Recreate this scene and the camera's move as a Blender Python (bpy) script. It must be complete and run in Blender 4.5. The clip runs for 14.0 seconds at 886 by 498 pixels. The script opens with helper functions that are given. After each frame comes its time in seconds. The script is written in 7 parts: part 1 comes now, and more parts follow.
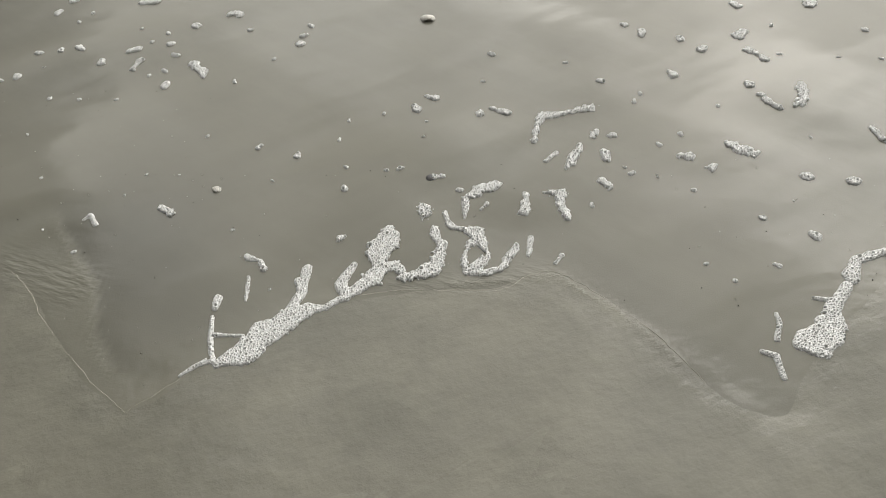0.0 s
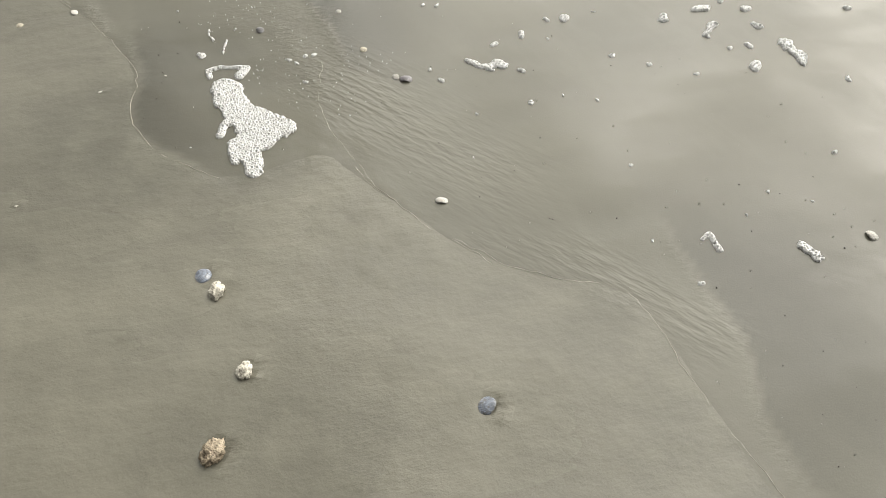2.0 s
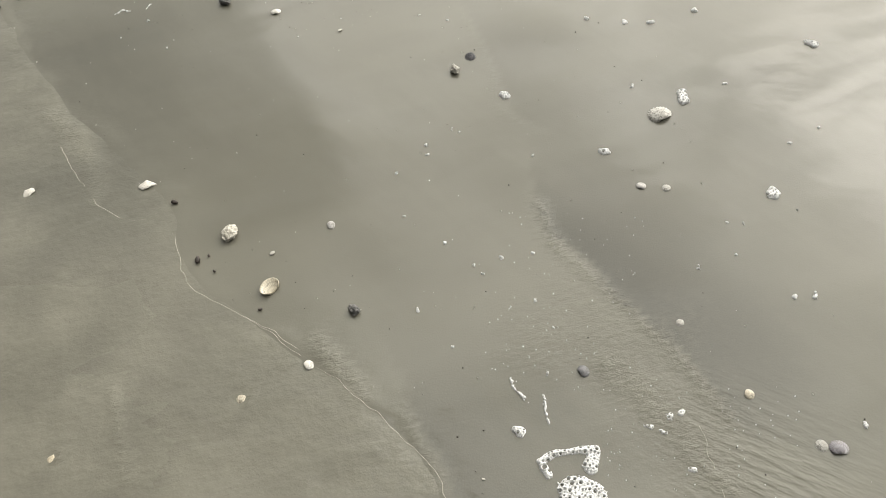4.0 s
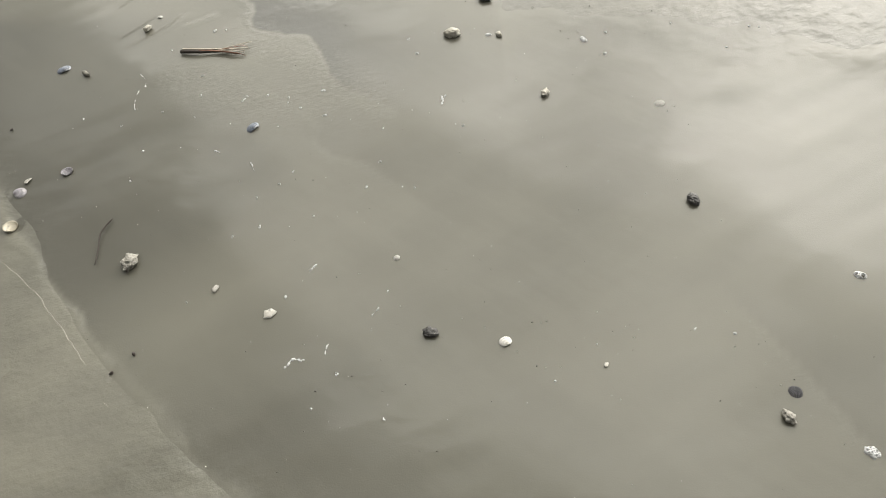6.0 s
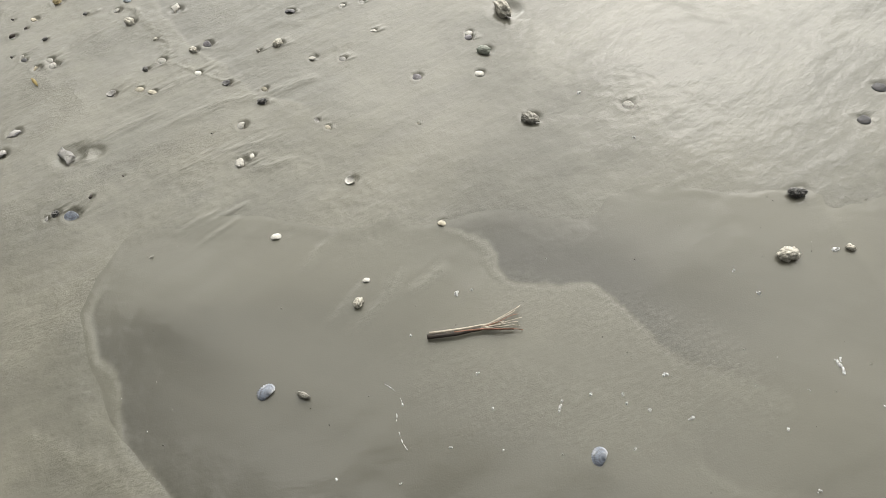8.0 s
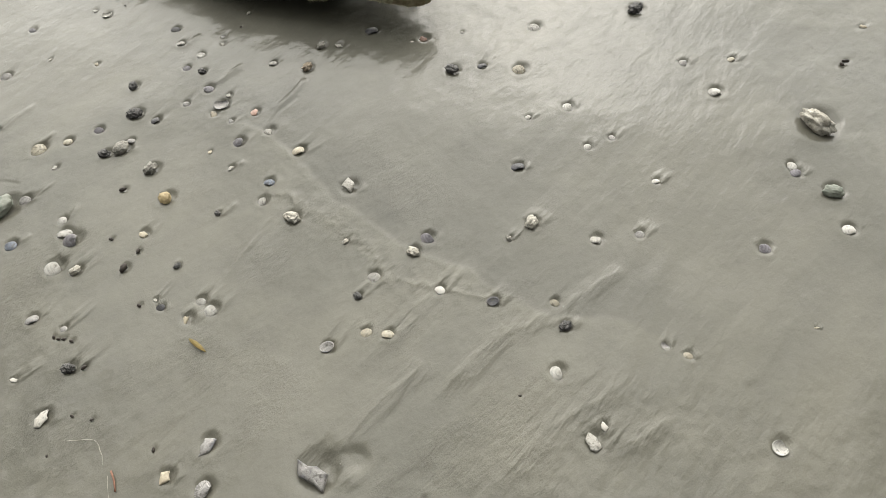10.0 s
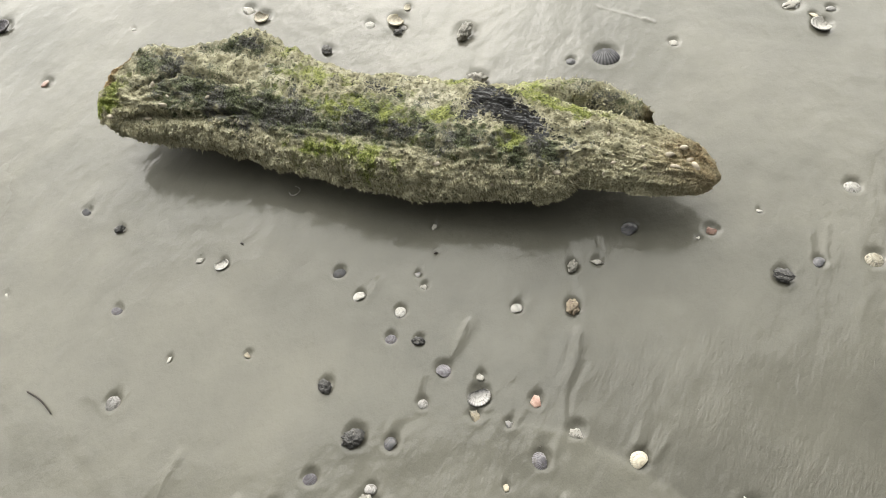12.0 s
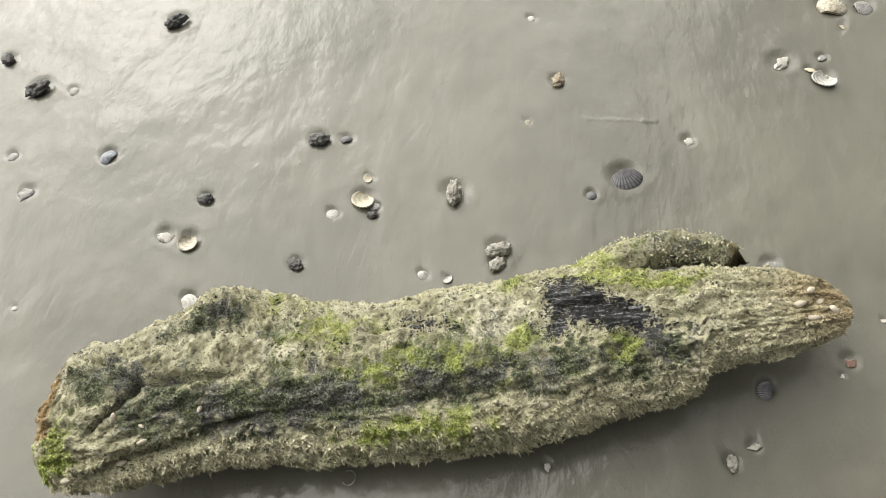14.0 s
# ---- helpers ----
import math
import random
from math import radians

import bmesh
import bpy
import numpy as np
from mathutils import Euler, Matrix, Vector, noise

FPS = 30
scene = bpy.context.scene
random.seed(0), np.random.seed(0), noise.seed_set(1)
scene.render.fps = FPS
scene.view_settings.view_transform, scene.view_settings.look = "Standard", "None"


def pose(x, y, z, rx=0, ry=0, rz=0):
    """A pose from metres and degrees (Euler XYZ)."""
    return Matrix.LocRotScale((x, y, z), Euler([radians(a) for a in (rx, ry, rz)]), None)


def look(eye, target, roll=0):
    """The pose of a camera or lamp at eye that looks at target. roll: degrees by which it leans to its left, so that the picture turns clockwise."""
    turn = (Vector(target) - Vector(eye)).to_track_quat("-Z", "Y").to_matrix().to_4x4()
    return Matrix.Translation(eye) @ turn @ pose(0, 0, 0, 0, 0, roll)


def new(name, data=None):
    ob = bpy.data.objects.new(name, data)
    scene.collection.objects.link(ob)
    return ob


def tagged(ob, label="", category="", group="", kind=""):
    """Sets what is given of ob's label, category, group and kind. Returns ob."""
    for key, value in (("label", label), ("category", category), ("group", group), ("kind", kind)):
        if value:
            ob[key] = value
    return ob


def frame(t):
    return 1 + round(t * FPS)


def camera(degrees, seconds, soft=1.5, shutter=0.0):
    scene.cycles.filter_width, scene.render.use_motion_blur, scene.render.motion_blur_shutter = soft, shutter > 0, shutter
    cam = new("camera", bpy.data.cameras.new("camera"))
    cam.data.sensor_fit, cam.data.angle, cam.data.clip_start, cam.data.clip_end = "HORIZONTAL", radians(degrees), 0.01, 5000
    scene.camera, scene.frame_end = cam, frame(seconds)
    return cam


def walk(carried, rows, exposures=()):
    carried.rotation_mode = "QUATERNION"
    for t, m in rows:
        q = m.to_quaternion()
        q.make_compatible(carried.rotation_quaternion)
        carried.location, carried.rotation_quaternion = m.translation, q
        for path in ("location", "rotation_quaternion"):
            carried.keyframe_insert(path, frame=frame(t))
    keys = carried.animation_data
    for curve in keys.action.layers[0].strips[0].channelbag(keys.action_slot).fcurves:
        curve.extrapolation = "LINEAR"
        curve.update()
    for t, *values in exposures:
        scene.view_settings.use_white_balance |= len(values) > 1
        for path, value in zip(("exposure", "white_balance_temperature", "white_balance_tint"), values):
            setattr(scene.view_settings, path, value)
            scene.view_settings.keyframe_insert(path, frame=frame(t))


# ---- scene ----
# The camera: a phone held at chest height, carried along the edge of the swash.
cam = camera(63.7, 14.0, 0.7)
PATH = [
    (0.0, (-0.0000, 0.0000, 1.3000), (-0.0000, 0.6458, 0.5365), -1.50),
    (0.5, (-0.2596, 0.2185, 1.2795), (-0.2941, 0.8625, 0.5152), -1.04),
    (1.0, (-0.5763, 0.2720, 1.2551), (-0.6579, 0.8845, 0.4689), -0.70),
    (1.5, (-0.8782, 0.2226, 1.1849), (-1.0103, 0.8052, 0.3830), -0.45),
    (2.0, (-1.1280, 0.3023, 1.1386), (-1.3088, 0.8509, 0.3223), -2.24),
    (2.5, (-1.3764, 0.4733, 1.1725), (-1.5771, 1.0007, 0.3470), -4.20),
    (3.0, (-1.6746, 0.6386, 1.1783), (-1.8738, 1.1571, 0.3468), -6.50),
    (3.5, (-1.8984, 0.8068, 1.1940), (-2.0956, 1.3326, 0.3666), -8.92),
    (4.0, (-2.0392, 1.0374, 1.1898), (-2.2307, 1.5786, 0.3709), -10.52),
    (4.2, (-2.0921, 1.1007, 1.1885), (-2.2775, 1.6458, 0.3709), -10.74),
    (6.3, (-3.1313, 1.9567, 1.3905), (-3.1623, 2.5392, 0.5783), -7.14),
    (6.5, (-3.2345, 2.0395, 1.3703), (-3.2532, 2.6256, 0.5603), -7.03),
    (7.0, (-3.5057, 2.2194, 1.3990), (-3.4966, 2.8081, 0.5907), -7.65),
    (7.5, (-3.7047, 2.4801, 1.3693), (-3.6659, 3.0774, 0.5683), -7.91),
    (7.7, (-3.7675, 2.6131, 1.3658), (-3.7199, 3.2130, 0.5671), -8.06),
    (9.8, (-4.4988, 3.7966, 1.3225), (-4.3573, 4.3602, 0.5087), -11.06),
    (10.0, (-4.5486, 3.9156, 1.2947), (-4.3933, 4.4701, 0.4772), -10.96),
    (10.5, (-4.7021, 4.2286, 1.2985), (-4.5168, 4.7589, 0.4712), -10.60),
    (11.0, (-4.7693, 4.5225, 1.2770), (-4.5626, 5.0293, 0.4401), -10.75),
    (11.5, (-4.7803, 4.8649, 1.2890), (-4.5508, 5.3533, 0.4471), -11.44),
    (12.0, (-4.8578, 5.1105, 1.2708), (-4.6065, 5.5792, 0.4240), -12.85),
    (12.5, (-4.9551, 5.3555, 1.2822), (-4.6804, 5.7973, 0.4282), -14.65),
    (13.0, (-4.8574, 5.5878, 1.2703), (-4.5421, 5.9966, 0.4139), -15.33),
    (13.5, (-4.7763, 5.6927, 1.2612), (-4.4195, 6.0506, 0.3983), -13.90),
    (14.0, (-4.7328, 5.7947, 1.2551), (-4.3362, 6.0985, 0.3888), -10.63),
]
# the phone meters the scene brighter as the bright water leaves the picture
EXPOSURE = [(0.0, 0.74, 6500, 10), (1.0, 0.92, 6540, 10), (1.5, 1.12, 6580, 10), (3.0, 1.30, 6600, 10), (6.5, 1.24, 6520, 10), (10.0, 1.16, 6450, 10), (11.0, 1.38, 6440, 10), (12.0, 1.50, 6440, 10), (13.0, 1.38, 6450, 10), (14.0, 1.47, 6480, 10)]
walk(cam, [(t, look(eye, target, roll)) for t, eye, target, roll in PATH], EXPOSURE)

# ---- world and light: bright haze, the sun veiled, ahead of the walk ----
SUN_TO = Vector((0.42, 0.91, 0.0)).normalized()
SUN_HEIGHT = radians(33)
world = bpy.data.worlds.new("overcast_sky")
scene.world = world
world.use_nodes = True
wn, wl = world.node_tree.nodes, world.node_tree.links
wn.clear()
sky = wn.new("ShaderNodeTexSky")
sky.sky_type, sky.sun_disc = "NISHITA", False
sky.sun_elevation, sky.sun_rotation = SUN_HEIGHT, math.atan2(SUN_TO.x, SUN_TO.y)
sky.dust_density, sky.air_density = 9.0, 1.2
grey = wn.new("ShaderNodeHueSaturation")
grey.inputs["Saturation"].default_value = 0.35
coord = wn.new("ShaderNodeTexCoord")
clouds = wn.new("ShaderNodeTexNoise")
clouds.inputs["Scale"].default_value, clouds.inputs["Detail"].default_value = 4.2, 5.0
clouds.inputs["Roughness"].default_value = 0.5
cover = wn.new("ShaderNodeMapRange")
cover.inputs["From Min"].default_value, cover.inputs["From Max"].default_value = 0.40, 0.66
cover.inputs["To Min"].default_value, cover.inputs["To Max"].default_value = 0.42, 1.95
overcast = wn.new("ShaderNodeMix")
overcast.data_type = "RGBA"
overcast.inputs[0].default_value = 0.93
overcast.inputs[7].default_value = (3.05, 3.05, 2.84, 1)
veil = wn.new("ShaderNodeVectorMath")
veil.operation = "SCALE"
back = wn.new("ShaderNodeBackground")
back.inputs["Strength"].default_value = 0.14
wout = wn.new("ShaderNodeOutputWorld")
drift = wn.new("ShaderNodeVectorMath")
drift.operation, drift.inputs[1].default_value = "ADD", (0.0, 0.0, 0.2)
wl.new(coord.outputs["Generated"], drift.inputs[0])
wl.new(drift.outputs["Vector"], clouds.inputs["Vector"])
wl.new(clouds.outputs["Fac"], cover.inputs["Value"])
wl.new(sky.outputs["Color"], grey.inputs["Color"])
wl.new(grey.outputs["Color"], overcast.inputs[6])
wl.new(overcast.outputs[2], veil.inputs[0])
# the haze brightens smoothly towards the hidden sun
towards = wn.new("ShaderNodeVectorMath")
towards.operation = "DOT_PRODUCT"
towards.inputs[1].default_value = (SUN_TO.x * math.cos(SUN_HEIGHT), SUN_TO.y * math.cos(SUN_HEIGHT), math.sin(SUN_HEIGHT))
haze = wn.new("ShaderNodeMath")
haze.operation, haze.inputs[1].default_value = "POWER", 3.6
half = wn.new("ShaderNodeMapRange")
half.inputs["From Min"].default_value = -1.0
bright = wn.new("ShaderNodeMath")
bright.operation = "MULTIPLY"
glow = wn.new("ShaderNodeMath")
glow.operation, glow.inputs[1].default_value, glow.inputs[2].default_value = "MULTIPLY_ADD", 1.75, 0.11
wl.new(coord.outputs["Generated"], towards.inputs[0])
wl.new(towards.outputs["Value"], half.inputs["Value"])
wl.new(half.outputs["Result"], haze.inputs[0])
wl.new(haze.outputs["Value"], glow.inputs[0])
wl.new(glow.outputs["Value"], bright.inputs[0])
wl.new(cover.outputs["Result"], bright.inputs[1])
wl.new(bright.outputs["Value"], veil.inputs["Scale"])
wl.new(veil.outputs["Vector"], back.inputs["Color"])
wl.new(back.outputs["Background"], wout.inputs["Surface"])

sun_data = bpy.data.lights.new("sun", "SUN")
sun_data.energy, sun_data.angle, sun_data.color = 1.55, radians(92), (1.0, 0.975, 0.89)
sun = new("sun", sun_data)
sun_dir = SUN_TO * math.cos(SUN_HEIGHT) + Vector((0, 0, math.sin(SUN_HEIGHT)))
sun.matrix_world = look(sun_dir * 30, (0, 0, 0))


# ---- materials ----
def shader(name):
    m = bpy.data.materials.new(name)
    m.use_nodes = True
    n, l = m.node_tree.nodes, m.node_tree.links
    return m, n, l, n["Principled BSDF"]


def noise_tex(n, l, scale, detail=3.0, vec=None, rough=0.55):
    t = n.new("ShaderNodeTexNoise")
    t.inputs["Scale"].default_value, t.inputs["Detail"].default_value = scale, detail
    t.inputs["Roughness"].default_value = rough
    if vec is not None:
        l.new(vec, t.inputs["Vector"])
    return t.outputs["Fac"]


def ramp(n, l, fac, stops):
    r = n.new("ShaderNodeValToRGB")
    r.color_ramp.elements[0].position, r.color_ramp.elements[0].color = stops[0][0], (*stops[0][1], 1)
    r.color_ramp.elements[1].position, r.color_ramp.elements[1].color = stops[-1][0], (*stops[-1][1], 1)
    for p, c in stops[1:-1]:
        e = r.color_ramp.elements.new(p)
        e.color = (*c, 1)
    l.new(fac, r.inputs["Fac"])
    return r.outputs["Color"]


def ranged(n, l, fac, a, b, c, d):
    r = n.new("ShaderNodeMapRange")
    for key, v in (("From Min", a), ("From Max", b), ("To Min", c), ("To Max", d)):
        r.inputs[key].default_value = v
    l.new(fac, r.inputs["Value"])
    return r.outputs["Result"]


def mixed(n, l, fac, a, b, kind="MIX"):
    m = n.new("ShaderNodeMix")
    m.data_type, m.blend_type = "RGBA", kind
    for key, v in ((0, fac), (6, a), (7, b)):
        if isinstance(v, (int, float)):
            m.inputs[key].default_value = v
        elif isinstance(v, tuple):
            m.inputs[key].default_value = (*v, 1)
        else:
            l.new(v, m.inputs[key])
    return m.outputs[2]


def maths(n, l, op, a, b):
    m = n.new("ShaderNodeMath")
    m.operation = op
    for key, v in ((0, a), (1, b)):
        if isinstance(v, (int, float)):
            m.inputs[key].default_value = v
        else:
            l.new(v, m.inputs[key])
    return m.outputs[0]


def bumped(n, l, height, strength, distance, before=None):
    b = n.new("ShaderNodeBump")
    b.inputs["Strength"].default_value, b.inputs["Distance"].default_value = strength, distance
    l.new(height, b.inputs["Height"])
    if before is not None:
        l.new(before, b.inputs["Normal"])
    return b.outputs["Normal"]


def turned(n, l, vec, degrees, sx, sy, sz=1.0):
    m = n.new("ShaderNodeMapping")
    m.vector_type = "TEXTURE"
    m.inputs["Rotation"].default_value = (0, 0, radians(degrees))
    m.inputs["Scale"].default_value = (sx, sy, sz)
    l.new(vec, m.inputs["Vector"])
    return m.outputs["Vector"]


FLOW = 27.0  # the backwash runs this many degrees left of +x
RIPPLE_RUN = -18.0  # the combed ripples of the draining film


def sand_material():
    """Wet sand: fine grains, streaks along the backwash, and a film of water whose smoothness follows how wet the place is."""
    m, n, l, p = shader("wet_sand")
    pos = n.new("ShaderNodeNewGeometry").outputs["Position"]
    film = n.new("ShaderNodeAttribute")
    film.attribute_name = "wet"
    along = turned(n, l, pos, FLOW, 3.5, 1.0)
    patch = noise_tex(n, l, 1.7, 4.0, pos)
    streak = noise_tex(n, l, 9.0, 5.0, along)
    cloudy = noise_tex(n, l, 5.0, 5.0, pos)
    grain = noise_tex(n, l, 520.0, 2.0, pos)
    tone = ramp(n, l, patch, [(0.39, (0.112, 0.107, 0.084)), (0.61, (0.170, 0.162, 0.129))])
    tone = mixed(n, l, ranged(n, l, streak, 0.42, 0.70, 0.0, 0.35), tone, (0.106, 0.101, 0.080))
    tone = mixed(n, l, ranged(n, l, cloudy, 0.47, 0.62, 0.0, 0.5), tone, (0.190, 0.181, 0.144))
    tone = mixed(n, l, ranged(n, l, grain, 0.35, 0.7, 0.0, 0.35), tone, (0.215, 0.205, 0.162))
    dark_grain = noise_tex(n, l, 640.0, 2.0, pos)
    tone = mixed(n, l, ranged(n, l, dark_grain, 0.58, 0.78, 0.0, 0.45), tone, (0.050, 0.047, 0.038))
    ruffle = n.new("ShaderNodeAttribute")
    ruffle.attribute_name = "ruffle"
    ripple = n.new("ShaderNodeAttribute")
    ripple.attribute_name = "ripple"
    tone = mixed(n, l, maths(n, l, "MULTIPLY", ruffle.outputs["Fac"], ranged(n, l, noise_tex(n, l, 110.0, 4.0, pos, 0.7), 0.40, 0.66, 0.0, 0.28)), tone, (0.25, 0.238, 0.193))
    soak = n.new("ShaderNodeAttribute")
    soak.attribute_name = "soak"
    tone = mixed(n, l, maths(n, l, "MULTIPLY", soak.outputs["Fac"], 0.55), tone, (0.060, 0.057, 0.0455))
    soaked = mixed(n, l, 1.0, tone, (0.74, 0.74, 0.74), "MULTIPLY")
    wet = maths(n, l, "ADD", film.outputs["Fac"], ranged(n, l, noise_tex(n, l, 2.6, 5.0, along), 0.34, 0.66, -0.30, 0.42))
    wet = ranged(n, l, wet, 0.0, 1.0, 0.0, 1.0)
    l.new(mixed(n, l, wet, tone, soaked), p.inputs["Base Color"])
    p.inputs["Roughness"].default_value = 0.6
    p.inputs["Specular IOR Level"].default_value = 0.3
    l.new(ranged(n, l, wet, 0.0, 0.5, 0.7, 1.0), p.inputs["Coat Weight"])
    l.new(ranged(n, l, wet, 0.0, 0.9, 0.32, 0.08), p.inputs["Coat Roughness"])
    p.inputs["Coat IOR"].default_value = 1.36
    lumps = noise_tex(n, l, 26.0, 3.0, turned(n, l, pos, FLOW, 1.3, 1.0))
    flutes = noise_tex(n, l, 85.0, 3.0, turned(n, l, pos, FLOW, 5.0, 1.0))
    fine = noise_tex(n, l, 300.0, 3.0, pos)
    b = bumped(n, l, lumps, 0.6, 0.006)
    crinkle = noise_tex(n, l, 130.0, 4.0, turned(n, l, pos, FLOW, 2.4, 1.0), 0.7)
    where = ranged(n, l, noise_tex(n, l, 4.5, 3.0, pos), 0.48, 0.62, 0.0, 1.0)
    # the sand is coarser up the beach
    upper = n.new("ShaderNodeSeparateXYZ")
    l.new(pos, upper.inputs[0])
    coarse = maths(n, l, "MULTIPLY", ranged(n, l, upper.outputs["Y"], 1.5, 4.5, 0.45, 1.0), ranged(n, l, upper.outputs["Y"], 5.0, 5.6, 1.0, 0.35))
    where = maths(n, l, "MULTIPLY", where, ranged(n, l, upper.outputs["X"], -4.4, -3.9, 1.0, 0.3))
    where = maths(n, l, "MAXIMUM", maths(n, l, "MULTIPLY", where, coarse), ruffle.outputs["Fac"])
    b = bumped(n, l, maths(n, l, "MULTIPLY", crinkle, where), 0.6, 0.0045, b)
    b = bumped(n, l, maths(n, l, "MULTIPLY", flutes, maths(n, l, "MULTIPLY", ranged(n, l, upper.outputs["Y"], 3.0, 4.5, 0.1, 1.0), ranged(n, l, upper.outputs["Y"], 4.8, 5.5, 1.0, 0.06))), 0.45, 0.0026, b)
    b = bumped(n, l, fine, 0.4, 0.0012, b)
    # crisp grooves where water has streamed round what lies there
    scour = n.new("ShaderNodeAttribute")
    scour.attribute_name = "scour"
    groove = maths(n, l, "MULTIPLY", noise_tex(n, l, 42.0, 3.0, turned(n, l, pos, FLOW, 4.2, 1.0), 0.55), scour.outputs["Fac"])
    b = bumped(n, l, groove, 0.9, 0.0090, b)
    combed = maths(n, l, "MULTIPLY", noise_tex(n, l, 70.0, 2.0, turned(n, l, pos, RIPPLE_RUN, 3.6, 1.0)), ripple.outputs["Fac"])
    b = bumped(n, l, combed, 0.6, 0.0040, b)
    l.new(b, p.inputs["Normal"])
    dry = maths(n, l, "SUBTRACT", 1.0, wet)
    skin = bumped(n, l, noise_tex(n, l, 1.1, 1.5, turned(n, l, pos, -38.0, 3.2, 1.0)), 0.8, 0.08)
    skin = bumped(n, l, noise_tex(n, l, 4.0, 2.0, turned(n, l, pos, FLOW, 3.0, 1.0)), 0.5, 0.014, skin)
    skin = bumped(n, l, noise_tex(n, l, 20.0, 3.0, turned(n, l, pos, FLOW, 1.4, 1.0)), 0.70, 0.006, skin)
    skin = bumped(n, l, combed, 0.5, 0.0035, bumped(n, l, groove, 0.9, 0.0070, skin))
    skin = bumped(n, l, maths(n, l, "MULTIPLY", maths(n, l, "MULTIPLY", crinkle, where), maths(n, l, "ADD", dry, 0.35)), 0.7, 0.004, skin)
    streamed = maths(n, l, "MULTIPLY", ranged(n, l, upper.outputs["Y"], 3.4, 4.4, 0.0, 1.0), ranged(n, l, upper.outputs["Y"], 4.9, 5.6, 1.0, 0.0))
    streamed = maths(n, l, "MULTIPLY", streamed, ranged(n, l, upper.outputs["X"], -4.7, -4.0, 1.0, 0.22))
    lines = maths(n, l, "MULTIPLY", noise_tex(n, l, 75.0, 3.0, turned(n, l, pos, FLOW + 8.0, 5.0, 1.0)), maths(n, l, "MULTIPLY", streamed, ranged(n, l, noise_tex(n, l, 2.2, 3.0, pos), 0.40, 0.56, 0.2, 1.0)))
    skin = bumped(n, l, lines, 0.8, 0.0040, skin)
    skin = bumped(n, l, noise_tex(n, l, 240.0, 3.0, pos, 0.65), 0.16, 0.0010, skin)
    l.new(skin, p.inputs["Coat Normal"])
    return m


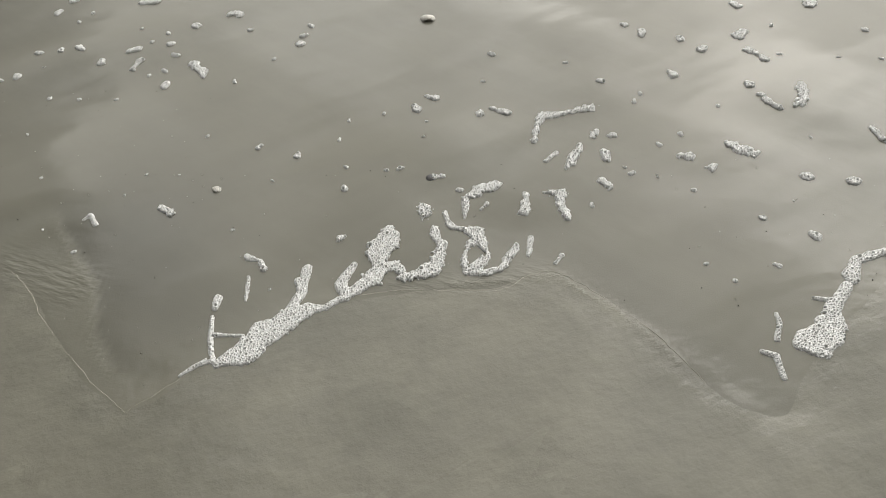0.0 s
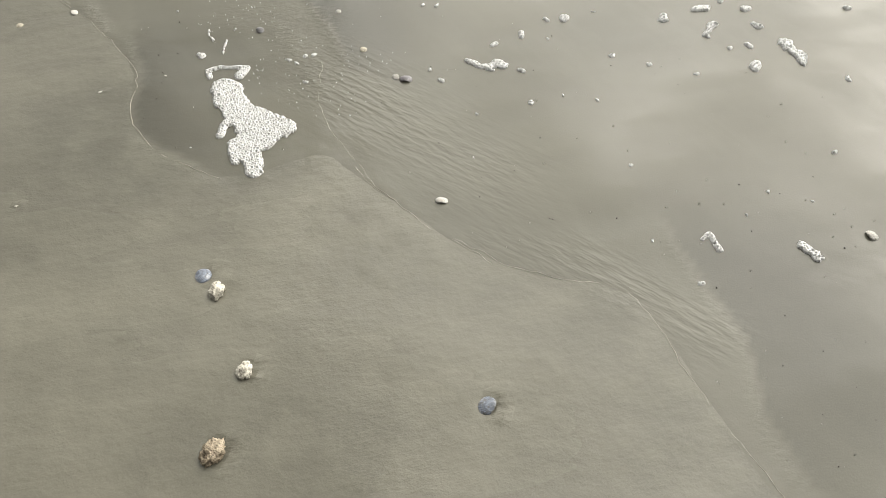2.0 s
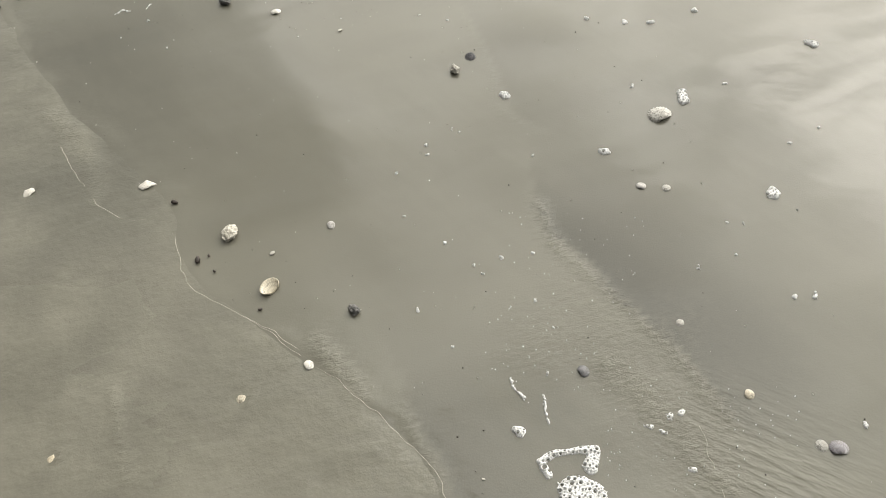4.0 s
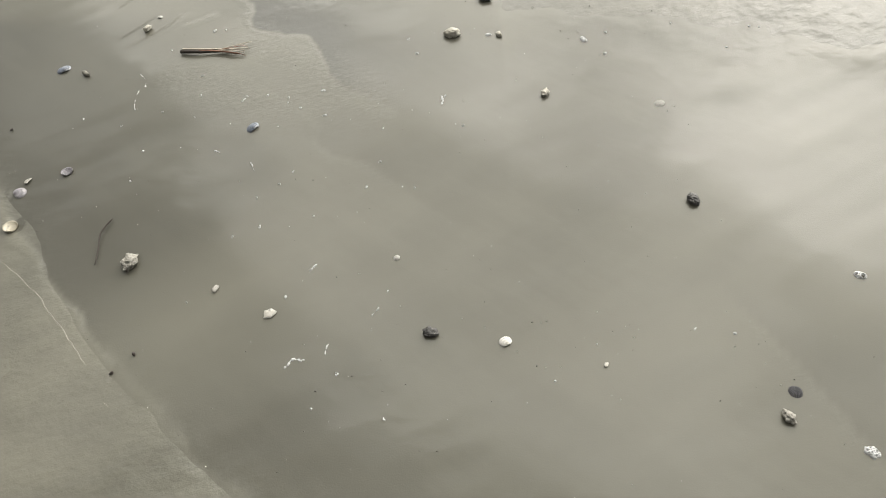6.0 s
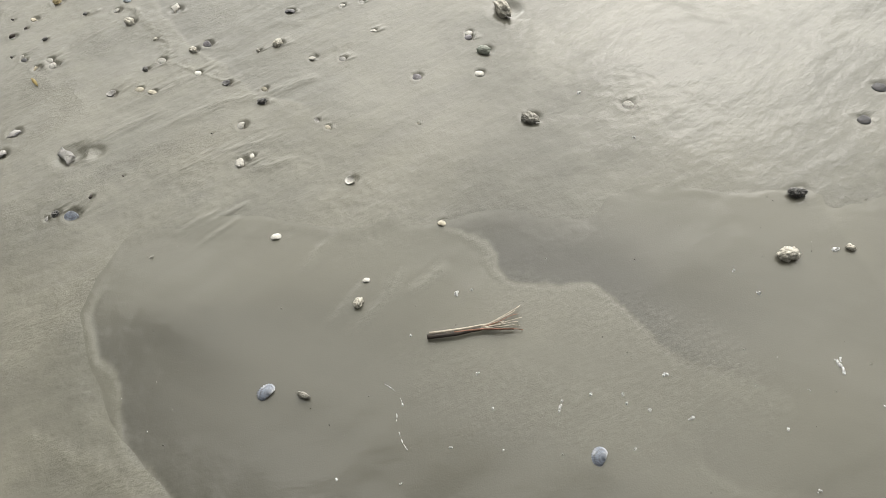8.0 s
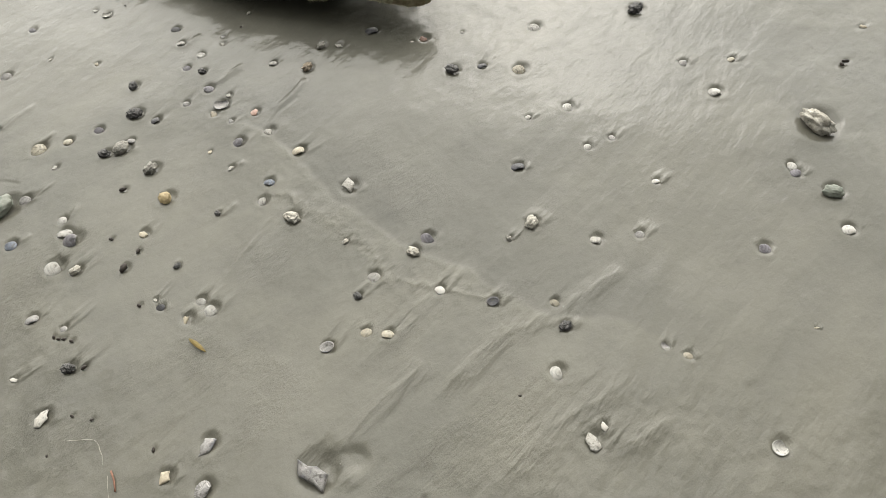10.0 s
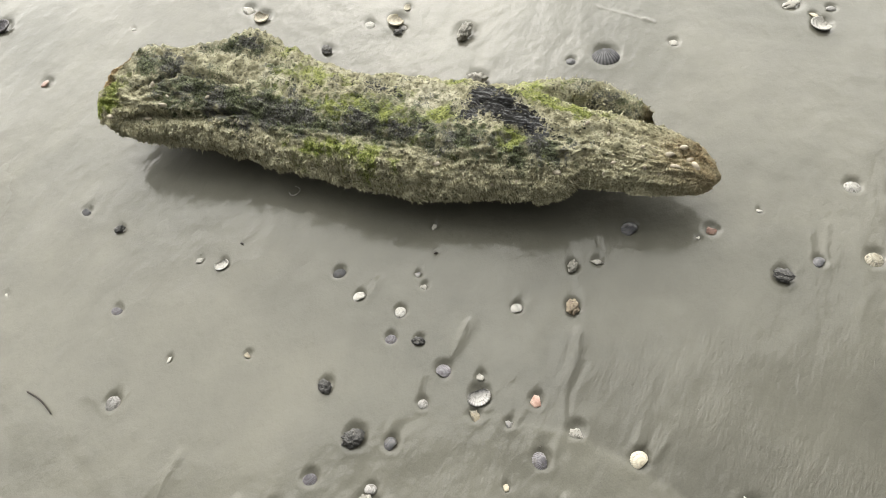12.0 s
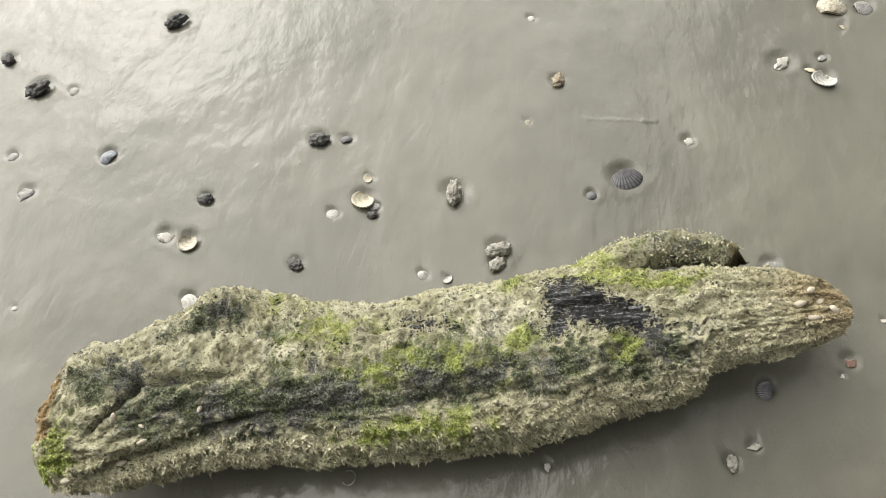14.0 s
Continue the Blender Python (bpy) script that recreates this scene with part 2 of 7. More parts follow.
def water_material():
    """A film of silty water a few millimetres thick: the sand's colour shows through, the sky mirrors in it."""
    m, n, l, p = shader("thin_water")
    pos = n.new("ShaderNodeNewGeometry").outputs["Position"]
    flow = turned(n, l, pos, FLOW, 3.0, 1.0)
    cross = turned(n, l, pos, -38.0, 3.2, 1.0)
    sandy = ramp(n, l, noise_tex(n, l, 2.0, 5.0, flow), [(0.35, (0.098, 0.0935, 0.074)), (0.65, (0.140, 0.1335, 0.106))])
    sandy = mixed(n, l, ranged(n, l, noise_tex(n, l, 6.0, 6.0, cross, 0.65), 0.45, 0.65, 0.0, 0.4), sandy, (0.148, 0.141, 0.112))
    silt = ramp(n, l, noise_tex(n, l, 3.0, 4.0, cross), [(0.35, (0.040, 0.038, 0.030)), (0.65, (0.060, 0.057, 0.0455))])
    depth = n.new("ShaderNodeAttribute")
    depth.attribute_name = "depth"
    silt = mixed(n, l, depth.outputs["Fac"], sandy, silt)
    silt = mixed(n, l, ranged(n, l, noise_tex(n, l, 520.0, 2.0, pos), 0.35, 0.7, 0.0, 0.25), silt, (0.15, 0.143, 0.114))
    ruffle = n.new("ShaderNodeAttribute")
    ruffle.attribute_name = "ruffle"
    ripple = n.new("ShaderNodeAttribute")
    ripple.attribute_name = "ripple"
    crinkle = noise_tex(n, l, 95.0, 4.0, turned(n, l, pos, FLOW, 1.8, 1.0), 0.7)
    silt = mixed(n, l, maths(n, l, "MULTIPLY", ruffle.outputs["Fac"], ranged(n, l, crinkle, 0.42, 0.66, 0.0, 0.28)), silt, (0.25, 0.24, 0.195))
    sheen = n.new("ShaderNodeAttribute")
    sheen.attribute_name = "sheen"
    l.new(silt, p.inputs["Base Color"])
    p.inputs["Roughness"].default_value = 0.6
    p.inputs["Specular IOR Level"].default_value = 0.2
    lifted = maths(n, l, "MULTIPLY", crinkle, ruffle.outputs["Fac"])
    combed = maths(n, l, "MULTIPLY", noise_tex(n, l, 70.0, 2.0, turned(n, l, pos, RIPPLE_RUN, 3.6, 1.0)), ripple.outputs["Fac"])
    grainy = bumped(n, l, noise_tex(n, l, 300.0, 3.0, pos), 0.25, 0.0010)
    l.new(bumped(n, l, combed, 0.8, 0.004, bumped(n, l, lifted, 0.8, 0.005, grainy)), p.inputs["Normal"])
    p.inputs["Coat Weight"].default_value = 1.0
    p.inputs["Coat IOR"].default_value = 1.36
    smooth = ranged(n, l, noise_tex(n, l, 3.0, 3.0, flow), 0.35, 0.65, 0.07, 0.17)
    l.new(maths(n, l, "ADD", smooth, ranged(n, l, sheen.outputs["Fac"], 0.0, 1.0, 0.04, 0.0)), p.inputs["Coat Roughness"])
    b = bumped(n, l, noise_tex(n, l, 1.1, 1.5, cross), 0.8, 0.09)
    b = bumped(n, l, noise_tex(n, l, 4.0, 2.0, flow), 0.5, 0.018, b)
    swirl = noise_tex(n, l, 14.0, 4.0, turned(n, l, pos, -6.0, 3.0, 1.0), 0.6)
    b = bumped(n, l, swirl, 0.14, 0.006, b)
    # where the film runs out the sand's own relief shows through it
    bare = maths(n, l, "SUBTRACT", 1.0, sheen.outputs["Fac"])
    b = bumped(n, l, maths(n, l, "MULTIPLY", bare, noise_tex(n, l, 20.0, 3.0, turned(n, l, pos, FLOW, 1.4, 1.0))), 0.70, 0.006, b)
    b = bumped(n, l, maths(n, l, "MULTIPLY", bare, noise_tex(n, l, 240.0, 3.0, pos, 0.65)), 0.16, 0.0010, b)
    b = bumped(n, l, combed, 0.5, 0.0035, bumped(n, l, lifted, 0.8, 0.005, b))
    l.new(b, p.inputs["Coat Normal"])
    return m


def foam_material():
    m, n, l, p = shader("sea_foam")
    pos = n.new("ShaderNodeNewGeometry").outputs["Position"]
    l.new(ramp(n, l, noise_tex(n, l, 160.0, 4.0, pos, 0.65), [(0.36, (0.46, 0.455, 0.445)), (0.50, (0.64, 0.64, 0.635)), (0.66, (0.80, 0.80, 0.81))]), p.inputs["Base Color"])
    p.inputs["Roughness"].default_value = 0.3
    l.new(bumped(n, l, noise_tex(n, l, 800.0, 2.0, pos), 0.35, 0.0008), p.inputs["Normal"])
    return m


def shell_material(name, low, high, stripe=None, ribbed=0.42):
    """Glossy wet shell: radial colour bands, blotches and fine growth lines in the shell's own coordinates."""
    m, n, l, p = shader(name)
    obj = n.new("ShaderNodeTexCoord").outputs["Object"]
    rnd = n.new("ShaderNodeObjectInfo").outputs["Random"]
    blotch = noise_tex(n, l, 90.0, 4.0, obj)
    c = ramp(n, l, blotch, [(0.32, low), (0.68, high)])
    if stripe:
        c = mixed(n, l, ranged(n, l, noise_tex(n, l, 45.0, 3.0, obj), 0.5, 0.62, 0.0, 0.85), c, stripe)
    c = mixed(n, l, ranged(n, l, rnd, 0.0, 1.0, 0.0, 0.30), c, tuple(0.45 * v for v in low))
    crest = n.new("ShaderNodeAttribute")
    crest.attribute_name = "rib"
    c = mixed(n, l, maths(n, l, "MULTIPLY", crest.outputs["Fac"], ribbed), c, tuple(min(0.85, 1.6 * v + 0.08) for v in high))
    ring = n.new("ShaderNodeAttribute")
    ring.attribute_name = "ring"
    warp = noise_tex(n, l, 60.0, 2.0, obj)
    band = maths(n, l, "SINE", maths(n, l, "ADD", maths(n, l, "MULTIPLY", ring.outputs["Fac"], 22.0), maths(n, l, "MULTIPLY", maths(n, l, "ADD", warp, rnd), 6.0)), 0.0)
    c = mixed(n, l, ranged(n, l, band, 0.1, 0.9, 0.0, 0.3), c, tuple(0.42 * v for v in low))
    silted = noise_tex(n, l, 150.0, 4.0, obj, 0.65)
    c = mixed(n, l, ranged(n, l, maths(n, l, "ADD", silted, maths(n, l, "MULTIPLY", rnd, 0.12)), 0.60, 0.70, 0.0, 0.7), c, (0.085, 0.078, 0.064))
    l.new(c, p.inputs["Base Color"])
    p.inputs["Roughness"].default_value = 0.38
    l.new(bumped(n, l, noise_tex(n, l, 380.0, 3.0, obj), 0.35, 0.0012), p.inputs["Normal"])
    return m


def stone_material(name, low, high, pits=(0.05, 0.045, 0.04), scale=70.0, amount=0.6, relief=0.6):
    m, n, l, p = shader(name)
    obj = n.new("ShaderNodeTexCoord").outputs["Object"]
    c = ramp(n, l, noise_tex(n, l, scale, 5.0, obj), [(0.3, low), (0.7, high)])
    v = n.new("ShaderNodeTexVoronoi")
    v.inputs["Scale"].default_value = scale * 3.0
    l.new(obj, v.inputs["Vector"])
    c = mixed(n, l, ranged(n, l, v.outputs["Distance"], 0.12, 0.35, amount, 0.0), c, pits)
    l.new(c, p.inputs["Base Color"])
    p.inputs["Roughness"].default_value = 0.55
    l.new(bumped(n, l, v.outputs["Distance"], relief, 0.003), p.inputs["Normal"])
    return m


SAND = sand_material()
WATER = water_material()
FOAM = foam_material()
SHELLS = {
    "white": shell_material("white_shell", (0.46, 0.43, 0.375), (0.68, 0.66, 0.61)),
    "cream": shell_material("cream_shell", (0.42, 0.36, 0.26), (0.62, 0.55, 0.42)),
    "grey": shell_material("grey_shell", (0.22, 0.21, 0.20), (0.48, 0.46, 0.44), (0.10, 0.10, 0.12)),
    "blue": shell_material("blue_grey_shell", (0.065, 0.075, 0.10), (0.22, 0.25, 0.31), (0.50, 0.50, 0.52)),
    "purple": shell_material("purple_shell", (0.065, 0.06, 0.07), (0.22, 0.205, 0.225), (0.42, 0.40, 0.40), 0.6),
    "dark": shell_material("dark_shell", (0.020, 0.020, 0.024), (0.075, 0.072, 0.080), None, 0.85),
    "pink": shell_material("pink_shell", (0.40, 0.22, 0.17), (0.60, 0.44, 0.36)),
    "brown": shell_material("brown_shell", (0.20, 0.14, 0.08), (0.42, 0.32, 0.20)),
}
def clear_material():
    m, n, l, p = shader("clear_plate")
    obj = n.new("ShaderNodeTexCoord").outputs["Object"]
    p.inputs["Base Color"].default_value = (0.86, 0.87, 0.84, 1)
    p.inputs["Transmission Weight"].default_value, p.inputs["IOR"].default_value = 0.9, 1.34
    l.new(ranged(n, l, noise_tex(n, l, 80.0, 3.0, obj), 0.35, 0.65, 0.08, 0.25), p.inputs["Roughness"])
    return m


SHELLS["clear"] = clear_material()
STONES = {
    "grey": stone_material("grey_stone", (0.16, 0.15, 0.13), (0.42, 0.40, 0.35)),
    "pale": stone_material("pale_encrusted_stone", (0.36, 0.33, 0.27), (0.66, 0.63, 0.56)),
    "dark": stone_material("dark_stone", (0.025, 0.024, 0.024), (0.12, 0.115, 0.11), (0.4, 0.38, 0.34), 90.0, 0.5),
    "ochre": stone_material("ochre_stone", (0.32, 0.24, 0.12), (0.56, 0.45, 0.26), (0.16, 0.12, 0.06), 50.0, 0.3, 0.15),
    "rust": stone_material("rusty_crusted_stone", (0.15, 0.11, 0.075), (0.44, 0.37, 0.27), (0.05, 0.04, 0.03), 80.0, 0.7),
    "green": stone_material("green_grey_stone", (0.13, 0.15, 0.12), (0.32, 0.33, 0.28), (0.45, 0.44, 0.38), 34.0, 0.25, 0.08),
}


# ---- shaping helpers ----
TABLE = np.random.RandomState(7).rand(256, 256)


def value_noise(x, y):
    """Smooth noise, 0 to 1, for arrays of places."""
    xi, yi = np.floor(x).astype(int), np.floor(y).astype(int)
    fx, fy = x - xi, y - yi
    fx, fy = fx * fx * (3 - 2 * fx), fy * fy * (3 - 2 * fy)
    a, b = TABLE[xi % 256, yi % 256], TABLE[(xi + 1) % 256, yi % 256]
    c, d = TABLE[xi % 256, (yi + 1) % 256], TABLE[(xi + 1) % 256, (yi + 1) % 256]
    return (a * (1 - fx) + b * fx) * (1 - fy) + (c * (1 - fx) + d * fx) * fy


def smooth_step(q):
    q = np.clip(q, 0, 1)
    return q * q * (3 - 2 * q)


def fractal(x, y, octaves=4):
    total, size, norm = 0.0, 1.0, 0.0
    for k in range(octaves):
        total = total + size * value_noise(x * 2**k + 17.3 * k, y * 2**k + 5.1 * k)
        norm, size = norm + size, size * 0.5
    return total / norm


def mesh_of(name, verts, faces, material, smooth=True):
    me = bpy.data.meshes.new(name)
    me.from_pydata([tuple(v) for v in verts], [], [tuple(f) for f in faces])
    me.update()
    if smooth:
        me.polygons.foreach_set("use_smooth", [True] * len(me.polygons))
    me.materials.append(material)
    return me


def part(name, me, parent, label=""):
    ob = new(name, me)
    ob.parent = parent
    return tagged(ob, label)


def spline(points, step, closed=False):
    """A smooth line through a few places, as evenly spaced places."""
    pts = [Vector(p) for p in points]
    n, out = len(pts), []
    for i in range(n if closed else n - 1):
        a, b, c, d = (pts[(i + k) % n] if closed else pts[min(max(i + k, 0), n - 1)] for k in (-1, 0, 1, 2))
        m = max(2, int((c - b).length / step))
        for j in range(m):
            t = j / m
            out.append(0.5 * (2 * b + (c - a) * t + (2 * a - 5 * b + 4 * c - d) * t * t + (3 * b - a - 3 * c + d) * t**3))
    if not closed:
        out.append(pts[-1])
    return out


DENTS = []  # hollows scoured in the sand round what lies on it: x, y, radius, depth, length of the tail


def dent(x, y, r, depth=0.004, tail=0.0):
    DENTS.append((x, y, r, depth, tail))


# ---- things that lie on the sand ----
def cockle(x, y, size, yaw, tint, label, tilt=8.0, cup=False, tail=0.08, ribs=17, deep=0.30):
    """A bivalve half: a fan of ribs from the beak over a domed back, with a thick scalloped rim. cup: it lies with its hollow up."""
    rnd = random.Random(int(x * 7919 + y * 104729))
    rows, cols = 9, ribs * 2 + 1
    outer, inner = [], []
    for shift, store in ((0.0, outer), (0.06, inner)):
        for i in range(rows):
            f = i / (rows - 1)
            for j in range(cols):
                g = j / (cols - 1) * 2 - 1
                a = g * 2.30
                rim = 0.5 * (1.0 - 0.16 * abs(g) ** 2.2) * (1 + 0.02 * (j % 2))
                u = f ** 0.9 * rim
                px = math.sin(a) * u * 1.12
                py = math.cos(a) * u * 0.98 - 0.33 * (1 - f) + 0.02
                dome = deep * (math.sin(math.pi * min(1.0, 0.06 + 0.94 * (1 - f) ** 0.75) * 0.5)) * (1 - 0.35 * abs(g) ** 2 * (1 - f))
                rib = (0.028 if j % 2 else -0.018) * min(1.0, 3 * f)
                z = dome + rib - shift
                store.append(Vector((px * (1 - shift * 0.6), py, max(z, -0.02 - shift * 0.2))))
    k = rows * cols
    verts = outer + inner
    faces = []
    for i in range(rows - 1):
        for j in range(cols - 1):
            a, b, c, d = i * cols + j, i * cols + j + 1, (i + 1) * cols + j + 1, (i + 1) * cols + j
            faces += [(a, d, c, b), (k + a, k + b, k + c, k + d)]
    for j in range(cols - 1):
        a, b = (rows - 1) * cols + j, (rows - 1) * cols + j + 1
        faces.append((a, k + a, k + b, b))
    for i in range(rows - 1):
        for j in (0, cols - 1):
            a, b = i * cols + j, (i + 1) * cols + j
            faces.append((a, b, k + b, k + a) if j == 0 else (a, k + a, k + b, b))
    wob = 1 + rnd.uniform(-0.12, 0.12)
    verts = [(v.x * size * wob, v.y * size, v.z * size) for v in verts]
    me = mesh_of("cockle_shell", verts, faces, SHELLS[tint])
    crest = me.attributes.new("rib", "FLOAT", "POINT")
    crest.data.foreach_set("value", [float(j % 2) * min(1.0, 2.0 * i / (rows - 1)) for _ in range(2) for i in range(rows) for j in range(cols)])
    ring = me.attributes.new("ring", "FLOAT", "POINT")
    ring.data.foreach_set("value", [i / (rows - 1) for _ in range(2) for i in range(rows) for j in range(cols)])
    ob = new("cockle_shell", me)
    base = 0.33 * size * deep / 0.42 if cup else -0.07 * size
    ob.matrix_world = pose(x, y, base - 0.002, (180 if cup else 0) + rnd.uniform(-tilt, tilt), rnd.uniform(-tilt, tilt), yaw)
    dent(x, y, size * 0.52, 0.003 + size * 0.09, tail)
    return tagged(ob, label, "shell", "shells on the wet sand")


def chip(x, y, size, yaw, tint, label, corners=5, tail=0.06, thick=0.07, tilt=14.0):
    """A broken, slightly curved piece of shell with a worn irregular outline."""
    rnd = random.Random(int(x * 6151 + y * 92821))
    pts = []
    for c in range(corners):
        a = 2 * math.pi * (c + rnd.uniform(-0.3, 0.3)) / corners
        r = rnd.uniform(0.30, 0.58)
        pts.append((math.cos(a) * r * 1.15, math.sin(a) * r * 0.8, 0))
    rim = []
    for a, b in zip(pts, pts[1:] + pts[:1]):
        for t in (0.0, 0.08, 0.36, 0.64, 0.92):
            w = rnd.uniform(-0.05, 0.05) if 0.1 < t < 0.9 else 0.0
            rim.append(Vector((a[0] + (b[0] - a[0]) * t + w, a[1] + (b[1] - a[1]) * t - w, 0)))
    n = len(rim)
    verts, faces = [], []
    for f, z in ((1.0, 0.0), (0.97, 0.6), (0.85, 1.0), (0.45, 1.0)):
        for p in rim:
            bow = 0.09 * (1 - (p.x * f) ** 2 * 2.2 - (p.y * f) ** 2 * 2.2)
            verts.append((p.x * f * size, p.y * f * size, (z * thick + bow + rnd.uniform(-0.012, 0.012)) * size))
    for i in range(3):
        for j in range(n):
            faces.append((i * n + j, i * n + (j + 1) % n, (i + 1) * n + (j + 1) % n, (i + 1) * n + j))
    verts.append((0, 0, (thick + 0.09) * size))
    faces += [(3 * n + j, 3 * n + (j + 1) % n, 4 * n) for j in range(n)]
    ob = new("shell_fragment", mesh_of("shell_fragment", verts, faces, SHELLS[tint]))
    ob.matrix_world = pose(x, y, -0.06 * size, rnd.uniform(-tilt, tilt), rnd.uniform(-tilt, tilt), yaw)
    dent(x, y, size * 0.50, 0.003 + size * 0.06, tail)
    return tagged(ob, label, "shell piece", "broken shells on the wet sand")


def lump(name, category, x, y, length, width, height, yaw, material, label, rough=0.14, bumps=3.0, tail=0.04, sink=0.22, detail=3):
    """A pebble or encrusted clump: a ball pushed out of shape by noise at two sizes and worn flat below."""
    bm = bmesh.new()
    bmesh.ops.create_icosphere(bm, subdivisions=detail, radius=0.5)
    off = Vector((x * 13.7, y * 9.1, x + y))
    for v in bm.verts:
        d = v.co.normalized()
        k = 1 + rough * 1.6 * noise.noise(d * bumps * 0.7 + off) + rough * 1.1 * noise.noise(d * bumps * 2.4 + off) + rough * 0.28 * noise.noise(d * bumps * 5 + off)
        v.co = Vector((d.x * length, d.y * width, max(d.z, -0.6) * height)) * 0.5 * k
    me = bpy.data.meshes.new(name)
    bm.to_mesh(me)
    bm.free()
    me.polygons.foreach_set("use_smooth", [True] * len(me.polygons))
    me.materials.append(material)
    ob = new(name, me)
    ob.matrix_world = pose(x, y, height * (0.5 - sink), 0, 0, yaw)
    dent(x, y, max(length, width) * 0.52, 0.003 + height * 0.15, tail)
    return tagged(ob, label, category, category + "s on the wet sand")


def pebble(x, y, size, yaw, tint, label, flat=0.5, slim=0.74, tail=0.08):
    return lump("pebble", "pebble", x, y, size, size * slim, size * flat, yaw, STONES[tint], label, 0.16, 1.7, tail, detail=4)


def clump(x, y, size, yaw, tint, label, flat=0.5, slim=0.74, tail=0.08):
    return lump("encrusted_stone", "stone", x, y, size, size * slim, size * flat, yaw, STONES[tint], label, 0.24, 3.0, tail, detail=4)


def packed(inside, box, sizes, rnd):
    """Circles packed from the widest down; sizes holds rows of radius and density of the tries."""
    out, cell, grid = [], 2.4 * sizes[0][0], {}
    x0, y0, x1, y1 = box
    area = (x1 - x0) * (y1 - y0)
    for r, tries in sizes:
        for _ in range(int(tries * area / (3.14 * r * r)) + 4):
            x, y = rnd.uniform(x0, x1), rnd.uniform(y0, y1)
            rr = r * rnd.uniform(0.75, 1.2)
            if inside(x, y) < rr * 0.7:
                continue
            cx, cy = int(x // cell), int(y // cell)
            near = [q for i in (-1, 0, 1) for j in (-1, 0, 1) for q in grid.get((cx + i, cy + j), ())]
            if any((x - q[0]) ** 2 + (y - q[1]) ** 2 < (0.97 * (rr + q[2])) ** 2 for q in near):
                continue
            grid.setdefault((cx, cy), []).append((x, y, rr))
            out.append((x, y, rr))
    return out


FROTH = ((0.0055, 0.02), (0.0036, 0.22), (0.0028, 0.7), (0.0022, 1.6), (0.0016, 3.0))


def froth(name, lines, label, group, ragged=None):
    """A raft of froth along thick lines (rows of x, y, half-width): a low cushion with round bubbles open to the water below."""
    rnd = random.Random(len(lines) * 31 + int(lines[0][0][0] * 1000) + int(lines[0][0][1] * 7000))
    segs = [(a, b) for line in lines for a, b in zip(line, line[1:] or line)]
    pts = [p for line in lines for p in line]
    widest = max(p[2] for p in pts)
    step = 0.0012 if widest > 0.004 else 0.0008
    pad = widest * 1.4 + 0.003
    gx = np.arange(min(p[0] for p in pts) - pad, max(p[0] for p in pts) + pad, step)
    gy = np.arange(min(p[1] for p in pts) - pad, max(p[1] for p in pts) + pad, step)
    x, y = np.meshgrid(gx, gy, indexing="ij")
    ragged = ragged or (0.35 if widest > 0.03 else 1.0)
    edge = 1.0 + 1.6 * ragged * (fractal(x * 34, y * 34, 2) - 0.5) + 0.9 * ragged * (fractal(x * 120, y * 120 + 9, 2) - 0.5)
    if widest < 0.005:  # a broken chain of single bubbles
        edge = 0.75 + 2.6 * (fractal(x * 190, y * 190, 2) - 0.5)
    cover = np.full(x.shape, -1.0)
    for (ax, ay, ar), (bx, by, br) in segs:
        dx, dy = bx - ax, by - ay
        k = dx * dx + dy * dy
        t = np.clip(((x - ax) * dx + (y - ay) * dy) / k, 0, 1) if k else 0 * x
        cover = np.maximum(cover, (ar + (br - ar) * t) * edge - np.hypot(x - ax - dx * t, y - ay - dy * t))

    def inside(px, py):
        return cover[min(len(gx) - 1, int((px - gx[0]) / step)), min(len(gy) - 1, int((py - gy[0]) / step))]

    sizes = [(r, tries) for r, tries in FROTH if r < 0.75 * widest] or [(0.55 * widest, 1.5)]
    thick = min(0.0055, 0.45 * widest + 0.001)
    h = thick * np.sqrt(np.clip(cover / (1.2 * thick), 0, 1)) - 0.003 * (cover < 0)
    h = h + 0.0006 * (fractal(x * 420, y * 420, 2) - 0.5)
    for bx, by, r in packed(inside, (gx[0], gy[0], gx[-1], gy[-1]), sizes, rnd):
        i0, i1 = np.searchsorted(gx, (bx - 1.3 * r, bx + 1.3 * r))
        j0, j1 = np.searchsorted(gy, (by - 1.3 * r, by + 1.3 * r))
        d = np.hypot(x[i0:i1, j0:j1] - bx, y[i0:i1, j0:j1] - by) / r
        open_ = rnd.uniform(0.60, 0.84) if r > 0.0022 else 0.55
        sink = rnd.uniform(0.6, 1.5) if r > 0.0030 else rnd.uniform(0.3, 1.1)
        h[i0:i1, j0:j1] += 0.30 * r * np.exp(-(((d - 0.9) / 0.2) ** 2)) - sink * (thick + 0.003) * (1 - smooth_step((d - open_ + 0.25) / 0.3))
    keep = cover > -1.5 * step
    number = np.full(x.shape, -1)
    quads = keep[:-1, :-1] & keep[1:, :-1] & keep[1:, 1:] & keep[:-1, 1:]
    used = np.zeros(x.shape, bool)
    for di, dj in ((0, 0), (1, 0), (1, 1), (0, 1)):
        used[di:x.shape[0] - 1 + di, dj:x.shape[1] - 1 + dj] |= quads
    number[used] = np.arange(used.sum())
    i, j = np.nonzero(quads)
    faces = np.stack([number[i, j], number[i + 1, j], number[i + 1, j + 1], number[i, j + 1]], 1)
    z = surface_height(x[used], y[used]) + h[used]
    me = mesh_of(name, np.stack([x[used], y[used], z], 1).tolist(), faces.tolist(), FOAM)
    return tagged(new(name, me), label, "foam", group)


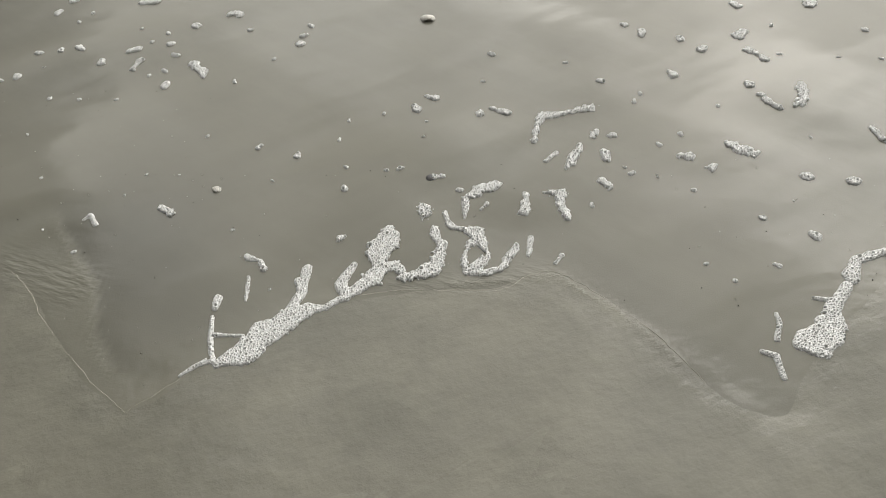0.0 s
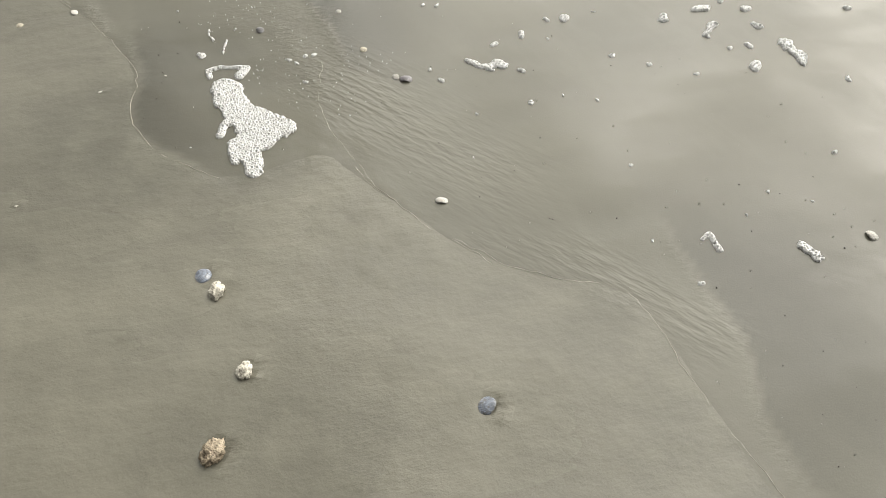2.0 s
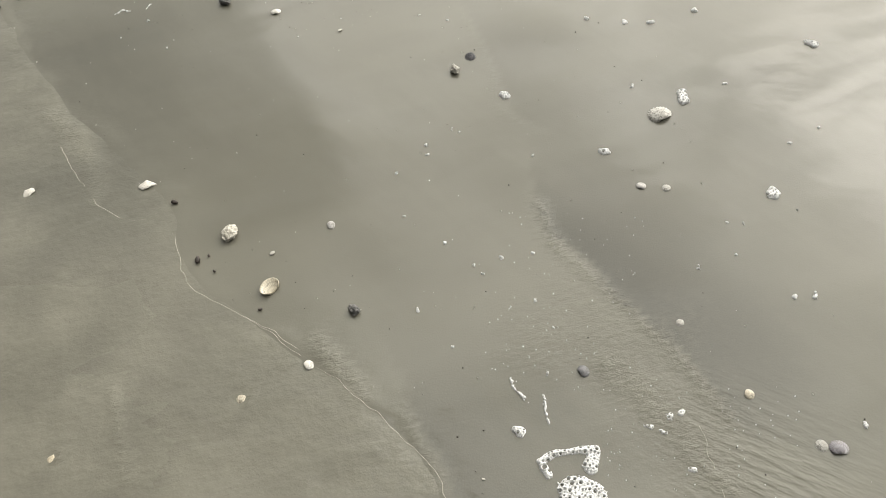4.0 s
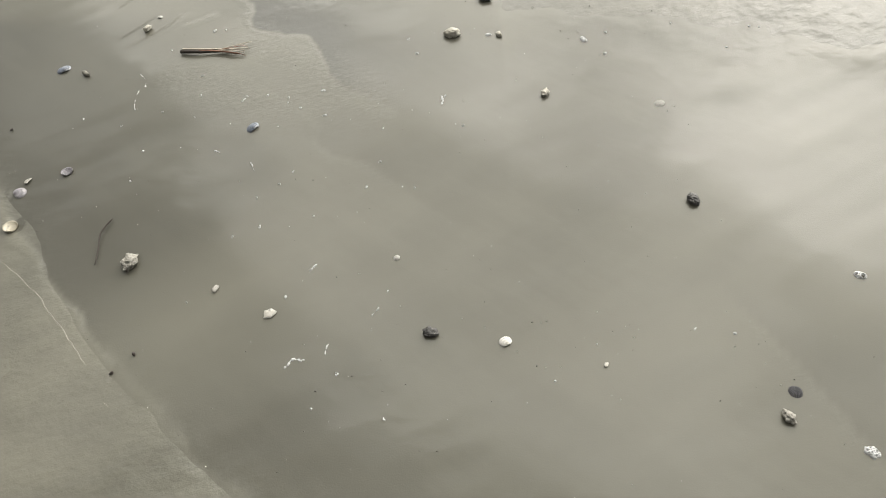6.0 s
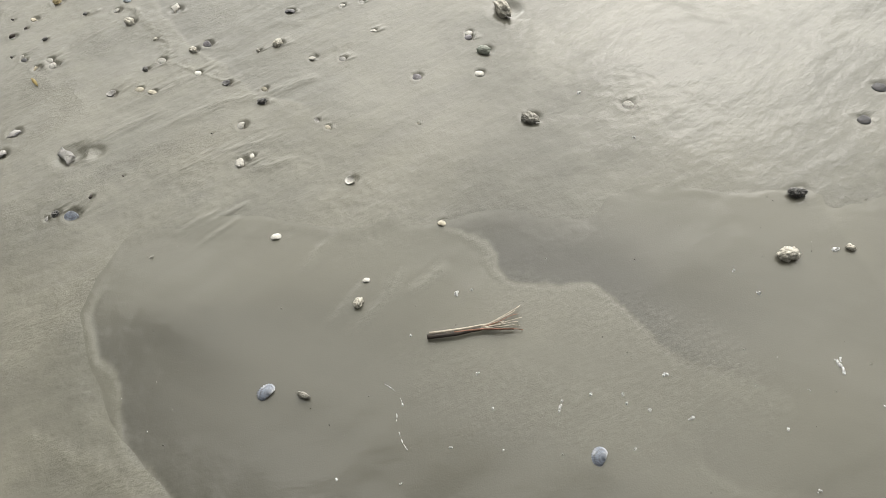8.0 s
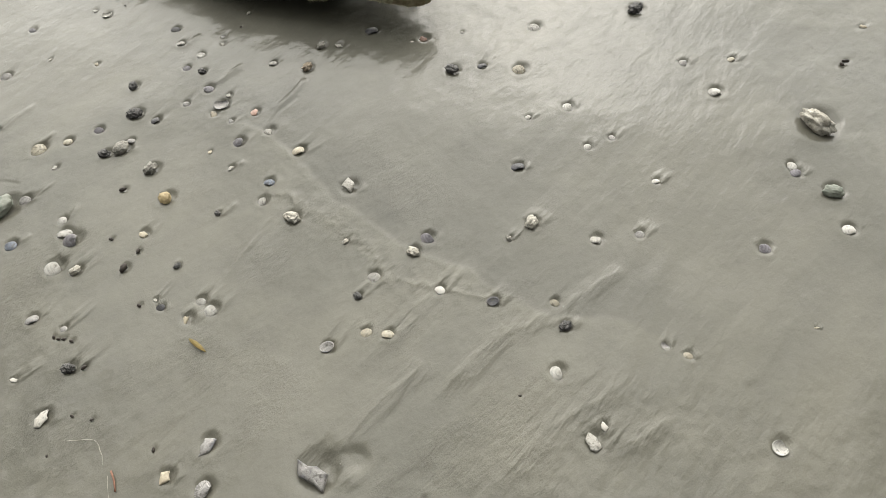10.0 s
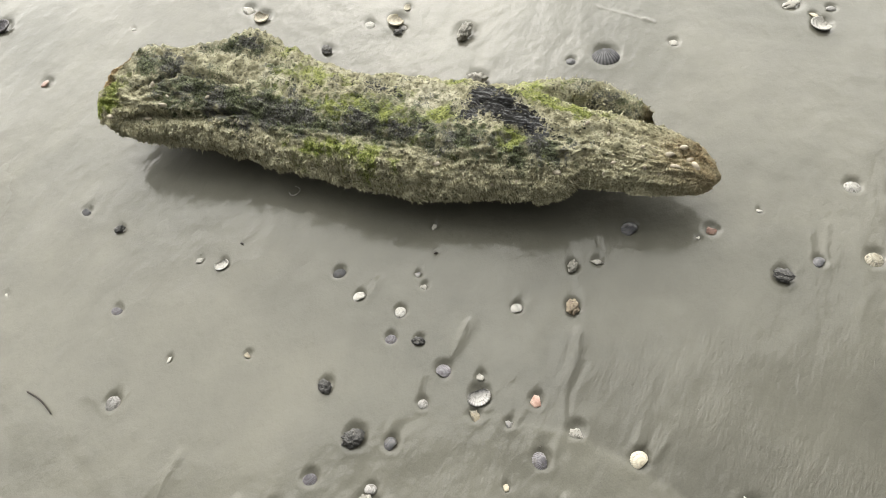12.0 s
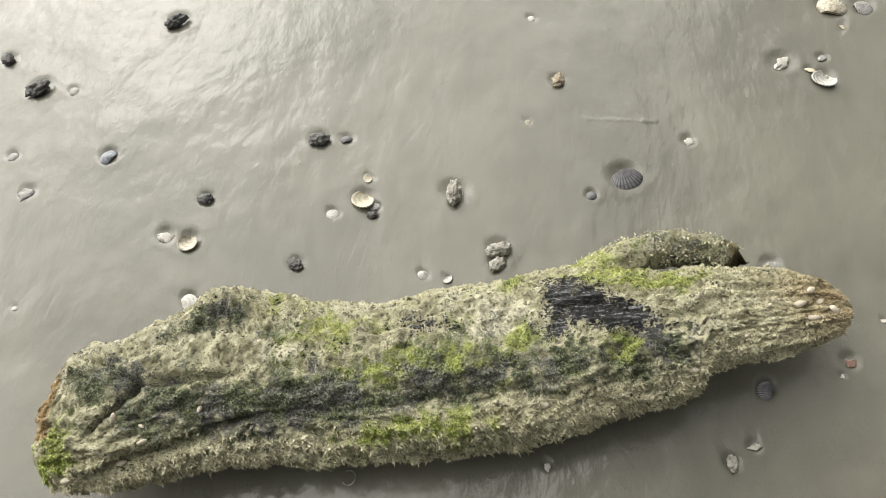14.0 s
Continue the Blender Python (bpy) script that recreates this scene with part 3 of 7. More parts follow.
def foam_patch(lines, label):
    return froth("foam_patch", lines, label, "foam patches")


def foam_fleck(x, y, r):
    """A small loose cluster of bubbles."""
    rnd = random.Random(int(x * 5000 + y * 70000))
    a, k = rnd.uniform(0, 3.14), rnd.uniform(0.1, 0.7) * r
    r = max(r * 0.85, 0.0026)
    return froth("foam_fleck", [[(x - k * math.cos(a), y - k * math.sin(a), r), (x + k * math.cos(a), y + k * math.sin(a), r * 0.8)]], "small fleck of white bubbles on thin water", "foam flecks", 0.75)


def stick(name, points, radii, material, label, category, sides=6):
    """A tapered, slightly crooked rod through a few places."""
    line = spline(points, 0.012)
    verts, faces = [], []
    for i, p in enumerate(line):
        f = i / (len(line) - 1)
        r = radii[0] + (radii[1] - radii[0]) * f
        d = (line[min(i + 1, len(line) - 1)] - line[max(i - 1, 0)]).normalized()
        s = d.cross(Vector((0, 0, 1))).normalized()
        t = s.cross(d)
        for j in range(sides):
            a = 2 * math.pi * j / sides
            verts.append(p + (s * math.cos(a) + t * math.sin(a)) * r * (1 + 0.25 * noise.noise(p * 60 + Vector((j, 0, 0)))))
    n = len(line)
    for i in range(n - 1):
        for j in range(sides):
            faces.append((i * sides + j, i * sides + (j + 1) % sides, (i + 1) * sides + (j + 1) % sides, (i + 1) * sides + j))
    faces += [tuple(range(sides))[::-1], tuple((n - 1) * sides + j for j in range(sides))]
    ob = new(name, mesh_of(name, verts, faces, material))
    return tagged(ob, label, category) if label else ob

# ---- the driftwood log ----
def growths(n, l):
    """What grows where on the log: yellow-green algae, bare wood, rot, then dark weed and pale silt."""
    out = []
    for key in ("patch", "patch_more"):
        att = n.new("ShaderNodeAttribute")
        att.attribute_name = key
        sep = n.new("ShaderNodeSeparateColor")
        l.new(att.outputs["Color"], sep.inputs["Color"])
        out += list(sep.outputs[0:3])
    return out[:5]


def log_material():
    m, n, l, p = shader("weathered_log")
    obj = n.new("ShaderNodeTexCoord").outputs["Object"]
    green, bare, rot, dark, pale = growths(n, l)
    stretched = n.new("ShaderNodeMapping")
    stretched.inputs["Scale"].default_value = (0.09, 1.0, 1.0)
    l.new(obj, stretched.inputs["Vector"])
    fibres = noise_tex(n, l, 210.0, 5.0, stretched.outputs["Vector"], 0.65)
    mottle = noise_tex(n, l, 26.0, 6.0, obj, 0.62)
    fine = noise_tex(n, l, 240.0, 4.0, obj, 0.6)
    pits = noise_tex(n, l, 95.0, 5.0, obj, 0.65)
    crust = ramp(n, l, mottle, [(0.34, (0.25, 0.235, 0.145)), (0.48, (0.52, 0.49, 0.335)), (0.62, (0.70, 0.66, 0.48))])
    # crust goes darker in the relief's low spots: crevice shade put into the colour
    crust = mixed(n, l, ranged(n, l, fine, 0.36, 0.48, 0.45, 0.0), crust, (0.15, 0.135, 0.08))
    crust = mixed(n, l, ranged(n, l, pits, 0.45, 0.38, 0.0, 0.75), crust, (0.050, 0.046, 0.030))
    silt = ramp(n, l, pits, [(0.38, (0.40, 0.375, 0.27)), (0.55, (0.62, 0.585, 0.445)), (0.7, (0.70, 0.665, 0.53))])
    moss = ramp(n, l, fine, [(0.35, (0.085, 0.105, 0.020)), (0.50, (0.28, 0.315, 0.075)), (0.66, (0.50, 0.53, 0.17))])
    weed = ramp(n, l, fine, [(0.38, (0.007, 0.008, 0.007)), (0.50, (0.080, 0.095, 0.052)), (0.66, (0.27, 0.30, 0.17))])
    slate = ramp(n, l, fine, [(0.38, (0.010, 0.010, 0.012)), (0.52, (0.095, 0.095, 0.092)), (0.68, (0.30, 0.295, 0.27))])
    weed = mixed(n, l, ranged(n, l, noise_tex(n, l, 19.0, 4.0, obj), 0.44, 0.58, 0.0, 1.0), slate, weed)
    wood = ramp(n, l, fibres, [(0.40, (0.010, 0.010, 0.012)), (0.55, (0.040, 0.040, 0.046)), (0.64, (0.30, 0.30, 0.31))])
    decay = ramp(n, l, fine, [(0.35, (0.12, 0.065, 0.025)), (0.65, (0.46, 0.31, 0.14))])
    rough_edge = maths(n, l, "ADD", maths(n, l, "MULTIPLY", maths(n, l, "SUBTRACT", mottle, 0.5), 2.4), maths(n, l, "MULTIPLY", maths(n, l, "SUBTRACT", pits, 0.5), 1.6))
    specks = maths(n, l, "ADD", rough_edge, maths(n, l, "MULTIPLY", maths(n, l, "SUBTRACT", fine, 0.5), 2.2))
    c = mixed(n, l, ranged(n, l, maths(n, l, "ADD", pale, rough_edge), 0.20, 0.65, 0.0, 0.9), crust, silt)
    c = mixed(n, l, ranged(n, l, maths(n, l, "ADD", dark, specks), 0.30, 0.62, 0.0, 0.95), c, weed)
    c = mixed(n, l, ranged(n, l, maths(n, l, "ADD", green, rough_edge), 0.25, 0.75, 0.0, 0.88), c, moss)
    c = mixed(n, l, ranged(n, l, maths(n, l, "ADD", bare, specks), 0.42, 0.60, 0.0, 0.97), c, wood)
    c = mixed(n, l, rot, c, decay)
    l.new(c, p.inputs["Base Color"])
    p.inputs["Roughness"].default_value = 0.82
    p.inputs["Specular IOR Level"].default_value = 0.25
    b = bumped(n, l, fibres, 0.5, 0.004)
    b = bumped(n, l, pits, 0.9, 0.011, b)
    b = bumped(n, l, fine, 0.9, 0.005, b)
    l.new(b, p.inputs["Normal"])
    return m


def tuft_material():
    m, n, l, p = shader("algae_tufts")
    isl = n.new("ShaderNodeNewGeometry").outputs["Random Per Island"]
    green, bare, rot, dark, pale = growths(n, l)
    tan = ramp(n, l, isl, [(0.0, (0.22, 0.205, 0.125)), (0.4, (0.48, 0.445, 0.30)), (1.0, (0.74, 0.70, 0.52))])
    moss = ramp(n, l, isl, [(0.0, (0.06, 0.085, 0.012)), (0.6, (0.26, 0.31, 0.06)), (1.0, (0.50, 0.54, 0.16))])
    weed = ramp(n, l, isl, [(0.0, (0.008, 0.010, 0.007)), (0.45, (0.065, 0.085, 0.036)), (0.80, (0.19, 0.23, 0.095)), (1.0, (0.42, 0.43, 0.33))])
    dull = ramp(n, l, isl, [(0.0, (0.012, 0.012, 0.013)), (0.7, (0.05, 0.05, 0.052)), (1.0, (0.34, 0.34, 0.32))])
    rust = ramp(n, l, isl, [(0.0, (0.13, 0.075, 0.03)), (1.0, (0.52, 0.38, 0.20))])
    c = mixed(n, l, ranged(n, l, dark, 0.30, 0.65, 0.0, 1.0), tan, weed)
    c = mixed(n, l, ranged(n, l, green, 0.3, 0.65, 0.0, 1.0), c, moss)
    c = mixed(n, l, ranged(n, l, bare, 0.4, 0.8, 0.0, 1.0), c, dull)
    c = mixed(n, l, ranged(n, l, rot, 0.05, 0.5, 0.0, 0.8), c, rust)
    l.new(c, p.inputs["Base Color"])
    p.inputs["Roughness"].default_value = 0.75
    return m


LOG = log_material()
TUFT = tuft_material()
BARNACLE = shell_material("barnacle", (0.46, 0.38, 0.27), (0.80, 0.73, 0.62))
LOG_AT = pose(-4.70, 6.62, 0.0, 0, 0, -58.04)

# along the log (u, metres from its broken butt): near side, far side, top, underside
U = np.array([-0.10, -0.06, -0.02, 0.05, 0.13, 0.20, 0.29, 0.35, 0.40, 0.48, 0.61, 0.72, 0.84, 0.92, 0.985, 1.025, 1.045, 1.15, 1.22, 1.27, 1.292, 1.305])
NEAR = np.array([-0.170, -0.182, -0.186, -0.187, -0.174, -0.162, -0.160, -0.164, -0.168, -0.168, -0.168, -0.166, -0.146, -0.126, -0.122, -0.105, -0.074, -0.064, -0.048, -0.032, -0.018, 0.000])
FAR = np.array([0.000, 0.050, 0.066, 0.074, 0.112, 0.152, 0.142, 0.128, 0.104, 0.092, 0.113, 0.124, 0.138, 0.130, 0.112, 0.106, 0.103, 0.088, 0.074, 0.056, 0.040, 0.022])
TOP = np.array([0.158, 0.166, 0.174, 0.180, 0.180, 0.178, 0.174, 0.170, 0.167, 0.168, 0.170, 0.168, 0.166, 0.162, 0.158, 0.154, 0.151, 0.140, 0.130, 0.118, 0.106, 0.090])
LOW = np.array([0.075, 0.060, 0.045, 0.025, 0.005, -0.010, -0.014, -0.014, -0.014, -0.014, -0.012, -0.012, -0.010, -0.004, 0.010, 0.030, 0.045, 0.055, 0.055, 0.055, 0.060, 0.070])


def blob(u, v, u0, v0, su, sv, turn=0.0):
    c, s = math.cos(turn), math.sin(turn)
    a, b = (u - u0) * c + (v - v0) * s, (v - v0) * c - (u - u0) * s
    return np.exp(-((a / su) ** 2) - (b / sv) ** 2)


def crack(u, v, a, b, width):
    """How near u, v lies to the line from a to b, 0 to 1, fading at its ends."""
    dx, dy = b[0] - a[0], b[1] - a[1]
    k = dx * dx + dy * dy
    t = ((u - a[0]) * dx + (v - a[1]) * dy) / k
    wob = 0.008 * (value_noise(u * 22.0, v * 5.0) - 0.5)
    d = np.abs((u - a[0]) * dy - (v - a[1]) * dx) / math.sqrt(k) + wob
    return np.exp(-((d / width) ** 2)) * np.clip(t * 6 + 0.6, 0, 1) * np.clip((1 - t) * 6 + 0.3, 0, 1)


def log_surface(u, a):
    """Places on the log's skin for arrays of u and of the angle a round it (0 far side, pi/2 top, pi near side)."""
    near, far, top, low = (np.interp(u, U, q) for q in (NEAR, FAR, TOP, LOW))
    mid, half = (near + far) / 2, (far - near) / 2
    waist = low + (top - low) * 0.46
    ca, sa = np.cos(a), np.sin(a)
    # the underside is cut back, so that the near flank overhangs the sand
    v = mid + half * np.sign(ca) * np.abs(ca) ** np.where(sa > 0, 0.80, 2.0)
    up = np.abs(sa) ** 0.85
    z = np.where(sa > 0, waist + (top - waist) * up, waist - (waist - low) * np.abs(sa) ** 1.15)
    # gnarled lumps, long grain, the fold along the near flank, the forked crack, the hollow behind
    big = fractal(u * 7.0 + 3.1, a * 2.4 + 9.0, 3) - 0.5
    grain = fractal(u * 9.0 + 40.0, a * 16.0, 3) - 0.5
    rough = fractal(u * 60.0, a * 13.0 + 70.0, 3) - 0.5
    knobs = fractal(u * 42.0 + 11.0, a * 7.5 + 20.0, 2) - 0.5
    crumbs = fractal(u * 170.0 + 5.0, a * 34.0 + 2.0, 2) - 0.5
    shaggy = 0.85 + 0.6 * blob(u, v, 0.24, 0.08, 0.12, 0.06) + 0.3 * np.clip(a - 2.2, 0, 1)
    push = 0.026 * big + 0.012 * grain + shaggy * (0.018 * rough + 0.016 * knobs + 0.010 * crumbs)
    upper = (sa > -0.2).astype(float)
    push = push - upper * 0.030 * crack(u, v, (0.02, -0.178), (0.30, -0.108), 0.006)
    push = push - upper * 0.009 * crack(u, v, (0.30, -0.108), (0.78, -0.112), 0.012)
    push = push - upper * 0.026 * crack(u, v, (0.106, -0.040), (0.02, -0.124), 0.004)
    push = push - upper * 0.020 * crack(u, v, (0.106, -0.040), (0.28, -0.034), 0.005)
    push = push - upper * 0.010 * crack(u, v, (0.106, -0.040), (0.03, 0.010), 0.005)
    push = push - upper * 0.020 * crack(u, v, (0.785, 0.028), (0.885, 0.026), 0.003)
    push = push - upper * 0.016 * blob(u, v, 0.29, 0.065, 0.05, 0.025) - upper * 0.010 * blob(u, v, 0.70, 0.03, 0.09, 0.05)
    push = push + upper * 0.012 * blob(u, v, 0.22, 0.10, 0.07, 0.02, 0.5) + upper * 0.014 * blob(u, v, 0.62, -0.140, 0.20, 0.026)
    push = push + upper * 0.008 * blob(u, v, 0.85, 0.03, 0.07, 0.05) - upper * 0.012 * blob(u, v, 0.40, -0.120, 0.08, 0.02)
    tip = np.clip((1.305 - u) / 0.05, 0.15, 1) * np.clip((u + 0.10) / 0.03, 0.3, 1)
    push = push * tip
    return np.stack([u + 0.38 * np.clip(-u, 0, 1), v + push * ca * 0.9, z + push * np.where(sa > 0, sa, sa * 0.4)], -1)


def log_patches(u, v):
    green = 0.95 * blob(u, v, 0.93, 0.088, 0.12, 0.034) + 0.6 * blob(u, v, 1.00, 0.06, 0.06, 0.02) + 1.1 * blob(u, v, 0.905, -0.045, 0.028, 0.024)
    green = green + 0.8 * blob(u, v, 0.57, -0.148, 0.15, 0.026) + 0.95 * blob(u, v, -0.03, -0.140, 0.04, 0.045) + 0.7 * blob(u, v, 0.755, -0.022, 0.028, 0.03)
    green = green + 0.45 * blob(u, v, 0.42, 0.035, 0.06, 0.04) + 0.5 * blob(u, v, 0.57, -0.040, 0.13, 0.030) + 0.4 * blob(u, v, 0.33, 0.100, 0.06, 0.03) + 0.4 * blob(u, v, 0.74, 0.09, 0.04, 0.03)
    bare = 1.25 * blob(u, v, 0.830, 0.048, 0.045, 0.042) + 1.15 * blob(u, v, 0.900, 0.004, 0.085, 0.030, -0.30) + 0.6 * blob(u, v, 0.79, -0.02, 0.025, 0.03)
    bare = bare + 0.62 * blob(u, v, 0.57, 0.022, 0.055, 0.022) + 0.35 * blob(u, v, 0.43, -0.005, 0.05, 0.02)
    dark = 0.95 * blob(u, v, 0.41, -0.088, 0.17, 0.046) + 0.75 * blob(u, v, 0.62, -0.066, 0.13, 0.050) + 0.70 * blob(u, v, 0.81, -0.070, 0.12, 0.040) + 0.75 * blob(u, v, 0.96, -0.050, 0.08, 0.055)
    dark = dark + 0.5 * blob(u, v, 0.20, -0.080, 0.12, 0.05) + 0.5 * blob(u, v, 0.10, -0.055, 0.09, 0.07) + 0.5 * blob(u, v, 0.03, -0.015, 0.05, 0.05)
    dark = dark + 0.75 * blob(u, v, 0.235, 0.080, 0.045, 0.03) + 0.6 * blob(u, v, 0.315, 0.034, 0.03, 0.012) + 0.35 * blob(u, v, 0.17, 0.060, 0.05, 0.02) + 0.28 * blob(u, v, 0.52, 0.02, 0.20, 0.06)
    green = green + 0.20 * blob(u, v, 0.55, 0.0, 0.30, 0.09)
    dark = 1.08 * dark
    pale = 1.0 * blob(u, v, 0.69, 0.025, 0.07, 0.05) + 0.6 * blob(u, v, 0.14, 0.05, 0.14, 0.03) + 0.7 * blob(u, v, -0.04, 0.0, 0.05, 0.05) + 0.6 * blob(u, v, 0.45, 0.06, 0.09, 0.03)
    pale = pale + 0.6 * blob(u, v, 0.33, 0.0, 0.08, 0.03) + 0.5 * blob(u, v, 0.36, -0.150, 0.16, 0.02)
    rot = 0.85 * np.clip((-0.036 - u) / 0.010, 0, 1) * (v > -0.115) + 0.5 * blob(u, v, 1.26, 0.02, 0.09, 0.07)
    # the growths meet in ragged clumps
    clumps, flecks = fractal(u * 38.0, v * 38.0 + 7, 3) - 0.5, fractal(u * 110.0 + 3, v * 110.0, 2) - 0.5
    green = green + np.sqrt(np.clip(green, 0, 1)) * (1.7 * clumps + 0.7 * flecks)
    dark = dark - np.sqrt(np.clip(dark, 0, 1)) * (1.3 * clumps - 1.1 * flecks)
    bare = bare + np.sqrt(np.clip(bare, 0, 1)) * 0.9 * flecks
    return green, bare, np.clip(rot, 0, 1), dark, pale


def painted(me, cols):
    """Store the kinds of growth at each corner point of the mesh."""
    cols = np.clip(cols, 0, 1)
    rest = np.zeros((len(cols), 1))
    for key, values in (("patch", cols[:, :3]), ("patch_more", np.concatenate([cols[:, 3:], rest], 1))):
        att = me.color_attributes.new(key, "FLOAT_COLOR", "POINT")
        att.data.foreach_set("color", np.concatenate([values, rest + 1], 1).astype(np.float32).ravel())


def driftwood_log():
    thing = new("driftwood_log")
    thing.matrix_world = LOG_AT
    tagged(thing, "weathered driftwood log crusted with green algae and barnacles, on wet sand", "log")
    rings, sides = 520, 230
    uu = np.linspace(-0.10, 1.305, rings)
    aa = np.arange(sides) / sides * 2 * np.pi
    u, a = (q.ravel() for q in np.meshgrid(uu, aa, indexing="ij"))
    pts = log_surface(u, a)
    # the butt end is broken off unevenly
    butt = np.clip((0.0 - u) / 0.10, 0, 1)
    pts[:, 0] += butt * (0.03 * (fractal(pts[:, 1] * 30.0, pts[:, 2] * 30.0 + 3, 3) - 0.5))
    verts = [tuple(p) for p in pts]
    faces = [(i * sides + j, (i + 1) * sides + j, (i + 1) * sides + (j + 1) % sides, i * sides + (j + 1) % sides) for i in range(rings - 1) for j in range(sides)]
    # the ends close over smaller rings
    for first, sign in ((0, -1), ((rings - 1) * sides, 1)):
        ring = list(range(first, first + sides))
        mid = np.mean([verts[i] for i in ring], 0)
        for f in (0.93, 0.8, 0.6, 0.4, 0.2):
            k = len(verts)
            for i in range(sides):
                q = mid + (np.array(verts[first + i]) - mid) * f
                rag = (0.030 if sign < 0 else 0.008) * noise.noise(Vector((q[1] * 45, q[2] * 45, 3)))
                verts.append((q[0] + sign * 0.010 * (1 - f * f) + rag * (1 - f**4), q[1], q[2]))
            new_ring = list(range(k, k + sides))
            for j in range(sides):
                quad = (ring[j], ring[(j + 1) % sides], new_ring[(j + 1) % sides], new_ring[j])
                faces.append(quad if sign < 0 else quad[::-1])
            ring = new_ring
        faces.append(tuple(ring) if sign < 0 else tuple(ring[::-1]))
    me = mesh_of("trunk", verts, faces, LOG)
    xyz = np.array(verts)
    painted(me, np.stack(log_patches(xyz[:, 0], xyz[:, 1]), 1))
    part("trunk", me, thing)

    # the broken branch stub on the far side
    line = spline([(0.82, 0.060, 0.085), (0.90, 0.112, 0.100), (0.97, 0.142, 0.102), (1.05, 0.150, 0.094), (1.11, 0.136, 0.084), (1.133, 0.120, 0.080)], 0.008)
    sv, sf, n = [], [], 28
    for i, p in enumerate(line):
        f = i / (len(line) - 1)
        d = (line[min(i + 1, len(line) - 1)] - line[max(i - 1, 0)]).normalized()
        s = Vector((0, 0, 1)).cross(d).normalized()
        t = d.cross(s)
        r = 0.046 - 0.014 * f
        for j in range(n):
            b = 2 * math.pi * j / n
            k = r * (1 + 0.25 * noise.noise(Vector((p.x * 18, math.cos(b) * 1.4, math.sin(b) * 1.4))) + 0.22 * noise.noise(Vector((p.x * 70, math.cos(b) * 5, math.sin(b) * 5))))
            # it is hollow along the side that faces the trunk
            hollow = 1 - 0.45 * max(0, math.cos(b - 2.4)) * f
            if i >= len(line) - 3:
                p = p + d * 0.020 * noise.noise(Vector((math.cos(b) * 3, math.sin(b) * 3, 1)))
            sv.append(p + (s * math.cos(b) * 0.85 + t * math.sin(b) * 1.05) * k * hollow)
    m = len(line)
    sf = [(i * n + j, i * n + (j + 1) % n, (i + 1) * n + (j + 1) % n, (i + 1) * n + j) for i in range(m - 1) for j in range(n)]
    sf.append(tuple((m - 1) * n + j for j in range(n)))
    me = mesh_of("branch_stub", sv, sf, LOG)
    xyz = np.array([tuple(p) for p in sv])
    ends = np.clip((xyz[:, 0] - 1.125) / 0.02, 0, 0.45)
    g = 0.65 * np.clip((1.0 - xyz[:, 0]) / 0.1, 0, 1)
    painted(me, np.stack([g, 0 * g, ends, 0.25 + 0.2 * np.clip((xyz[:, 0] - 0.98) / 0.05, 0, 1), 0.3 + 0 * g], 1))
    part("branch_stub", me, thing, "broken hollow branch stub with algae")

    # short algae and hydroid tufts that coat the sides, longest towards the underside and the tip
    rnd = np.random.RandomState(3)
    # fine fuzz all over, coarse bristles on the near flank and round the tip
    count, coarse = 85000, 15000
    tu = np.concatenate([rnd.uniform(-0.09, 1.295, count), rnd.uniform(-0.08, 1.295, coarse)])
    ta = np.concatenate([rnd.uniform(0.15, math.pi + 0.30, count), rnd.uniform(2.25, math.pi + 0.45, coarse)])
    bristle = np.arange(count + coarse) >= count
    tv = log_surface(tu, ta)[:, 1]
    grown = np.stack(log_patches(tu, tv), 1)
    shag = 0.10 * np.clip(grown[:, 0] + grown[:, 3], 0, 1) - 0.16 * np.clip(grown[:, 4] + grown[:, 1], 0, 1)
    keep = fractal(tu * 14.0, ta * 5.0 + 30.0, 3) + shag + 0.30 * np.clip(ta - 2.1, 0, 1) + 0.25 * np.clip(tu - 0.95, 0, 1) > 0.52 + 0.12 * np.clip(2.3 - ta, 0, 1)
    keep |= bristle & (ta + 1.2 * np.clip(tu - 0.95, 0, 0.4) > 2.45 + 0.5 * (fractal(tu * 8.0, ta * 0.0 + 3.0, 2) - 0.5))
    keep &= ~bristle | (ta + 1.2 * np.clip(tu - 0.95, 0, 0.4) > 2.35)
    tu, ta, bristle = tu[keep], ta[keep], bristle[keep]
    base = log_surface(tu, ta)
    e = 1e-3
    du, da = log_surface(tu + e, ta) - base, log_surface(tu, ta + e) - base
    nrm = np.cross(da, du)
    nrm /= np.linalg.norm(nrm, axis=1)[:, None] + 1e-9
    flip = np.sign((nrm * (base - np.array([0, -0.03, 0.07]))[:, :] * np.array([0, 1, 1])).sum(1))
    nrm *= np.where(flip == 0, 1, flip)[:, None]
    side = np.clip(ta - 1.9, 0, 1.0)
    length = np.where(bristle, 0.0038, 0.0016 + 0.0012 * side + 0.0008 * np.clip((tu - 0.85) / 0.3, 0, 1)) * rnd.uniform(0.5, 1.5, len(tu))
    lean = rnd.normal(0, 0.5, (len(tu), 3)) + np.stack([0.6 + 0 * side, -0.10 * side, -0.45 * side], 1)
    tipv = base + (nrm + lean * 0.8) * length[:, None]
    wide = 0.0006 + np.where(bristle, 0.42, 0.30) * length
    t1 = du / (np.linalg.norm(du, axis=1)[:, None] + 1e-9)
    t2 = np.cross(nrm, t1)
    sink = base - nrm * 0.002
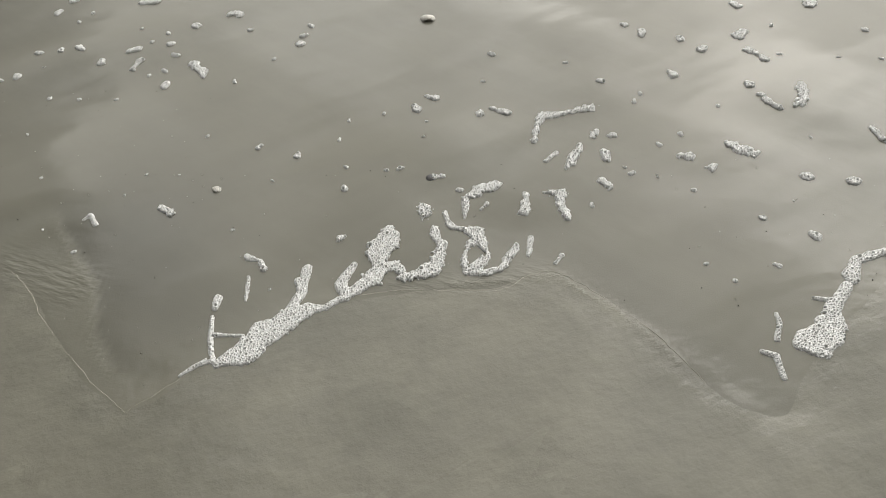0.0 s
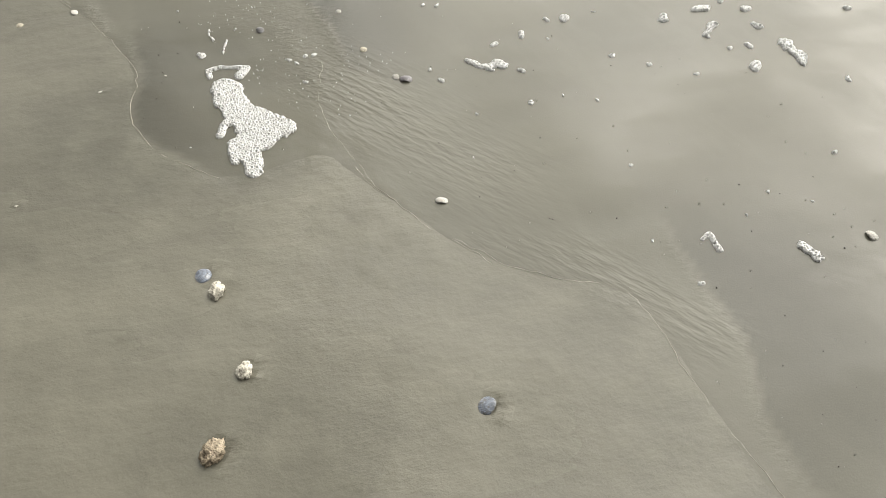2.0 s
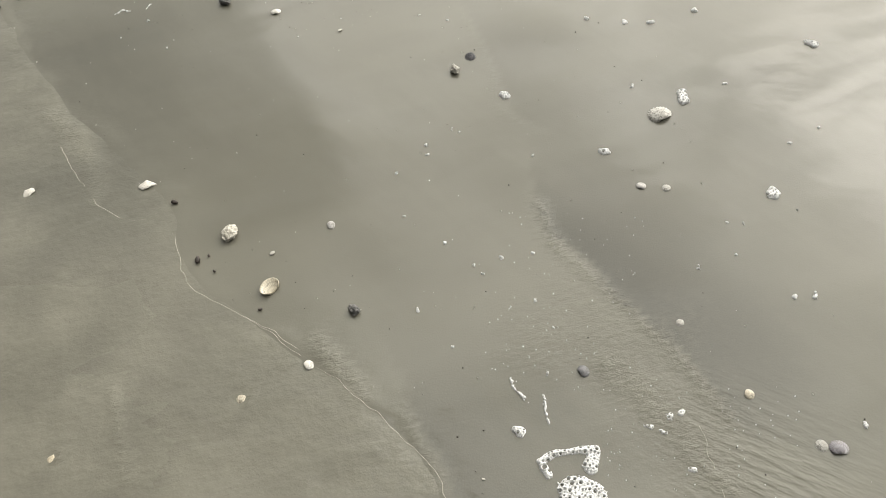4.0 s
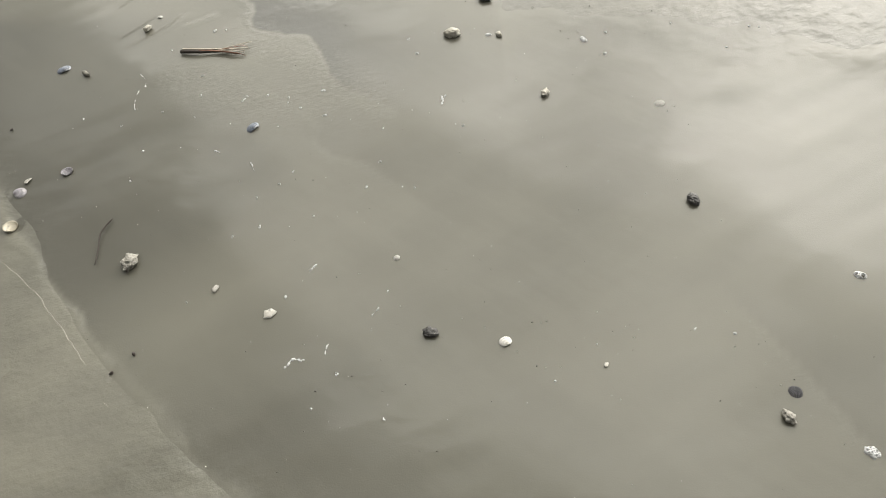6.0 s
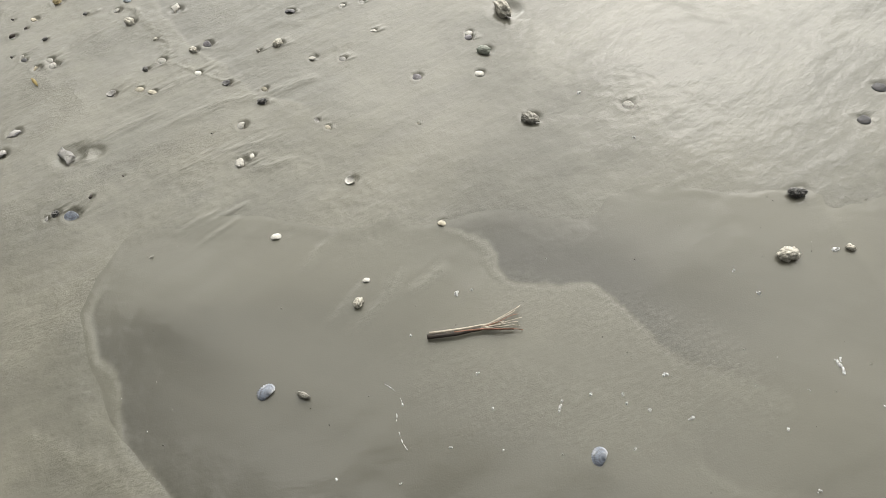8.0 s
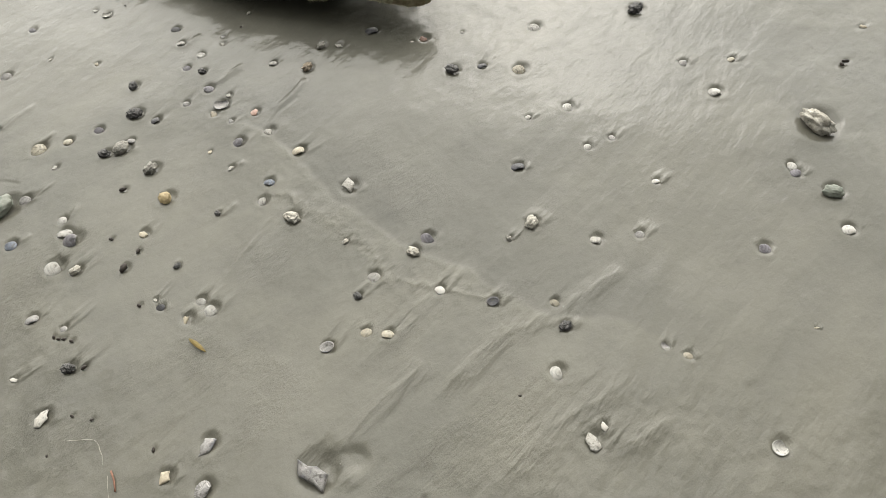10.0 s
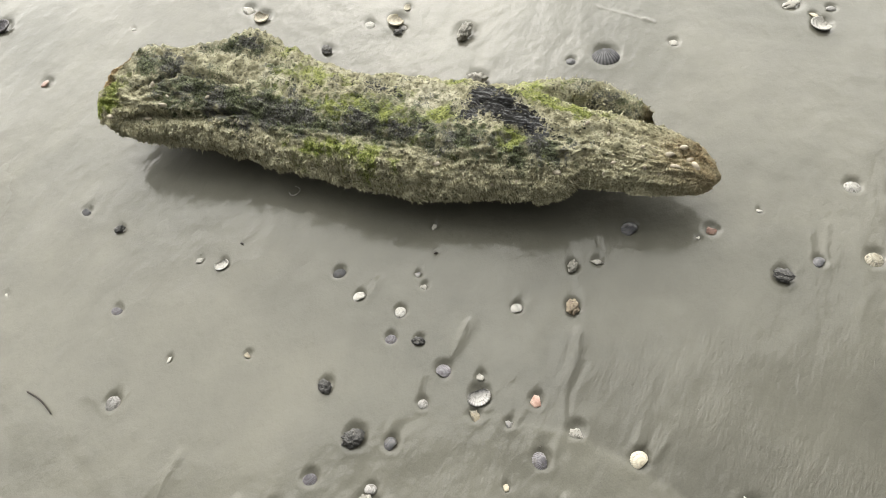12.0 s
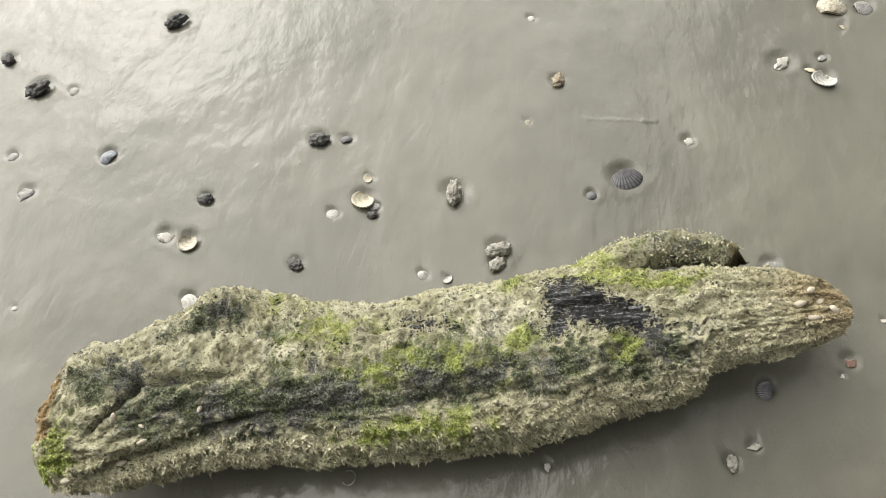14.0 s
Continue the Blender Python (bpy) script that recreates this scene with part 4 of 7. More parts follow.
    corners = [sink + t1 * wide[:, None], sink - 0.5 * t1 * wide[:, None] + 0.87 * t2 * wide[:, None], sink - 0.5 * t1 * wide[:, None] - 0.87 * t2 * wide[:, None], tipv]
    pick = rnd.randint(0, len(sv), 1500)
    mids = np.array([tuple(line[i // n]) for i in pick])
    sb = xyz[pick] + rnd.normal(0, 0.0025, (len(pick), 3))
    so = (xyz[pick] - mids) / (np.linalg.norm(xyz[pick] - mids, axis=1)[:, None] + 1e-9)
    sl = rnd.uniform(0.002, 0.005, len(pick))[:, None]
    sw = np.cross(so, rnd.normal(0, 1, (len(pick), 3))) * 0.0014
    corners = [np.concatenate(q) for q in zip(corners, (sb + sw, sb - sw, sb + np.cross(so, sw), sb + (so + rnd.normal(0, 0.5, (len(pick), 3))) * sl))]
    tv = np.stack(corners, 1).reshape(-1, 3)
    tf = [(4 * i + p, 4 * i + q, 4 * i + 3) for i in range(len(tu) + len(pick)) for p, q in ((0, 1), (1, 2), (2, 0))]
    me = mesh_of("algae_fuzz", tv, tf, TUFT, False)
    kinds = np.stack(log_patches(base[:, 0], base[:, 1]), 1)
    painted(me, np.repeat(np.concatenate([kinds, np.tile((0.1, 0.0, 0.0, 0.35, 0.0), (len(pick), 1))]), 4, 0))
    tagged(part("algae_fuzz", me, thing, "short bristly tan and green algae tufts"), kind="stuff")

    # barnacles and small mussels stuck on the trunk
    shapes = []
    for k in range(3):
        bm = bmesh.new()
        bmesh.ops.create_icosphere(bm, subdivisions=2, radius=0.5)
        for q in bm.verts:
            pinch = 1 - 0.65 * max(0, q.co.x * 1.6) ** 1.5
            q.co = Vector((q.co.x * 1.25, q.co.y * 0.72 * pinch, max(q.co.z, -0.1) * 0.62)) * (1 + 0.12 * noise.noise(q.co * 4 + Vector((k * 7, 0, 0))))
        b = bpy.data.meshes.new("barnacle")
        bm.to_mesh(b)
        bm.free()
        b.polygons.foreach_set("use_smooth", [True] * len(b.polygons))
        b.materials.append(BARNACLE)
        shapes.append(b)
    spots = [(1.205, 0.010, 23), (1.219, -0.018, 22), (1.255, -0.006, 24), (1.227, 0.034, 19), (1.104, -0.036, 14), (1.003, -0.085, 27), (1.035, 0.044, 13), (0.761, -0.119, 27), (0.292, -0.110, 16),
             (0.071, -0.068, 17), (0.119, -0.113, 18), (0.075, -0.152, 19), (0.209, -0.070, 14), (-0.010, -0.169, 18), (0.155, -0.190, 12), (1.245, 0.012, 20), (1.19, -0.035, 12), (1.15, 0.015, 11),
             (1.12, -0.015, 10), (1.165, -0.030, 14), (1.08, 0.030, 11), (1.09, -0.060, 9), (0.88, -0.135, 11), (0.93, -0.120, 9), (0.02, -0.155, 12), (0.115, -0.090, 10)]
    turns = np.linspace(0.3, 3.3, 300)
    for i, (u0, v0, mm) in enumerate(spots):
        ring = log_surface(np.full(300, u0), turns)
        a0 = float(turns[np.argmin(np.abs(ring[:, 1] + 0.45 * (ring[:, 2] - 0.12) - v0))])
        p = log_surface(np.array([u0]), np.array([a0]))[0]
        d1 = log_surface(np.array([u0 + 0.004]), np.array([a0]))[0] - p
        d2 = log_surface(np.array([u0]), np.array([a0 + 0.04]))[0] - p
        nv = Vector(d2).cross(Vector(d1)).normalized()
        if nv.z < -0.2 or (abs(nv.z) < 0.3 and nv.y > 0):
            nv = -nv
        turn = nv.to_track_quat("Z", "X").to_matrix().to_4x4()
        ob = part("barnacle", shapes[i % 3], thing)
        ob.matrix_local = Matrix.Translation(p) @ turn @ pose(0, 0, 0.0025, 0, 0, i * 77) @ Matrix.Scale(mm / 1250, 4)
    return thing


driftwood_log()

# ---- loose wood, weed and crumbs ----
def plain_material(name, low, high, rough=0.7, scale=(300.0, 40.0)):
    m, n, l, p = shader(name)
    obj = n.new("ShaderNodeTexCoord").outputs["Object"]
    l.new(ramp(n, l, noise_tex(n, l, scale[0], 4.0, turned(n, l, obj, 0, 6.0, 1.0)), [(0.3, low), (0.7, high)]), p.inputs["Base Color"])
    p.inputs["Roughness"].default_value = rough
    l.new(bumped(n, l, noise_tex(n, l, scale[0], 4.0, obj), 0.5, 0.001), p.inputs["Normal"])
    return m


BARK = plain_material("dark_bark", (0.015, 0.012, 0.010), (0.06, 0.045, 0.035))
STRAW = plain_material("bleached_wood", (0.30, 0.25, 0.20), (0.62, 0.56, 0.47))
RUST = plain_material("reddish_wood", (0.16, 0.07, 0.045), (0.34, 0.18, 0.12))
LEAF = plain_material("dead_leaf", (0.14, 0.095, 0.025), (0.34, 0.25, 0.075))


def splinter():
    """A split reed of driftwood with a frayed end."""
    thing = new("driftwood_splinter")
    thing.matrix_world = pose(-3.852, 3.606, 0.001, 0, 0, -9)
    tagged(thing, "split driftwood stick with a frayed pale end on wet sand", "stick")

    def strip(name, pts, radii, material, label, flat=0.75):
        ob = stick(name, pts, radii, material, "", "")
        ob.data.transform(Matrix.Diagonal((1, 0.8, flat, 1)))
        ob.parent = thing
        tagged(ob, label)

    strip("bark_strip", [(0.00, -0.010, 0.006), (0.05, -0.010, 0.008), (0.11, -0.002, 0.007), (0.15, 0.004, 0.005)], (0.0080, 0.0045), BARK, "dark bark strip")
    strip("wood_strip", [(0.005, -0.002, 0.012), (0.06, 0.000, 0.013), (0.12, 0.008, 0.010), (0.17, 0.016, 0.006)], (0.0045, 0.003), STRAW, "bleached split wood")
    strip("wood_strip", [(0.06, -0.006, 0.011), (0.12, -0.004, 0.010), (0.19, -0.010, 0.006)], (0.0035, 0.0025), RUST, "reddish split wood")
    for i in range(7):
        b = -0.02 + 0.010 * i
        strip("fibre", [(0.12, 0.000 + b * 0.1, 0.010), (0.155, b * 0.5, 0.014 + 0.002 * (i % 3)), (0.185 + 0.006 * (i % 4), b + 0.01, 0.010), (0.21 - 0.006 * (i % 3), b * 1.3 + 0.012, 0.002)], (0.0018, 0.0010), STRAW if i % 4 else RUST, "frayed fibre")
    dent(-3.77, 3.605, 0.05, 0.004, 0.05)


splinter()
stick("twig", [(-3.905, 2.955, 0.004), (-3.922, 2.91, 0.006), (-3.915, 2.86, 0.005), (-3.912, 2.815, 0.004)], (0.0022, 0.0014), BARK, "thin dark crooked twig on wet sand", "twig")
stick("twig", [(-5.310, 6.130, 0.004), (-5.295, 6.09, 0.005), (-5.290, 6.05, 0.004)], (0.002, 0.0012), BARK, "thin dark twig on wet sand", "twig")
stick("twig", [(-5.083, 4.632, 0.003), (-5.080, 4.61, 0.004), (-5.082, 4.588, 0.003)], (0.0022, 0.0018), RUST, "short reddish twig on damp sand", "twig")


def leaf(x, y, length, yaw):
    verts, faces = [], []
    for i in range(9):
        f = i / 8
        w = 0.09 * math.sin(math.pi * min(1, f * 0.95 + 0.03)) ** 0.8
        for s in (-1, 0, 1):
            verts.append(((f - 0.5) * length, s * w * length, (0.05 * abs(s) + 0.10 * math.sin(f * 3)) * length * 0.5))
    faces = [(i * 3 + j, i * 3 + j + 3, i * 3 + j + 4, i * 3 + j + 1) for i in range(8) for j in range(2)]
    me = mesh_of("leaf", verts, faces, LEAF)
    ob = new("leaf", me)
    thick = ob.modifiers.new("thick", "SOLIDIFY")
    thick.thickness = 0.0008
    ob.matrix_world = pose(x, y, 0.004, 0, 0, yaw)
    return tagged(ob, "narrow yellow dead leaf on wet sand", "leaf")


leaf(-4.865, 4.82, 0.055, -62)


def crumb(x, y, size, yaw):
    """A crumb of charred wood or weed."""
    return lump("wood_crumb", "debris", x, y, size * 1.2, size * 0.7, size * 0.6, yaw, BARK, "small black crumb of driftwood", 0.25, 2.5, 0.0, 0.2, 2)


# the big worn plate of shell sunk in a shallow hollow
big_plate = chip(-4.730, 4.445, 0.080, 100, "grey", "large worn grey plate of shell sunk in a shallow hollow", 4, 0.06, 0.08, 16)
dent(-4.735, 4.455, 0.055, 0.003, 0.0)
dent(-4.655, 4.435, 0.025, 0.004, 0.03)

# ---- shells, stones and crumbs ----
# stretch reached at 9.8 s
cockle(-5.187, 5.988, 0.032, 224, "grey", "grey mottled cockle shell half sunk in wet sand")
clump(-4.843, 5.729, 0.030, 267, "dark", "black pitted stone in a small hollow")
cockle(-4.654, 5.602, 0.032, 286, "purple", "dark purple ribbed cockle shell in a scoured hollow")
cockle(-4.635, 5.518, 0.038, 339, "grey", "grey shell lying hollow side up in wet sand", cup=True)
cockle(-4.724, 5.577, 0.022, 266, "grey", "grey mottled cockle shell half sunk in wet sand")
clump(-4.860, 5.610, 0.041, 332, "dark", "black pitted stone in a small hollow")
cockle(-4.814, 5.557, 0.028, 10, "dark", "blackened ribbed shell lying domed side up")
cockle(-4.964, 5.604, 0.029, 168, "purple", "dark purple ribbed cockle shell in a scoured hollow")
cockle(-5.230, 5.761, 0.020, 340, "dark", "blackened ribbed shell lying domed side up")
cockle(-5.129, 5.618, 0.042, 234, "cream", "cream ribbed cockle shell half sunk in wet sand")
cockle(-5.050, 5.604, 0.029, 324, "cream", "cream ribbed cockle shell half sunk in wet sand")
chip(-5.092, 5.524, 0.019, 41, "white", "broken white piece of shell on wet sand", 5)
cockle(-4.890, 5.516, 0.022, 313, "grey", "grey mottled cockle shell half sunk in wet sand")
clump(-4.961, 5.502, 0.031, 137, "dark", "black pitted stone in a small hollow")
pebble(-4.917, 5.497, 0.045, 37, "grey", "smooth grey pebble half sunk in sand")
chip(-4.665, 5.495, 0.025, 90, "cream", "broken cream piece of shell on wet sand", 6)
chip(-4.561, 5.443, 0.027, 78, "pink", "broken pinkish piece of shell", 5)
chip(-4.706, 5.363, 0.015, 66, "cream", "broken cream piece of shell on wet sand", 5)
cockle(-4.630, 5.357, 0.033, 57, "purple", "dark purple ribbed cockle shell in a scoured hollow")
chip(-4.547, 5.354, 0.032, 287, "white", "broken white piece of shell on wet sand", 4)
chip(-4.672, 5.279, 0.023, 222, "white", "broken white piece of shell on wet sand", 5)
clump(-4.858, 5.382, 0.038, 46, "grey", "grey pitted stone crusted with lime")
cockle(-4.502, 5.247, 0.034, 1, "cream", "cream ribbed cockle shell half sunk in wet sand")
cockle(-4.599, 5.184, 0.028, 314, "blue", "smooth blue-grey clam shell on wet sand")
cockle(-4.629, 5.134, 0.030, 75, "white", "white ribbed cockle shell lying domed side up")
chip(-4.431, 5.070, 0.048, 78, "white", "broken white piece of shell on wet sand", 4)
clump(-4.580, 5.047, 0.037, 314, "pale", "pale lumpy stone crusted with barnacles and lime")
pebble(-4.844, 5.266, 0.039, 104, "ochre", "smooth yellow-ochre pebble on wet sand")
crumb(-4.937, 5.350, 0.016, 346)
cockle(-5.179, 5.451, 0.031, 194, "grey", "grey mottled cockle shell half sunk in wet sand")
pebble(-5.235, 5.448, 0.070, 41, "green", "smooth green-grey pebble with pale veins")
cockle(-5.098, 5.330, 0.025, 244, "white", "white ribbed cockle shell lying domed side up")
cockle(-5.084, 5.254, 0.046, 74, "purple", "dark purple ribbed cockle shell in a scoured hollow")
cockle(-5.098, 5.283, 0.035, 339, "white", "white ribbed cockle shell lying domed side up")
cockle(-5.227, 5.315, 0.032, 249, "blue", "smooth blue-grey clam shell on wet sand")
chip(-4.917, 5.181, 0.030, 348, "cream", "broken cream piece of shell on wet sand", 5)
clump(-4.738, 5.152, 0.016, 108, "dark", "black pitted stone in a small hollow")
crumb(-4.991, 5.206, 0.011, 130)
crumb(-4.938, 5.136, 0.012, 60)
crumb(-4.978, 5.104, 0.021, 52)
clump(-4.861, 5.048, 0.017, 23, "dark", "black pitted stone in a small hollow")
cockle(-5.134, 5.190, 0.045, 108, "white", "white ribbed cockle shell lying domed side up")
clump(-5.085, 5.155, 0.027, 217, "pale", "pale lumpy stone crusted with barnacles and lime")
cockle(-5.198, 5.068, 0.029, 1, "grey", "grey mottled cockle shell half sunk in wet sand")
cockle(-5.133, 5.008, 0.018, 244, "grey", "grey mottled cockle shell half sunk in wet sand")
crumb(-4.963, 4.984, 0.011, 122)
chip(-4.927, 4.981, 0.013, 112, "white", "broken white piece of shell on wet sand", 5)
cockle(-4.921, 4.957, 0.022, 173, "dark", "blackened ribbed shell lying domed side up")
cockle(-4.819, 4.894, 0.034, 114, "white", "white ribbed cockle shell lying domed side up")
cockle(-4.835, 4.927, 0.025, 173, "white", "white ribbed cockle shell lying domed side up")
chip(-4.873, 4.896, 0.030, 254, "cream", "broken cream piece of shell on wet sand", 4)
crumb(-5.154, 4.996, 0.009, 92)
crumb(-5.144, 4.986, 0.009, 338)
crumb(-5.133, 4.980, 0.009, 342)
crumb(-5.118, 4.966, 0.010, 129)
clump(-5.133, 4.900, 0.030, 146, "dark", "black pitted stone in a small hollow")
crumb(-5.101, 4.887, 0.011, 198)
chip(-5.249, 4.932, 0.018, 151, "white", "broken white piece of shell on wet sand", 5)
chip(-5.203, 4.811, 0.038, 41, "white", "broken white piece of shell on wet sand", 6)
crumb(-5.140, 4.786, 0.008, 303)
crumb(-5.103, 4.758, 0.008, 163)
crumb(-4.999, 4.636, 0.009, 255)
chip(-4.900, 4.596, 0.040, 34, "grey", "thin grey sliver of broken shell", 6)
chip(-4.989, 4.571, 0.033, 35, "cream", "broken cream piece of shell on wet sand", 4)
cockle(-4.928, 4.513, 0.037, 43, "grey", "grey mottled cockle shell half sunk in wet sand")
crumb(-5.199, 4.724, 0.006, 89)
crumb(-5.123, 4.536, 0.008, 295)
cockle(-4.618, 4.684, 0.028, 166, "grey", "grey shell lying hollow side up in wet sand", cup=True)
cockle(-4.533, 4.681, 0.023, 184, "cream", "cream ribbed cockle shell half sunk in wet sand")
cockle(-4.495, 4.654, 0.025, 321, "cream", "cream ribbed cockle shell half sunk in wet sand")
clump(-4.517, 4.770, 0.020, 90, "dark", "black pitted stone in a small hollow")
cockle(-4.468, 4.801, 0.029, 167, "white", "white ribbed cockle shell lying domed side up")
clump(-4.490, 4.920, 0.015, 212, "pale", "pale lumpy stone crusted with barnacles and lime")
cockle(-4.355, 4.700, 0.024, 281, "white", "white ribbed cockle shell lying domed side up")
clump(-4.365, 4.817, 0.029, 132, "pale", "pale lumpy stone crusted with barnacles and lime")
cockle(-4.321, 4.837, 0.032, 107, "purple", "dark purple ribbed cockle shell in a scoured hollow")
cockle(-4.267, 4.619, 0.025, 156, "dark", "blackened shell lying hollow side up", cup=True)
cockle(-4.047, 4.923, 0.031, 352, "dark", "blackened ribbed shell lying domed side up")
cockle(-4.230, 4.418, 0.032, 75, "white", "white ribbed cockle shell lying domed side up")
clump(-4.164, 4.499, 0.026, 185, "dark", "black pitted stone in a small hollow")
cockle(-4.155, 4.559, 0.020, 131, "cream", "cream ribbed cockle shell half sunk in wet sand")
clump(-4.099, 4.761, 0.033, 53, "pale", "pale lumpy stone crusted with barnacles and lime")
pebble(-4.162, 4.747, 0.015, 99, "grey", "smooth grey pebble half sunk in sand")
chip(-3.999, 4.653, 0.030, -53, "white", "broken white piece of shell on wet sand", 6)
cockle(-3.911, 4.621, 0.023, 196, "grey", "grey mottled cockle shell half sunk in wet sand")
clump(-4.038, 5.311, 0.035, -68, "dark", "black pitted stone in a small hollow")
cockle(-3.962, 5.285, 0.025, 13, "dark", "blackened ribbed shell lying domed side up", tail=0.26)
cockle(-3.884, 5.220, 0.037, 112, "cream", "cream ribbed cockle shell half sunk in wet sand")
cockle(-3.769, 5.348, 0.033, 114, "white", "white ribbed cockle shell lying domed side up")
cockle(-3.847, 5.033, 0.029, 64, "white", "white ribbed cockle shell lying domed side up")
cockle(-3.948, 5.054, 0.018, 28, "white", "white ribbed cockle shell lying domed side up")
cockle(-3.873, 4.894, 0.022, 54, "white", "white ribbed cockle shell lying domed side up")
cockle(-3.810, 4.892, 0.019, 248, "grey", "grey mottled cockle shell half sunk in wet sand")
cockle(-3.797, 4.727, 0.020, 359, "white", "white ribbed cockle shell lying domed side up")
cockle(-3.516, 5.020, 0.027, 58, "grey", "grey mottled cockle shell half sunk in wet sand")
cockle(-3.408, 4.969, 0.023, 17, "cream", "cream ribbed cockle shell half sunk in wet sand")
cockle(-3.514, 4.893, 0.036, 355, "white", "white ribbed cockle shell lying domed side up")
clump(-3.500, 5.263, 0.043, 192, "dark", "black pitted stone in a small hollow")
clump(-3.385, 4.687, 0.084, -84, "pale", "pale lumpy stone crusted with barnacles and lime", slim=.45)
crumb(-3.185, 4.819, 0.014, 146)
crumb(-3.200, 4.815, 0.012, 85)
crumb(-2.965, 4.870, 0.014, 214)
chip(-3.059, 4.898, 0.020, 297, "cream", "broken cream piece of shell on wet sand", 5)
cockle(-3.515, 4.617, 0.025, 234, "white", "white ribbed cockle shell lying domed side up")
cockle(-3.518, 4.596, 0.027, 52, "purple", "dark purple ribbed cockle shell in a scoured hollow")
pebble(-3.490, 4.514, 0.042, -43, "green", "smooth green-grey pebble with pale veins")
cockle(-3.530, 4.420, 0.030, 352, "white", "white ribbed cockle shell lying domed side up")
cockle(-3.709, 4.466, 0.030, 230, "purple", "dark purple ribbed cockle shell in a scoured hollow")
cockle(-4.015, 4.371, 0.016, 289, "grey", "grey shell lying hollow side up in wet sand", cup=True)
cockle(-3.989, 4.334, 0.020, 120, "cream", "cream ribbed cockle shell half sunk in wet sand")
chip(-4.207, 4.287, 0.020, 75, "white", "broken white piece of shell on wet sand", 6)
chip(-4.241, 4.271, 0.041, -94, "white", "broken white piece of shell on wet sand", 6)
cockle(-3.954, 4.113, 0.031, -90, "white", "white shell lying hollow side up", cup=True)
chip(-3.741, 4.271, 0.010, 342, "cream", "broken cream piece of shell on wet sand", 6)
crumb(-4.561, 4.316, 0.007, 323)
crumb(-4.315, 4.410, 0.006, 149)
# stretch reached at 12.5 s
cockle(-4.949, 7.283, 0.054, 61, "purple", "purple and white shell lying hollow side up", cup=True)
chip(-4.939, 6.959, 0.037, 44, "pink", "broken pinkish piece of shell", 5)
cockle(-5.123, 6.961, 0.031, 54, "white", "white ribbed cockle shell lying domed side up")
stick("shell_ring", [(-4.632 + 0.013 * math.cos(a), 6.167 + 0.012 * math.sin(a), 0.001 + 0.003 * math.sin(a) ** 2) for a in (2.6, 3.3, 4.1, 4.9, 5.7, 6.5, 7.2)], (0.0012, 0.0009), SHELLS["white"], "thin broken ring of white shell beside the log", "shell piece")
cockle(-5.031, 6.471, 0.024, 106, "dark", "blackened ribbed shell lying domed side up")
clump(-4.991, 6.364, 0.023, 163, "dark", "black pitted stone in a small hollow")
chip(-4.891, 6.160, 0.020, 360, "white", "broken white piece of shell on wet sand", 4)
cockle(-4.859, 6.115, 0.028, 351, "white", "white shell lying hollow side up", cup=True)
cockle(-4.679, 5.919, 0.027, 163, "dark", "blackened ribbed shell lying domed side up")
chip(-4.459, 5.870, 0.018, 176, "white", "broken white piece of shell on wet sand", 6)
chip(-4.559, 5.801, 0.016, 114, "grey", "thin grey sliver of broken shell", 5)
chip(-4.567, 5.771, 0.018, 105, "white", "broken white piece of shell on wet sand", 5)
cockle(-4.462, 5.606, 0.025, 325, "white", "white ribbed cockle shell lying domed side up")
clump(-4.380, 5.534, 0.031, 41, "rust", "rusty brown lumpy stone crusted with lime")
chip(-3.948, 5.437, 0.013, 296, "white", "broken white piece of shell on wet sand", 6)
cockle(-4.680, 5.844, 0.026, 346, "white", "white ribbed cockle shell lying domed side up")
cockle(-4.639, 5.759, 0.026, 226, "white", "white ribbed cockle shell lying domed side up")
cockle(-4.689, 5.724, 0.025, 180, "purple", "dark purple ribbed cockle shell in a scoured hollow")
clump(-4.650, 5.682, 0.023, 122, "dark", "black pitted stone in a small hollow")
cockle(-5.275, 6.520, 0.027, 32, "white", "white ribbed cockle shell lying domed side up")
clump(-5.331, 6.481, 0.040, 98, "rust", "rusty brown lumpy stone crusted with lime")
chip(-5.264, 6.387, 0.011, 282, "white", "broken white piece of shell on wet sand", 6)
cockle(-5.089, 6.175, 0.024, 130, "purple", "dark purple ribbed cockle shell in a scoured hollow")
chip(-4.926, 5.890, 0.020, 283, "cream", "broken cream piece of shell on wet sand", 5)
chip(-5.053, 5.993, 0.014, 43, "white", "broken white piece of shell on wet sand", 6)
chip(-4.608, 5.544, 0.021, 110, "white", "broken white piece of shell on wet sand", 6)
chip(-4.628, 5.444, 0.019, -100, "grey", "thin grey sliver of broken shell", 5)
chip(-4.085, 5.477, 0.011, 353, "white", "broken white piece of shell on wet sand", 6)
crumb(-4.797, 6.130, 0.007, 106)
crumb(-4.498, 5.816, 0.007, 340)
# stretch reached at 14.0 s
clump(-3.860, 7.181, 0.056, -23, "dark", "black pitted stone in a small hollow", slim=.5)
clump(-4.146, 7.519, 0.040, 234, "dark", "black pitted stone in a small hollow")
clump(-4.187, 7.365, 0.058, -15, "dark", "black pitted stone in a small hollow")
cockle(-4.155, 7.281, 0.027, 209, "white", "white ribbed cockle shell lying domed side up")
cockle(-4.276, 7.055, 0.041, 4, "blue", "smooth blue-grey clam shell on wet sand")
cockle(-4.373, 7.276, 0.026, 197, "grey", "grey mottled cockle shell half sunk in wet sand")
chip(-4.436, 7.163, 0.040, -3, "grey", "thin grey sliver of broken shell", 5)
clump(-4.272, 6.766, 0.033, 117, "dark", "black pitted stone in a small hollow")
